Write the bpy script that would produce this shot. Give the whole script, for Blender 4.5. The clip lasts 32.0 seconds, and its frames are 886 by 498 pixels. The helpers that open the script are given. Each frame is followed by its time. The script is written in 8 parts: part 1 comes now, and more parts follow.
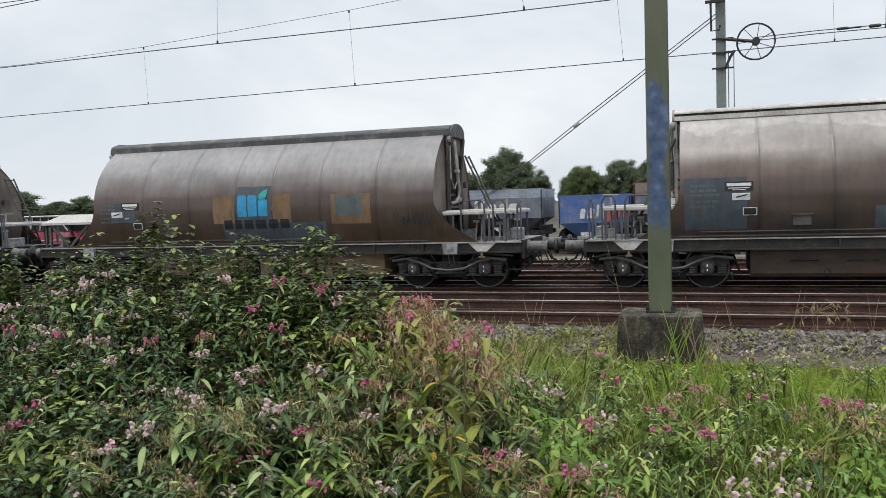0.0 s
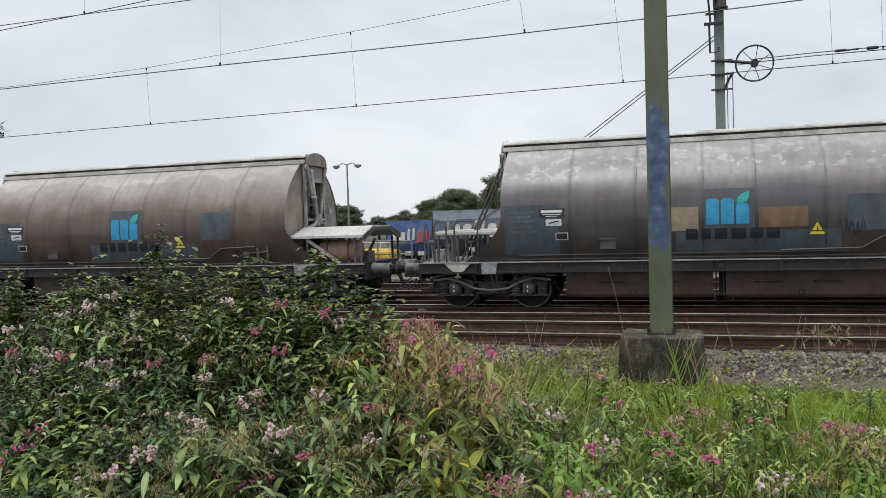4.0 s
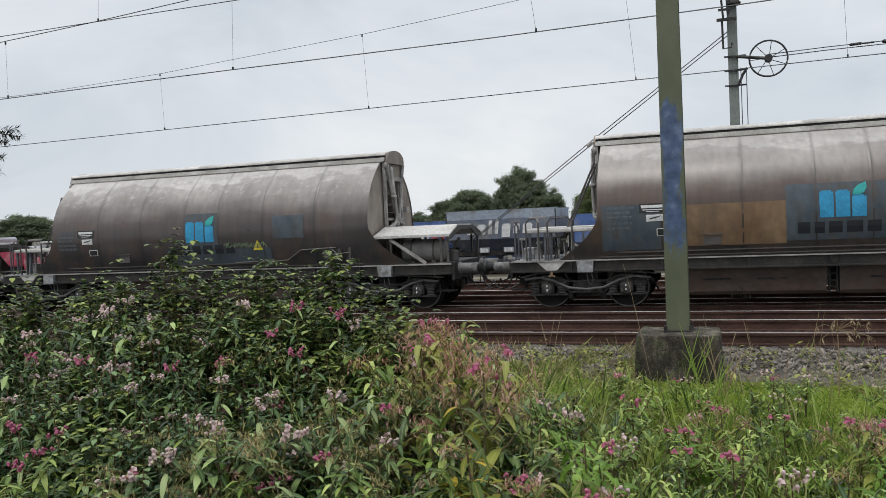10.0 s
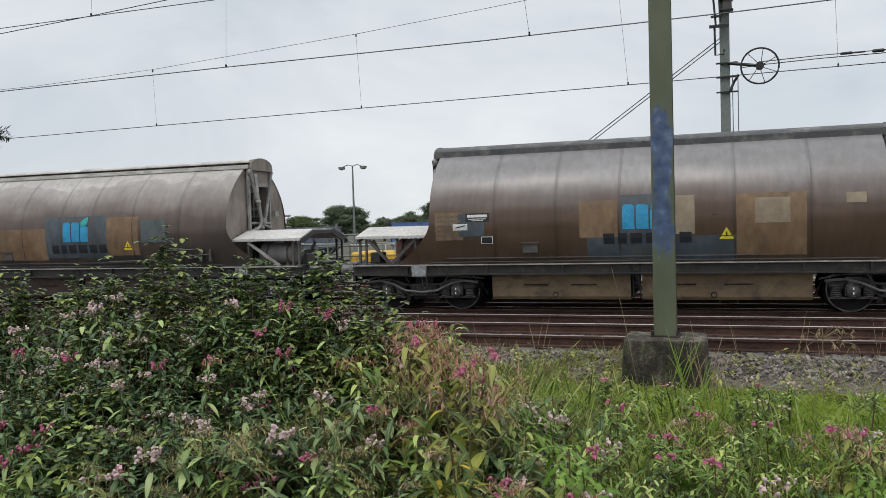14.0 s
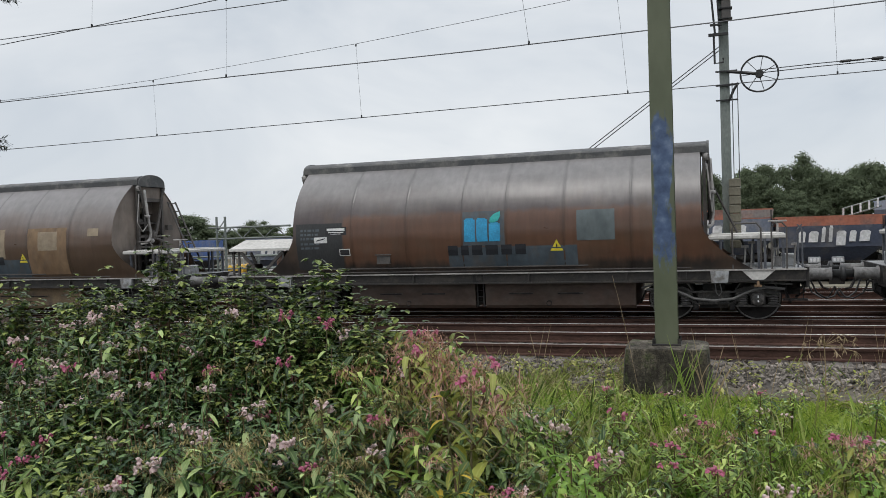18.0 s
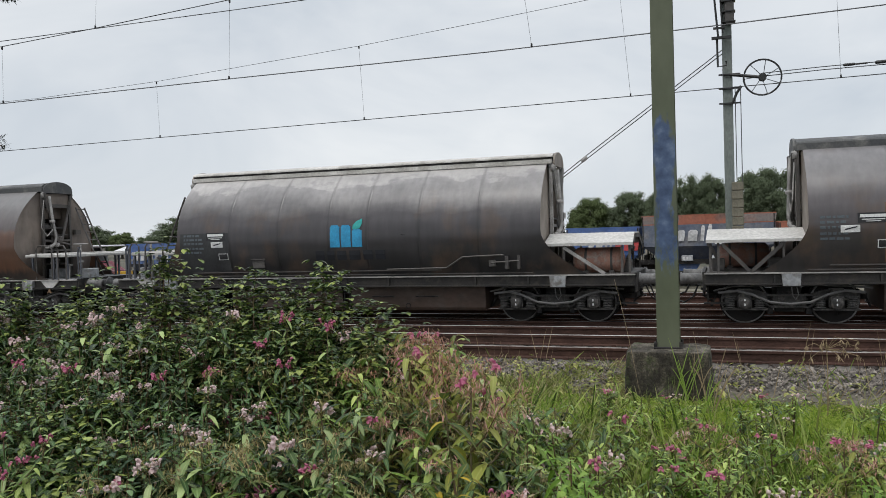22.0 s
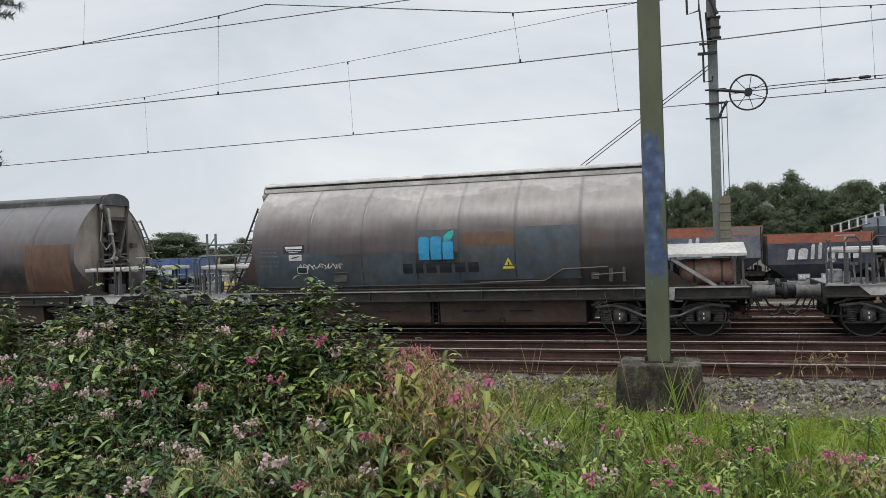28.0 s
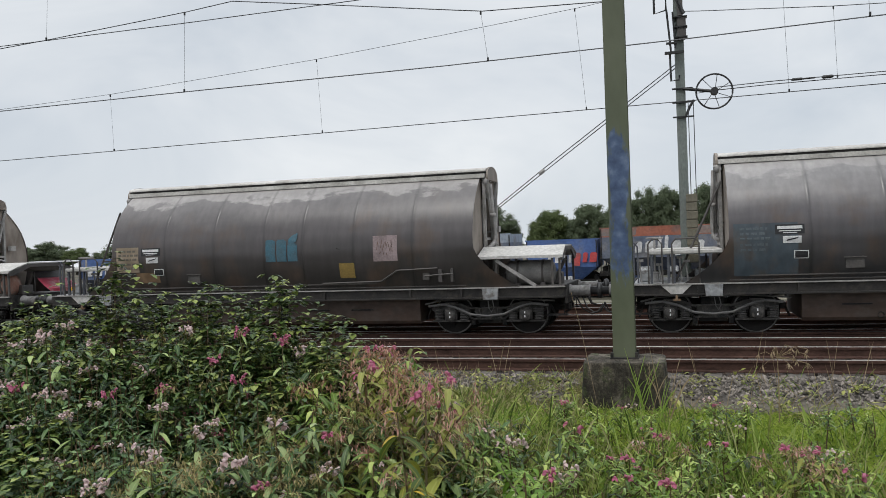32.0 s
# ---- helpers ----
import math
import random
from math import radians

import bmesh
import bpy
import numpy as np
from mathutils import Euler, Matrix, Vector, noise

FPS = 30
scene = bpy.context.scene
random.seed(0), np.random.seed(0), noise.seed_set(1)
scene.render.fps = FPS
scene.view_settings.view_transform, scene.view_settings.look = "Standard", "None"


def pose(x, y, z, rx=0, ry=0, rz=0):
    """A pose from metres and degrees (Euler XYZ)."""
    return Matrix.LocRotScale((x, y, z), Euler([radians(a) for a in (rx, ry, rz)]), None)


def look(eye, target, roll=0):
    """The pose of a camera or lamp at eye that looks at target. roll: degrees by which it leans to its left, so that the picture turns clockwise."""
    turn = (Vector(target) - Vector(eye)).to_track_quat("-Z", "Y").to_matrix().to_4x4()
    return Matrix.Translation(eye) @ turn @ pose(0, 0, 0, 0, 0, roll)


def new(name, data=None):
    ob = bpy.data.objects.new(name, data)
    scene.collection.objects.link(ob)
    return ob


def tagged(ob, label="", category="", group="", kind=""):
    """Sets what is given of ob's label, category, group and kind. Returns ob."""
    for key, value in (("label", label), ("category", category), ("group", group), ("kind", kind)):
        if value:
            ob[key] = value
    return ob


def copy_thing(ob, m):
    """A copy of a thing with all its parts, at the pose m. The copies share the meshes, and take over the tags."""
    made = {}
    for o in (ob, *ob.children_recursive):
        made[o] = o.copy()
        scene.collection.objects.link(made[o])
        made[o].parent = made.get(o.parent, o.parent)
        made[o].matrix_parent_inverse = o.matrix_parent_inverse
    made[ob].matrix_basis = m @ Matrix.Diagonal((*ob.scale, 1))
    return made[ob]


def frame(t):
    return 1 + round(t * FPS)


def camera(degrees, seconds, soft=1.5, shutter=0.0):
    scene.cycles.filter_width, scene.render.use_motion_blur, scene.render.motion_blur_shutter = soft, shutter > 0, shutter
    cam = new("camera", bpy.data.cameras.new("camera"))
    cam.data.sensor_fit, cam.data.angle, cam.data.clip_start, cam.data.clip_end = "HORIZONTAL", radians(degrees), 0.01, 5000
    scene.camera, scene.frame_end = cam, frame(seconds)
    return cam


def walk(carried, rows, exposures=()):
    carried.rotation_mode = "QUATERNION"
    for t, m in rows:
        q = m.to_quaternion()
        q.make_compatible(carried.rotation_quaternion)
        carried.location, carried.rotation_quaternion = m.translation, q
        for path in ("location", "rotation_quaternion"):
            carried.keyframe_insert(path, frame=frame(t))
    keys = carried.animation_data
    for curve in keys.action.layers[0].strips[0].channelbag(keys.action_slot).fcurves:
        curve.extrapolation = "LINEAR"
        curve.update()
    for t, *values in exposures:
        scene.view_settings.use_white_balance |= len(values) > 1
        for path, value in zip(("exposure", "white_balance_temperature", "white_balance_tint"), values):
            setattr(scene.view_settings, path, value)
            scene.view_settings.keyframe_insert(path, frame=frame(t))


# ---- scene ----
# camera: held by hand beside the railway, almost on one spot
EYE = 2.0
cam = camera(57.3, 32.0, 0.6)
ROWS = [
    (0.0, 0.021, 0.039, -0.051, 18.04, -3.20, 1.76),
    (0.5, 0.030, 0.028, -0.035, 18.13, -3.29, 1.77),
    (1.0, 0.054, 0.035, -0.027, 18.02, -3.34, 1.72),
    (1.5, 0.061, 0.038, -0.028, 18.06, -3.31, 1.71),
    (2.0, 0.038, 0.035, -0.021, 17.74, -3.27, 1.62),
    (2.5, 0.008, 0.044, -0.002, 17.73, -2.92, 1.61),
    (3.0, 0.019, 0.029, 0.014, 17.89, -2.14, 1.69),
    (3.5, 0.014, 0.003, 0.011, 17.96, -1.96, 1.73),
    (5.5, -0.010, -0.005, -0.000, 18.30, -1.86, 1.72),
    (6.0, 0.003, 0.012, -0.001, 18.42, -1.81, 1.83),
    (6.5, 0.016, 0.023, -0.001, 18.62, -1.83, 2.05),
    (7.0, 0.017, 0.034, -0.004, 18.60, -1.83, 2.11),
    (7.5, 0.009, 0.019, 0.003, 18.73, -1.84, 2.23),
    (8.0, -0.010, -0.004, -0.000, 18.81, -1.85, 2.35),
    (8.5, 0.002, -0.023, -0.010, 18.93, -1.78, 2.55),
    (9.0, -0.000, -0.000, -0.000, 18.92, -1.80, 2.54),
    (9.5, -0.009, 0.003, -0.004, 18.94, -1.76, 2.51),
    (10.0, 0.002, 0.004, -0.010, 18.99, -1.81, 2.53),
    (10.5, 0.012, 0.011, -0.000, 19.06, -1.76, 2.50),
    (11.0, 0.019, 0.000, 0.008, 19.09, -1.88, 2.07),
    (11.5, 0.001, -0.018, -0.001, 19.18, -1.85, 2.02),
    (12.0, -0.001, -0.011, -0.001, 19.26, -1.82, 2.12),
    (12.5, -0.025, 0.004, -0.013, 19.10, -1.89, 1.97),
    (13.0, 0.002, -0.015, 0.005, 18.96, -1.95, 1.82),
    (13.5, 0.033, -0.023, 0.021, 18.60, -1.94, 1.70),
    (14.0, 0.032, -0.017, 0.018, 18.40, -1.84, 1.58),
    (14.5, 0.026, -0.029, 0.013, 18.39, -1.65, 1.44),
    (16.5, 0.011, -0.015, 0.004, 18.48, -1.35, 1.69),
    (17.0, 0.026, -0.014, 0.007, 18.54, -1.39, 1.76),
    (17.5, 0.028, -0.006, 0.006, 18.48, -1.28, 1.75),
    (18.0, 0.030, -0.001, 0.013, 18.44, -1.19, 1.79),
    (18.5, 0.046, 0.003, 0.013, 18.52, -1.01, 1.75),
    (19.0, 0.042, -0.001, 0.016, 18.18, -0.97, 1.63),
    (19.5, 0.021, -0.025, 0.009, 18.15, -0.90, 1.51),
    (20.0, 0.018, -0.016, 0.005, 18.13, -0.91, 1.51),
    (20.5, 0.033, -0.002, 0.009, 18.43, -0.96, 1.40),
    (21.0, 0.036, 0.009, 0.008, 18.48, -0.95, 1.46),
    (21.5, 0.065, 0.016, 0.013, 18.58, -1.02, 1.52),
    (22.0, 0.044, 0.014, 0.006, 18.65, -1.00, 1.58),
    (22.5, 0.043, 0.015, 0.012, 18.74, -0.98, 1.68),
    (23.0, 0.029, -0.011, 0.018, 18.68, -0.96, 1.55),
    (23.5, 0.022, -0.013, 0.017, 18.58, -0.88, 1.41),
    (24.0, 0.030, 0.006, 0.025, 18.42, -0.95, 0.95),
    (24.5, 0.035, 0.029, 0.028, 18.18, -0.55, 0.86),
    (25.0, 0.045, 0.036, 0.023, 17.93, -0.40, 0.83),
    (25.5, 0.041, 0.006, 0.015, 17.82, -0.37, 0.79),
    (27.5, -0.016, -0.005, 0.016, 17.69, -0.09, 0.89),
    (28.0, 0.007, -0.004, 0.009, 17.78, 0.01, 1.80),
    (28.5, 0.037, 0.014, 0.013, 17.82, 0.06, 2.04),
    (29.0, 0.041, 0.018, 0.005, 16.59, -0.09, 2.11),
    (29.5, 0.051, 0.012, 0.007, 15.78, -0.18, 1.96),
    (30.0, 0.048, 0.017, 0.011, 15.87, -0.18, 1.83),
    (30.5, 0.049, -0.000, 0.010, 15.90, -0.23, 1.85),
    (31.0, 0.069, -0.000, 0.019, 15.89, -0.20, 1.80),
    (31.5, 0.087, 0.017, 0.012, 16.04, -0.14, 1.91),
    (32.0, 0.106, 0.028, 0.004, 15.95, -0.17, 1.98),
]
walk(cam, [(t, pose(x, y, EYE + z, 90 + pitch, roll, yaw)) for t, x, y, z, yaw, pitch, roll in ROWS], [(0.0, 0.16), (2.5, 0.14), (5.5, 0.03), (9.0, 0.0), (32.0, 0.0)])

# ---- light: an overcast sky with a weak, wide sun behind the cloud ----
world = bpy.data.worlds.new("overcast_sky")
scene.world = world
world.use_nodes = True
wn, wl = world.node_tree.nodes, world.node_tree.links
wn.clear()
w_out = wn.new("ShaderNodeOutputWorld")
w_bg = wn.new("ShaderNodeBackground")
w_sky = wn.new("ShaderNodeTexSky")
w_sky.sky_type = "NISHITA"
w_sky.sun_disc = False
w_sky.sun_elevation, w_sky.sun_rotation = radians(48), radians(200)
w_co = wn.new("ShaderNodeTexCoord")
w_sep = wn.new("ShaderNodeSeparateXYZ")
wl.new(w_co.outputs["Generated"], w_sep.inputs[0])
w_map = wn.new("ShaderNodeMapping")
w_map.inputs["Scale"].default_value = (1.0, 1.0, 2.1)
wl.new(w_co.outputs["Generated"], w_map.inputs[0])
w_noise = wn.new("ShaderNodeTexNoise")
w_noise.inputs["Scale"].default_value = 2.6
w_noise.inputs["Detail"].default_value = 5
w_noise.inputs["Roughness"].default_value = 0.55
w_noise.inputs["Distortion"].default_value = 0.6
wl.new(w_map.outputs[0], w_noise.inputs["Vector"])
w_ramp = wn.new("ShaderNodeValToRGB")
w_ramp.color_ramp.elements[0].position = 0.32
w_ramp.color_ramp.elements[0].color = (0.605, 0.66, 0.725, 1)
w_ramp.color_ramp.elements[1].position = 0.68
w_ramp.color_ramp.elements[1].color = (0.845, 0.873, 0.9, 1)
wl.new(w_noise.outputs["Fac"], w_ramp.inputs[0])
w_up = wn.new("ShaderNodeMapRange")
w_up.inputs["From Min"].default_value, w_up.inputs["From Max"].default_value = 0.3, 1.0
w_up.inputs["To Min"].default_value, w_up.inputs["To Max"].default_value = 1.0, 1.9
wl.new(w_sep.outputs["Z"], w_up.inputs["Value"])
w_mul = wn.new("ShaderNodeVectorMath")
w_mul.operation = "SCALE"
wl.new(w_ramp.outputs[0], w_mul.inputs[0])
wl.new(w_up.outputs[0], w_mul.inputs["Scale"])
w_dim = wn.new("ShaderNodeVectorMath")
w_dim.operation = "SCALE"
w_dim.inputs["Scale"].default_value = 0.1
wl.new(w_sky.outputs[0], w_dim.inputs[0])
w_mix = wn.new("ShaderNodeMix")
w_mix.data_type = "RGBA"
w_mix.inputs["Factor"].default_value = 0.94
wl.new(w_dim.outputs[0], w_mix.inputs[6])
wl.new(w_mul.outputs[0], w_mix.inputs[7])
wl.new(w_mix.outputs[2], w_bg.inputs[0])
w_bg.inputs[1].default_value = 1.0
wl.new(w_bg.outputs[0], w_out.inputs[0])

sun_data = bpy.data.lights.new("sun", "SUN")
sun_data.energy, sun_data.angle, sun_data.color = 1.3, radians(25), (1.0, 0.97, 0.92)
sun = new("sun", sun_data)
sun.matrix_world = look((0, 0, 60), (8, 28, 0))


# ---- materials ----
def tree_of(name):
    m = bpy.data.materials.new(name)
    m.use_nodes = True
    n = m.node_tree.nodes
    return m, n, m.node_tree.links, n["Principled BSDF"]


def noise_of(n, l, scale, detail=4.0, stretch=(1, 1, 1), rough=0.55):
    co = n.new("ShaderNodeTexCoord")
    mp = n.new("ShaderNodeMapping")
    mp.inputs["Scale"].default_value = stretch
    l.new(co.outputs["Object"], mp.inputs[0])
    t = n.new("ShaderNodeTexNoise")
    t.inputs["Scale"].default_value, t.inputs["Detail"].default_value, t.inputs["Roughness"].default_value = scale, detail, rough
    l.new(mp.outputs[0], t.inputs["Vector"])
    return t.outputs["Fac"]


def ramp_of(n, l, fac, stops):
    r = n.new("ShaderNodeValToRGB")
    e = r.color_ramp.elements
    while len(e) < len(stops):
        e.new(0.5)
    for i, (p, c) in enumerate(stops):
        e[i].position, e[i].color = p, (*c, 1)
    l.new(fac, r.inputs[0])
    return r.outputs[0]


def range_of(n, l, value, a, b, c=0.0, d=1.0):
    r = n.new("ShaderNodeMapRange")
    r.inputs["From Min"].default_value, r.inputs["From Max"].default_value = a, b
    r.inputs["To Min"].default_value, r.inputs["To Max"].default_value = c, d
    l.new(value, r.inputs["Value"])
    return r.outputs[0]


def mix_of(n, l, fac, a, b, blend="MIX"):
    m = n.new("ShaderNodeMix")
    m.data_type, m.blend_type = "RGBA", blend
    for sock, v in ((m.inputs["Factor"], fac), (m.inputs[6], a), (m.inputs[7], b)):
        if isinstance(v, (int, float)):
            sock.default_value = v
        elif isinstance(v, tuple):
            sock.default_value = (*v, 1)
        else:
            l.new(v, sock)
    return m.outputs[2]


def sum_of(n, l, a, b, op="ADD"):
    m = n.new("ShaderNodeMath")
    m.operation = op
    for sock, v in zip(m.inputs, (a, b)):
        if isinstance(v, (int, float)):
            sock.default_value = v
        else:
            l.new(v, sock)
    return m.outputs[0]


def bump_of(n, l, bsdf, height, strength, distance=0.01):
    b = n.new("ShaderNodeBump")
    b.inputs["Strength"].default_value, b.inputs["Distance"].default_value = strength, distance
    l.new(height, b.inputs["Height"])
    l.new(b.outputs[0], bsdf.inputs["Normal"])


def surface(name, c1, c2, scale=3.0, rough=0.7, metal=0.0, fine=40.0, bump=0.15, stretch=(1, 1, 1), dirt=None, spread=0.0, spec=0.5):
    """Two colours mixed by large noise, darkened by fine grain, with a bump; dirt: a third colour in blotches."""
    m, n, l, b = tree_of(name)
    big = noise_of(n, l, scale, 5, stretch)
    small = noise_of(n, l, fine, 3, stretch)
    col = ramp_of(n, l, big, [(0.34, c1), (0.66, c2)])
    if dirt:
        col = mix_of(n, l, range_of(n, l, noise_of(n, l, scale * 1.9, 6, stretch), 0.5, 0.68), col, dirt)
    grain = range_of(n, l, small, 0.3, 0.7, 0.78, 1.15)
    g = n.new("ShaderNodeVectorMath")
    g.operation = "SCALE"
    l.new(col, g.inputs[0])
    if spread:
        rnd = n.new("ShaderNodeNewGeometry").outputs["Random Per Island"]
        grain = sum_of(n, l, grain, range_of(n, l, rnd, 0, 1, 1 - spread, 1 + spread), "MULTIPLY")
    l.new(grain, g.inputs["Scale"])
    l.new(g.outputs[0], b.inputs["Base Color"])
    l.new(range_of(n, l, big, 0.3, 0.7, max(rough - 0.12, 0.05), min(rough + 0.12, 1)), b.inputs["Roughness"])
    b.inputs["Metallic"].default_value = metal
    b.inputs["Specular IOR Level"].default_value = spec
    bump_of(n, l, b, small, bump)
    return m


def foliage(name, c1, c2, c3, rough=0.5, trans=0.25):
    """Leaves: colour by leaf, with a little light coming through."""
    m, n, l, b = tree_of(name)
    rnd = n.new("ShaderNodeNewGeometry").outputs["Random Per Island"]
    col = ramp_of(n, l, rnd, [(0.0, c1), (0.5, c2), (0.95, c3)])
    patch = noise_of(n, l, 2.2, 3)
    col = mix_of(n, l, range_of(n, l, patch, 0.35, 0.7, 0.0, 0.45), col, c1)
    rib = n.new("ShaderNodeAttribute")
    rib.attribute_name = "rib"
    col = mix_of(n, l, range_of(n, l, rib.outputs["Fac"], 0.78, 0.97, 0.0, 0.22), col, tuple(min(1.0, c * 1.1 + 0.05) for c in c3))
    l.new(col, b.inputs["Base Color"])
    b.inputs["Roughness"].default_value = rough
    b.inputs["Specular IOR Level"].default_value = 0.25
    tr = n.new("ShaderNodeBsdfTranslucent")
    l.new(col, tr.inputs[0])
    mx = n.new("ShaderNodeMixShader")
    mx.inputs[0].default_value = trans
    l.new(b.outputs[0], mx.inputs[1])
    l.new(tr.outputs[0], mx.inputs[2])
    l.new(mx.outputs[0], n["Material Output"].inputs[0])
    return m


SEAMS = (1.73, 3.1, 4.44, 5.44, 6.72, 8.13)  # where the barrel rings are welded


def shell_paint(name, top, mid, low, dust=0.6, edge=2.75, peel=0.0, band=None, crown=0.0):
    """A hopper barrel: pale dust lying on the crown, weathered paint on the flanks with underside shade painted in low
    down, runs of dirt, some peeling.
    """
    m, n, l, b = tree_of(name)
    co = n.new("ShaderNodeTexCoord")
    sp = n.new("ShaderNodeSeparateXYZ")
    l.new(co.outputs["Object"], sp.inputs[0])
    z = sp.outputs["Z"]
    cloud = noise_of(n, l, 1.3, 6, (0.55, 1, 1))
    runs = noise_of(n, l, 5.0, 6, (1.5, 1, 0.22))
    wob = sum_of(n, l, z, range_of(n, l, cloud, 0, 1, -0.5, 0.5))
    # low flank colour carries the underside's shade and the dark ground it mirrors
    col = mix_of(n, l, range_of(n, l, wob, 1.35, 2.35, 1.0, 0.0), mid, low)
    if band:
        zb = sum_of(n, l, z, range_of(n, l, runs, 0, 1, -0.12, 0.12))
        inside = sum_of(n, l, range_of(n, l, zb, 1.25, 1.4), range_of(n, l, zb, 2.4, 2.5, 1.0, 0.0), "MULTIPLY")
        across = range_of(n, l, sp.outputs["X"], band[1], band[1] + 0.05)
        inside = sum_of(n, l, inside, across, "MULTIPLY")
        inside = sum_of(n, l, inside, range_of(n, l, cloud, 0.25, 0.6, 0.75, 1.0), "MULTIPLY")
        col = mix_of(n, l, inside, col, band[0])
    rust = range_of(n, l, noise_of(n, l, 1.1, 7, (1.2, 1, 0.8), 0.62), 0.5, 0.66, 0.0, 0.6)
    col = mix_of(n, l, rust, col, (0.1, 0.066, 0.046))
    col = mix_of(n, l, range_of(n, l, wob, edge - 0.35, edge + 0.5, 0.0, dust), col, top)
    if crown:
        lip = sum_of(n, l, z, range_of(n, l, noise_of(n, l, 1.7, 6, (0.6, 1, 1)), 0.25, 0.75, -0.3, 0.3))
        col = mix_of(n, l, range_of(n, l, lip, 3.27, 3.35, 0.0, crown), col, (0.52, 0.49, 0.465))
    if peel:
        blot = noise_of(n, l, 4.5, 8, (0.8, 1, 1.2))
        zone = range_of(n, l, z, 2.75, 3.0)
        edge_mask = sum_of(n, l, range_of(n, l, blot, 0.57, 0.6), zone, "MULTIPLY")
        col = mix_of(n, l, sum_of(n, l, edge_mask, peel, "MULTIPLY"), col, (0.56, 0.545, 0.52))
    drip = sum_of(n, l, range_of(n, l, runs, 0.32, 0.68, 0.85, 1.1), range_of(n, l, noise_of(n, l, 0.9, 5, (0.5, 1, 1.6)), 0.3, 0.7, 0.82, 1.14), "MULTIPLY")
    # darker bands of frayed width along the welds
    fray = range_of(n, l, noise_of(n, l, 3.0, 4, (1, 1, 0.5)), 0.3, 0.7, 0.03, 0.1)
    for xs in SEAMS:
        off = sum_of(n, l, sum_of(n, l, sp.outputs["X"], xs, "SUBTRACT"), 0.0, "ABSOLUTE")
        drip = sum_of(n, l, drip, range_of(n, l, sum_of(n, l, off, fray, "DIVIDE"), 0.2, 1.0, 0.72, 1.0), "MULTIPLY")
    g = n.new("ShaderNodeVectorMath")
    g.operation = "SCALE"
    l.new(col, g.inputs[0])
    l.new(drip, g.inputs["Scale"])
    l.new(g.outputs[0], b.inputs["Base Color"])
    l.new(range_of(n, l, cloud, 0.3, 0.7, 0.27, 0.45), b.inputs["Roughness"])
    b.inputs["Specular IOR Level"].default_value = 0.55
    bump_of(n, l, b, cloud, 0.12, 0.03)
    return m


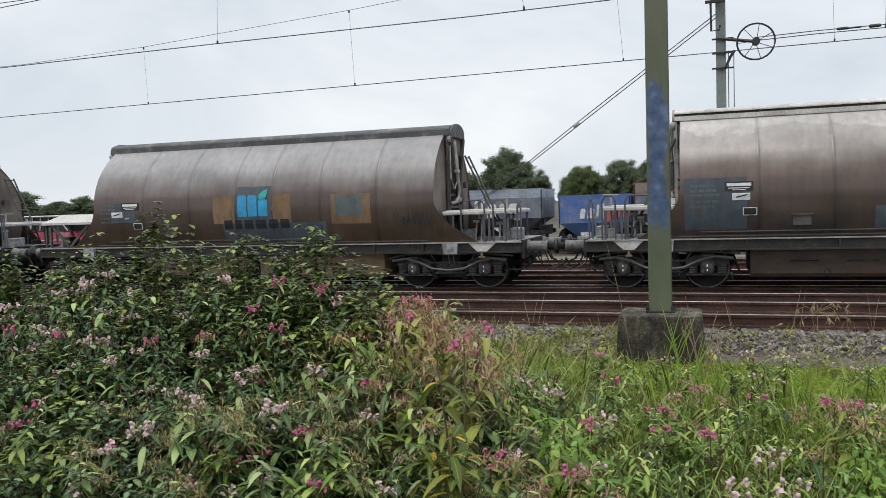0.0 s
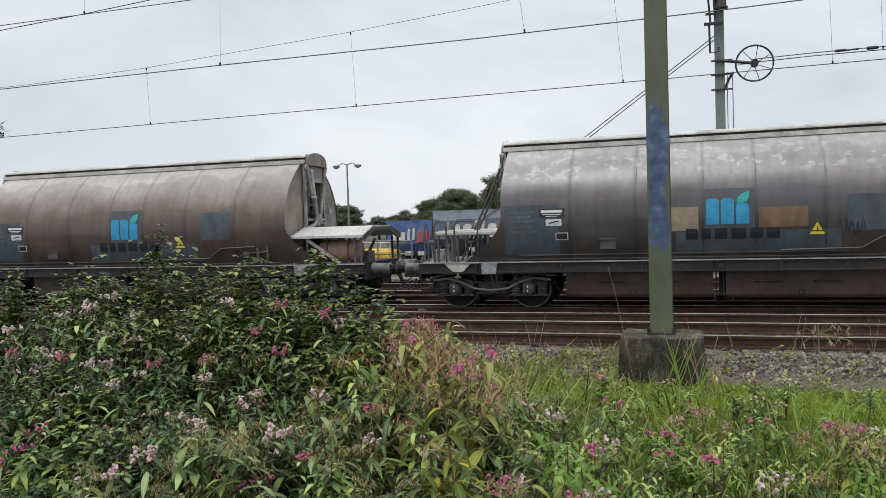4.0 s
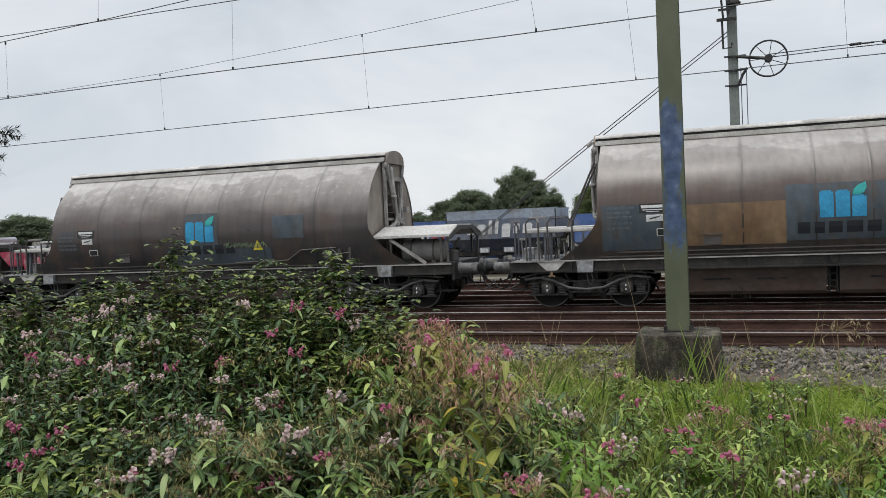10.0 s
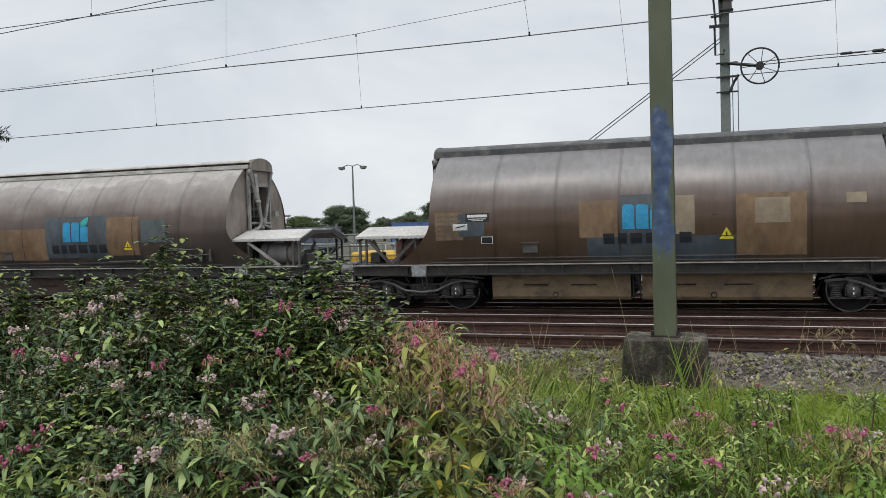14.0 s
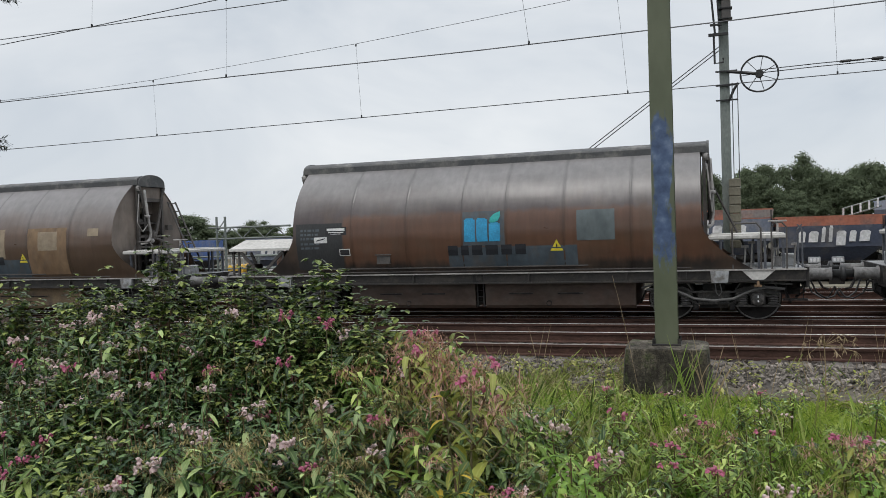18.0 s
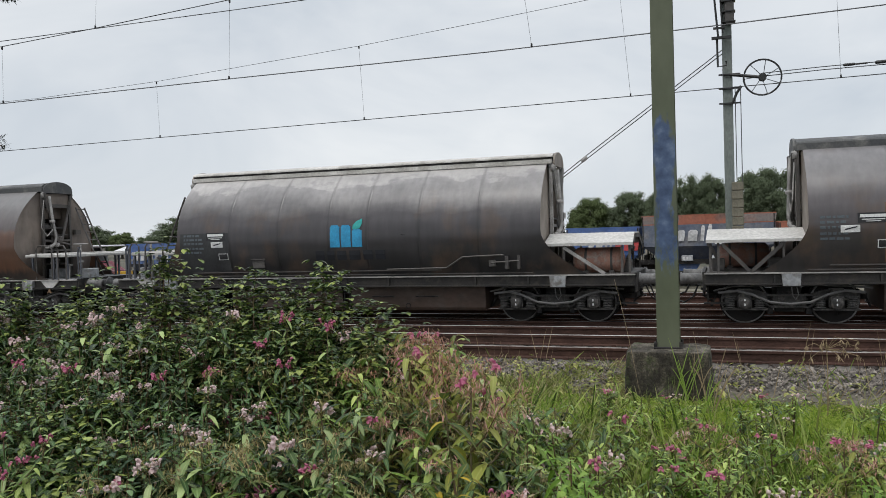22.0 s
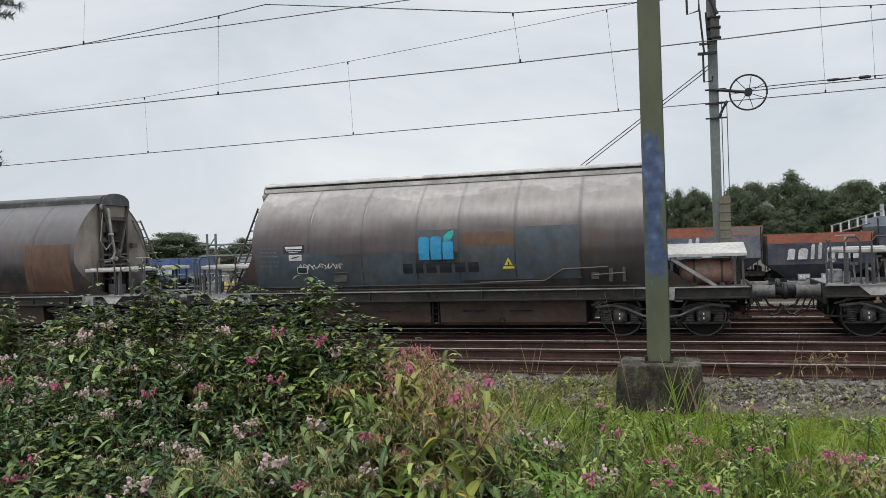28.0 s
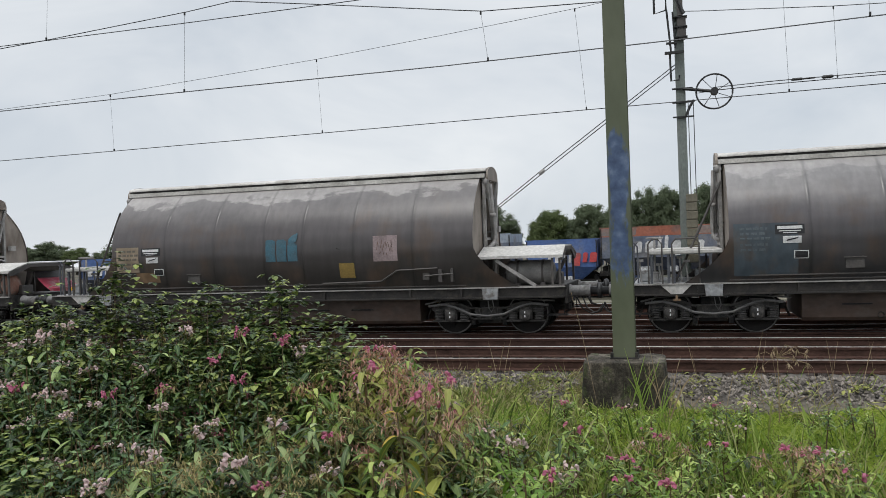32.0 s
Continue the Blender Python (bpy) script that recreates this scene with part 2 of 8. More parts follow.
M = {
    "dark_steel": surface("grimy_dark_steel", (0.01, 0.01, 0.0105), (0.024, 0.022, 0.021), 3, 0.65, 0.0, 30, 0.2, dirt=(0.06, 0.054, 0.048), spec=0.25),
    "bogie": surface("dusty_bogie_steel", (0.022, 0.021, 0.02), (0.06, 0.055, 0.051), 6, 0.55, 0.0, 40, 0.25, dirt=(0.11, 0.1, 0.09), spec=0.4),
    "spring": surface("worn_spring_steel", (0.05, 0.048, 0.046), (0.11, 0.105, 0.1), 8, 0.5, 0.0, 40, 0.2, spec=0.4),
    "buffer": surface("greasy_buffer_steel", (0.085, 0.082, 0.08), (0.19, 0.184, 0.178), 4, 0.5, 0, 30, 0.1, dirt=(0.05, 0.045, 0.042)),
    "sill": surface("grimy_sill_paint", (0.02, 0.019, 0.018), (0.042, 0.037, 0.034), 2.5, 0.6, 0.0, 25, 0.15, dirt=(0.055, 0.047, 0.04), spec=0.35),
    "slate_dark": surface("dark_slate_panel", (0.028, 0.029, 0.031), (0.043, 0.044, 0.045), 1.6, 0.5, 0, 25, 0.08, (1.5, 1, 0.5)),
    "frame": surface("dusty_frame_paint", (0.048, 0.044, 0.042), (0.09, 0.081, 0.075), 2, 0.6, 0.0, 25, 0.15, dirt=(0.085, 0.076, 0.068)),
    "ledge": surface("dust_on_ledge", (0.2, 0.195, 0.185), (0.38, 0.36, 0.34), 3, 0.85, 0, 30, 0.2),
    "white_sheet": surface("dusty_white_sheet", (0.5, 0.485, 0.46), (0.55, 0.535, 0.51), 0.7, 0.75, 0, 14, 0.03, dirt=(0.44, 0.425, 0.4)),
    "brown_skirt": surface("rusty_brown_skirt", (0.04, 0.025, 0.018), (0.075, 0.046, 0.034), 1.3, 0.55, 0, 8, 0.08, (1, 1, 1.6), (0.075, 0.056, 0.045)),
    "ochre_skirt": surface("ochre_skirt", (0.16, 0.105, 0.06), (0.22, 0.155, 0.09), 1.3, 0.7, 0, 25, 0.15, (1, 1, 1.6), (0.1, 0.075, 0.055)),
    "end_sheet": surface("dusty_end_sheet", (0.2, 0.17, 0.145), (0.31, 0.265, 0.225), 1.1, 0.6, 0, 4, 0.02, (1, 1, 0.5), (0.16, 0.125, 0.1)),
    "end_brown": surface("rusty_end_sheet", (0.12, 0.1, 0.088), (0.22, 0.18, 0.15), 1.1, 0.6, 0, 4, 0.02, (1, 1, 0.5), (0.1, 0.08, 0.066)),
    "lid_dark": surface("dark_lid_paint", (0.05, 0.052, 0.056), (0.085, 0.085, 0.085), 1.5, 0.6, 0, 20, 0.1, dirt=(0.16, 0.155, 0.145)),
    "lid_pale": surface("dusty_pale_lid", (0.42, 0.4, 0.37), (0.6, 0.58, 0.55), 1.3, 0.8, 0, 20, 0.15, dirt=(0.36, 0.34, 0.315)),
    "tank_grey": surface("grey_air_tank", (0.12, 0.115, 0.11), (0.22, 0.21, 0.2), 3, 0.6),
    "tank_red": surface("faded_red_air_tank", (0.24, 0.12, 0.085), (0.36, 0.19, 0.14), 3, 0.65, dirt=(0.3, 0.26, 0.23)),
    "tube": surface("grey_tube_paint", (0.2, 0.19, 0.182), (0.36, 0.345, 0.33), 4, 0.6),
    "wheel": surface("wheel_steel", (0.012, 0.011, 0.011), (0.024, 0.021, 0.019), 4, 0.65, 0.0, spec=0.25),
    "tread": surface("worn_wheel_rim", (0.11, 0.105, 0.1), (0.2, 0.19, 0.185), 6, 0.45, 0.2),
    "cable": surface("grey_brake_rod", (0.09, 0.088, 0.085), (0.16, 0.155, 0.15), 4, 0.55),
    "plate": surface("grey_plate", (0.24, 0.25, 0.26), (0.34, 0.345, 0.35), 4, 0.6, 0, 8, 0.05, dirt=(0.15, 0.14, 0.13), spread=0.0, spec=0.4),
    "cyan": surface("cyan_emblem_paint", (0.028, 0.25, 0.46), (0.034, 0.33, 0.58), 4, 0.5, 0, 30, 0.05),
    "cyan_dull": surface("faded_cyan_emblem", (0.058, 0.105, 0.13), (0.05, 0.14, 0.19), 4, 0.6, 0, 30, 0.05),
    "teal": surface("teal_leaf_paint", (0.02, 0.32, 0.3), (0.03, 0.38, 0.36), 4, 0.5, 0, 30, 0.05),
    "ink": surface("dark_lettering_paint", (0.008, 0.01, 0.014), (0.016, 0.018, 0.024), 5, 0.6, 0, 30, 0.05),
    "slate": surface("slate_blue_panel", (0.045, 0.062, 0.078), (0.075, 0.095, 0.112), 1.6, 0.55, 0, 5, 0.03, (1.2, 1, 0.7), (0.075, 0.07, 0.066)),
    "slate_light": surface("light_slate_panel", (0.075, 0.095, 0.1), (0.105, 0.125, 0.13), 1.6, 0.55, 0, 5, 0.03, (1.2, 1, 0.7)),
    "ochre": surface("ochre_panel", (0.15, 0.088, 0.045), (0.225, 0.145, 0.08), 1.4, 0.65, 0, 5, 0.03, (1.2, 1, 0.7), (0.14, 0.095, 0.06)),
    "rust_paint": surface("rust_brown_panel", (0.095, 0.05, 0.03), (0.15, 0.082, 0.048), 1.4, 0.6, 0, 5, 0.03, (1.2, 1, 0.7), (0.07, 0.05, 0.04)),
    "sand": surface("pale_sand_patch", (0.22, 0.17, 0.115), (0.32, 0.26, 0.185), 2, 0.7, 0, 5, 0.03),
    "poster": surface("faded_pinkish_poster", (0.22, 0.17, 0.17), (0.36, 0.28, 0.28), 3, 0.7, 0, 25, 0.1),
    "handrail": surface("dark_blue_grey_rail_paint", (0.06, 0.065, 0.08), (0.12, 0.125, 0.14), 4, 0.55),
    "faint_pale": surface("faded_pale_lettering", (0.075, 0.093, 0.108), (0.102, 0.12, 0.132), 4, 0.6),
    "faint_dark": surface("faded_dark_lettering", (0.1, 0.085, 0.065), (0.14, 0.12, 0.095), 4, 0.6),
    "board_black": surface("black_sign", (0.012, 0.013, 0.015), (0.02, 0.02, 0.022), 4, 0.5),
    "board_white": surface("white_sign", (0.6, 0.6, 0.6), (0.72, 0.72, 0.7), 4, 0.6),
    "yellow": surface("yellow_sign", (0.62, 0.5, 0.03), (0.75, 0.62, 0.05), 4, 0.5),
    "orange_sign": surface("orange_sign", (0.22, 0.15, 0.04), (0.28, 0.19, 0.05), 4, 0.6),
    "scribble": surface("black_spray_paint", (0.025, 0.025, 0.028), (0.045, 0.045, 0.045), 5, 0.5),
    "scribble_white": surface("white_spray_paint", (0.6, 0.6, 0.58), (0.72, 0.72, 0.7), 5, 0.6),
    "scribble_green": surface("green_spray_paint", (0.18, 0.26, 0.13), (0.22, 0.3, 0.16), 5, 0.6),
    "rail_side": surface("rusty_rail_side", (0.044, 0.024, 0.018), (0.092, 0.051, 0.04), 5, 0.85, 0, 40, 0.3, (0.4, 1, 1), spec=0.2),
    "rail_top": surface("polished_rail_head", (0.6, 0.59, 0.58), (0.75, 0.74, 0.73), 2, 0.45, 0.25, 30, 0.05, (0.2, 1, 1)),
    "rail_dull": surface("dull_rail_head", (0.32, 0.28, 0.26), (0.5, 0.46, 0.44), 6, 0.5, 0.2, 30, 0.1, (0.4, 1, 1)),
    # polished head with the dark underframe it mirrors painted into its colour
    "rail_dark": surface("underframe_shade_rail_head", (0.05, 0.045, 0.042), (0.1, 0.09, 0.085), 1.2, 0.4, 0.4, 30, 0.1, (0.4, 1, 1)),
    "concrete": surface("weathered_concrete", (0.045, 0.038, 0.025), (0.13, 0.108, 0.078), 5.5, 0.92, 0, 38, 1.0, (1.3, 1.3, 0.5), (0.03, 0.034, 0.016)),
    "sleeper": surface("sleeper_concrete", (0.085, 0.075, 0.066), (0.14, 0.125, 0.11), 5, 0.9, 0, 60, 0.4),
    "stone": surface("ballast_stone", (0.12, 0.104, 0.09), (0.25, 0.22, 0.19), 4, 0.92, 0, 50, 0.4, spread=0.7),
    "stone_rusty": surface("rust_stained_ballast", (0.065, 0.048, 0.038), (0.13, 0.097, 0.08), 4, 0.92, 0, 50, 0.4, spread=0.7),
    "path": surface("grey_gravel_path", (0.13, 0.12, 0.09), (0.2, 0.185, 0.14), 2, 0.95, 0, 90, 0.6),
    "mast_far": surface("grey_green_mast_steel", (0.13, 0.155, 0.14), (0.19, 0.21, 0.195), 2, 0.6, 0, 30, 0.08, (1, 1, 0.4)),
    "black_iron": surface("black_iron", (0.015, 0.015, 0.016), (0.03, 0.03, 0.03), 5, 0.5, 0.2),
    "wire": surface("dark_copper_wire", (0.045, 0.047, 0.05), (0.08, 0.08, 0.085), 5, 0.5, 0.4),
    "weight": surface("stone_weight", (0.13, 0.12, 0.09), (0.2, 0.185, 0.14), 6, 0.9),
}


# ---- mesh helpers ----
def mesh_of(name, bm, material):
    me = bpy.data.meshes.new(name)
    bm.normal_update()
    bm.to_mesh(me)
    bm.free()
    me.materials.append(material)
    return me


def part(name, bm, material, parent=None, label="", smooth=False):
    me = bm if isinstance(bm, bpy.types.Mesh) else mesh_of(name, bm, material)
    if smooth:
        me.shade_smooth()
    ob = new(name, me)
    if parent is not None:
        ob.parent = parent
    if label:
        ob["label"] = label
    return ob


def empty(name, m, label, category, group="", kind=""):
    e = new(name)
    e.matrix_basis = m
    e.empty_display_size = 0.2
    return tagged(e, label, category, group, kind)


def face(bm, pts):
    return bm.faces.new([bm.verts.new(p) for p in pts])


def box(bm, x0, x1, y0, y1, z0, z1, taper=0.0):
    c = [(x0, y0, z0), (x1, y0, z0), (x1, y1, z0), (x0, y1, z0), (x0 + taper, y0 + taper, z1), (x1 - taper, y0 + taper, z1), (x1 - taper, y1 - taper, z1), (x0 + taper, y1 - taper, z1)]
    v = [bm.verts.new(p) for p in c]
    for f in ((0, 3, 2, 1), (4, 5, 6, 7), (0, 1, 5, 4), (1, 2, 6, 5), (2, 3, 7, 6), (3, 0, 4, 7)):
        bm.faces.new([v[i] for i in f])


def bevel_box(bm, x0, x1, y0, y1, z0, z1, r=0.02):
    b2 = bmesh.new()
    box(b2, x0, x1, y0, y1, z0, z1)
    bmesh.ops.bevel(b2, geom=b2.edges[:], offset=r, segments=1, affect="EDGES")
    join(bm, b2)


def join(bm, other):
    index = {}
    for v in other.verts:
        index[v] = bm.verts.new(v.co)
    for f in other.faces:
        bm.faces.new([index[v] for v in f.verts])
    other.free()


def tube(bm, pts, r, n=6, cap=True):
    """A round bar along points."""
    pts = [Vector(p) for p in pts]
    rings = []
    for i, p in enumerate(pts):
        d = (pts[min(i + 1, len(pts) - 1)] - pts[max(i - 1, 0)]).normalized()
        a = d.cross(Vector((0, 0, 1)) if abs(d.z) < 0.95 else Vector((1, 0, 0))).normalized()
        b = d.cross(a)
        rr = r[i] if isinstance(r, (list, tuple)) else r
        rings.append([bm.verts.new(p + (a * math.cos(q * 6.2832 / n) + b * math.sin(q * 6.2832 / n)) * rr) for q in range(n)])
    for k in range(len(rings) - 1):
        for q in range(n):
            bm.faces.new((rings[k][q], rings[k][(q + 1) % n], rings[k + 1][(q + 1) % n], rings[k + 1][q]))
    if cap:
        bm.faces.new(rings[0][::-1])
        bm.faces.new(rings[-1])


def lathe(bm, profile, axis_from, axis_dir, n=20):
    """Turn (distance along, radius) pairs round an axis."""
    d = Vector(axis_dir).normalized()
    a = d.cross(Vector((0, 0, 1)) if abs(d.z) < 0.9 else Vector((1, 0, 0))).normalized()
    b = d.cross(a)
    o = Vector(axis_from)
    rings = [[bm.verts.new(o + d * s + (a * math.cos(6.2832 * q / n) + b * math.sin(6.2832 * q / n)) * r) for q in range(n)] for s, r in profile]
    for k in range(len(rings) - 1):
        for q in range(n):
            bm.faces.new((rings[k][q], rings[k][(q + 1) % n], rings[k + 1][(q + 1) % n], rings[k + 1][q]))
    bm.faces.new(rings[0][::-1])
    bm.faces.new(rings[-1])


def extrude_x(bm, outline, x0, x1):
    """An outline of (y, z) drawn out from x0 to x1."""
    a = [bm.verts.new((x0, y, z)) for y, z in outline]
    b = [bm.verts.new((x1, y, z)) for y, z in outline]
    k = len(a)
    for i in range(k):
        bm.faces.new((a[i], b[i], b[(i + 1) % k], a[(i + 1) % k]))
    bm.faces.new(a)
    bm.faces.new(b[::-1])


def extrude_y(bm, outline, y0, y1):
    """An outline of (x, z) drawn out from y0 to y1."""
    a = [bm.verts.new((x, y0, z)) for x, z in outline]
    b = [bm.verts.new((x, y1, z)) for x, z in outline]
    k = len(a)
    for i in range(k):
        bm.faces.new((a[i], b[i], b[(i + 1) % k], a[(i + 1) % k]))
    bm.faces.new(a)
    bm.faces.new(b[::-1])


# ---- ground ----
def ground_z(x, y):
    bump = 0.05 * noise.noise((x * 0.6, y * 0.6, 0))
    if y < 9.4:
        return -0.36 + bump - 0.5 * max(0.0, min(1.0, (9.4 - y) / 2.4, (y - 0.8) / 2.0))
    if y < 11.9:
        return -0.36 + bump
    if y < 13.5:
        return -0.36 + (y - 11.9) / 1.6 * 0.13
    return -0.23 - 0.04 * min(1.0, (y - 13.5) * 3)


def build_ground():
    bm = bmesh.new()
    xs = [-2600, -900, -300, -120, -60, -35] + [-25 + 0.8 * i for i in range(50)] + [18, 30, 60, 120, 300, 900, 2600]
    ys = [-900, -200, -40, -8] + [-4 + 0.5 * i for i in range(40)] + [18, 22, 28, 36, 50, 80, 140, 300, 900, 3200]
    grid = [[bm.verts.new((x, y, ground_z(x, y))) for x in xs] for y in ys]
    for j in range(len(ys) - 1):
        for i in range(len(xs) - 1):
            bm.faces.new((grid[j][i], grid[j][i + 1], grid[j + 1][i + 1], grid[j + 1][i]))
    m, n, l, b = tree_of("verge_and_ballast")
    co = n.new("ShaderNodeTexCoord")
    sp = n.new("ShaderNodeSeparateXYZ")
    l.new(co.outputs["Object"], sp.inputs[0])
    wob = sum_of(n, l, sp.outputs["Y"], range_of(n, l, noise_of(n, l, 1.1, 5), 0, 1, -0.7, 0.7))
    # soil near black: the shade under the herbs is put into its colour
    shaded_soil = ramp_of(n, l, noise_of(n, l, 3.0, 6), [(0.3, (0.01, 0.01, 0.006)), (0.55, (0.018, 0.018, 0.009)), (0.75, (0.035, 0.03, 0.018))])
    # grit colour darkened to paint the shade in gaps between ballast stones
    grit = ramp_of(n, l, noise_of(n, l, 22.0, 4), [(0.35, (0.025, 0.021, 0.018)), (0.65, (0.08, 0.07, 0.06))])
    rusty = ramp_of(n, l, noise_of(n, l, 18.0, 4), [(0.35, (0.022, 0.016, 0.013)), (0.65, (0.065, 0.047, 0.039))])
    grit = mix_of(n, l, range_of(n, l, sp.outputs["Y"], 13.6, 13.9), grit, rusty)
    col = mix_of(n, l, range_of(n, l, wob, 11.6, 12.2), shaded_soil, grit)
    turf = ramp_of(n, l, noise_of(n, l, 5.0, 5), [(0.35, (0.03, 0.045, 0.012)), (0.65, (0.075, 0.1, 0.022))])
    col = mix_of(n, l, sum_of(n, l, range_of(n, l, wob, 8.6, 9.3), range_of(n, l, wob, 11.2, 11.6, 1.0, 0.0), "MULTIPLY"), col, turf)
    earth = ramp_of(n, l, noise_of(n, l, 9.0, 5), [(0.35, (0.07, 0.06, 0.045)), (0.65, (0.15, 0.13, 0.1))])
    col = mix_of(n, l, sum_of(n, l, range_of(n, l, wob, 11.25, 11.5), range_of(n, l, wob, 12.2, 12.5, 1.0, 0.0), "MULTIPLY"), col, earth)
    far = ramp_of(n, l, noise_of(n, l, 0.08, 5), [(0.4, (0.05, 0.048, 0.03)), (0.6, (0.095, 0.082, 0.06))])
    col = mix_of(n, l, range_of(n, l, wob, 22, 30), col, far)
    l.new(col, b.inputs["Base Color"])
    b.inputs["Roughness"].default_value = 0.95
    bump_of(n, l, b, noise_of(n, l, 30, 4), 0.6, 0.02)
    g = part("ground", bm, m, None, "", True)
    return tagged(g, "grassy verge running into grey track ballast", "ground", kind="structure")


build_ground()

TRACK_Y = 18.75  # centre line of the goods train's track


def rail_outline(y):
    half = [(0.075, 0.0), (0.075, 0.012), (0.012, 0.03), (0.012, 0.115), (0.034, 0.125), (0.034, 0.155), (0.026, 0.16)]
    z0, k = -0.195, 0.195 / 0.16
    return [(y + w, z0 + z * k) for w, z in half] + [(y - w, z0 + z * k) for w, z in reversed(half)]


def build_track(label, near, far, x0, x1, polished, sleepers):
    track = empty("railway_track", pose(0, 0, 0), label, "railway track", kind="structure")
    for y, shine in zip((near, far), polished):
        bm = bmesh.new()
        extrude_x(bm, rail_outline(y), x0, x1)
        rail = part("rail", bm, M["rail_side"], track, "rusty steel rail")
        bm = bmesh.new()
        box(bm, x0, x1, y - 0.026, y + 0.026, -0.006, 0.004)
        part("rail_head", bm, M[shine], rail, "worn running surface")
    if sleepers:
        bm = bmesh.new()
        outline = [(near - 0.55, -0.34), (near - 0.53, -0.215), (near + 0.2, -0.198), ((near + far) / 2, -0.23), (far - 0.2, -0.198), (far + 0.53, -0.215), (far + 0.55, -0.34)]
        a = [bm.verts.new((-0.13, y, z)) for y, z in outline]
        b = [bm.verts.new((0.13, y, z)) for y, z in outline]
        for i in range(len(a)):
            bm.faces.new((a[i], b[i], b[(i + 1) % len(a)], a[(i + 1) % len(a)]))
        bm.faces.new(a)
        bm.faces.new(b[::-1])
        me = mesh_of("sleeper", bm, M["sleeper"])
        clip = bmesh.new()
        for y in (near, far):
            for s in (-1, 1):
                box(clip, -0.05, 0.05, y + s * 0.1 - 0.03, y + s * 0.1 + 0.03, -0.198, -0.16, 0.008)
        me_clip = mesh_of("rail_clip", clip, M["rail_side"])
        x = sleepers[0]
        while x < sleepers[1]:
            s = part("sleeper", me, None, track)
            s.location = (x, 0, 0)
            part("rail_clip", me_clip, None, s)
            x += 0.62
    return track


build_track("rusty track with concrete sleepers beside the verge", 13.97, 15.62, -160, 120, ("rail_dull", "rail_top"), (-13, 6))
build_track("polished track that the goods train runs on", 18.0, 19.5, -160, 120, ("rail_dark", "rail_dark"), (-13, 6))
build_track("crossing rails of a turnout between the tracks", 17.0, 18.52, -160, 120, ("rail_top", "rail_top"), None)
build_track("bright rails behind the goods train", 20.95, 22.4, -160, 120, ("rail_dull", "rail_top"), (-13, 8))
build_track("rusty siding behind the running tracks", 24.9, 26.4, -160, 120, ("rail_dull", "rail_top"), (-11, 8))
build_track("rusty siding under the stored ballast wagons", 33.3, 34.75, -160, 120, ("rail_dull", "rail_dull"), None)


def build_ballast():
    rng = random.Random(4)
    verts, faces = [], []
    base = [(1, 0, 0), (-1, 0, 0), (0, 1, 0), (0, -1, 0), (0, 0, 1), (0, 0, -1)]
    tris = [(0, 2, 4), (2, 1, 4), (1, 3, 4), (3, 0, 4), (2, 0, 5), (1, 2, 5), (3, 1, 5), (0, 3, 5)]
    spots = []
    for _ in range(7500):
        spots.append((rng.uniform(-8.5, 5.2), 12.05 + 1.75 * rng.random() ** 0.7, rng.uniform(0.02, 0.045)))
    for _ in range(3800):
        spots.append((rng.uniform(-8, 5), rng.uniform(14.1, 24.5), rng.uniform(0.025, 0.05)))
    for x, y, s in spots:
        k = len(verts)
        spin = Matrix.Rotation(rng.uniform(0, 6.28), 3, "Z") @ Matrix.Rotation(rng.uniform(0, 6.28), 3, "X")
        c = Vector((x, y, ground_z(x, y) + s * rng.uniform(0.1, 0.7)))
        for p in base:
            verts.append(c + spin @ (Vector(p) * s * rng.uniform(0.6, 1.25)))
        faces += [(a + k, b + k, c2 + k) for a, b, c2 in tris]
    me = bpy.data.meshes.new("ballast")
    me.from_pydata(verts, [], faces)
    me.materials.append(M["stone"])
    me.materials.append(M["stone_rusty"])
    me.polygons.foreach_set("material_index", [1 if verts[f[0]].y > 13.75 else 0 for f in faces])
    tagged(new("ballast", me), "broken grey ballast stones between the rails", "ballast", kind="stuff")


build_ballast()


# ---- the goods train: thirteen closed hopper wagons ----
PITCH = 14.62
FLANK = [(1.05, 1.27), (1.3, 1.36), (1.6, 1.44), (1.95, 1.48), (2.3, 1.455), (2.6, 1.37), (2.85, 1.25), (3.1, 1.07), (3.3, 0.87), (3.45, 0.7), (3.56, 0.55), (3.62, 0.45)]
R_IN, L_IN = 9.53, 0.22


def half_width(z):
    for (z0, w0), (z1, w1) in zip(FLANK, FLANK[1:]):
        if z <= z1:
            return w0 + (w1 - w0) * (z - z0) / (z1 - z0)
    return FLANK[-1][1]


def flare(z):
    return 1.02 * max(0.0, (2.05 - z) / 1.0) ** 1.8


def shell_mesh(material):
    bm = bmesh.new()
    zs = [1.05 + 2.57 * (i / 23) for i in range(24)]
    nx = 20
    for side in (-1, 1):
        rows = []
        for z in zs:
            a, b = L_IN - flare(z) * 0.92, R_IN + flare(z)
            rows.append([bm.verts.new((a + (b - a) * i / nx, side * half_width(z), z)) for i in range(nx + 1)])
        for j in range(len(zs) - 1):
            for i in range(nx):
                q = (rows[j][i], rows[j][i + 1], rows[j + 1][i + 1], rows[j + 1][i])
                bm.faces.new(q if side < 0 else q[::-1])
    face(bm, [(L_IN, -0.45, 3.62), (R_IN, -0.45, 3.62), (R_IN, 0.45, 3.62), (L_IN, 0.45, 3.62)])
    me = mesh_of("barrel", bm, material)
    me.shade_smooth()
    return me


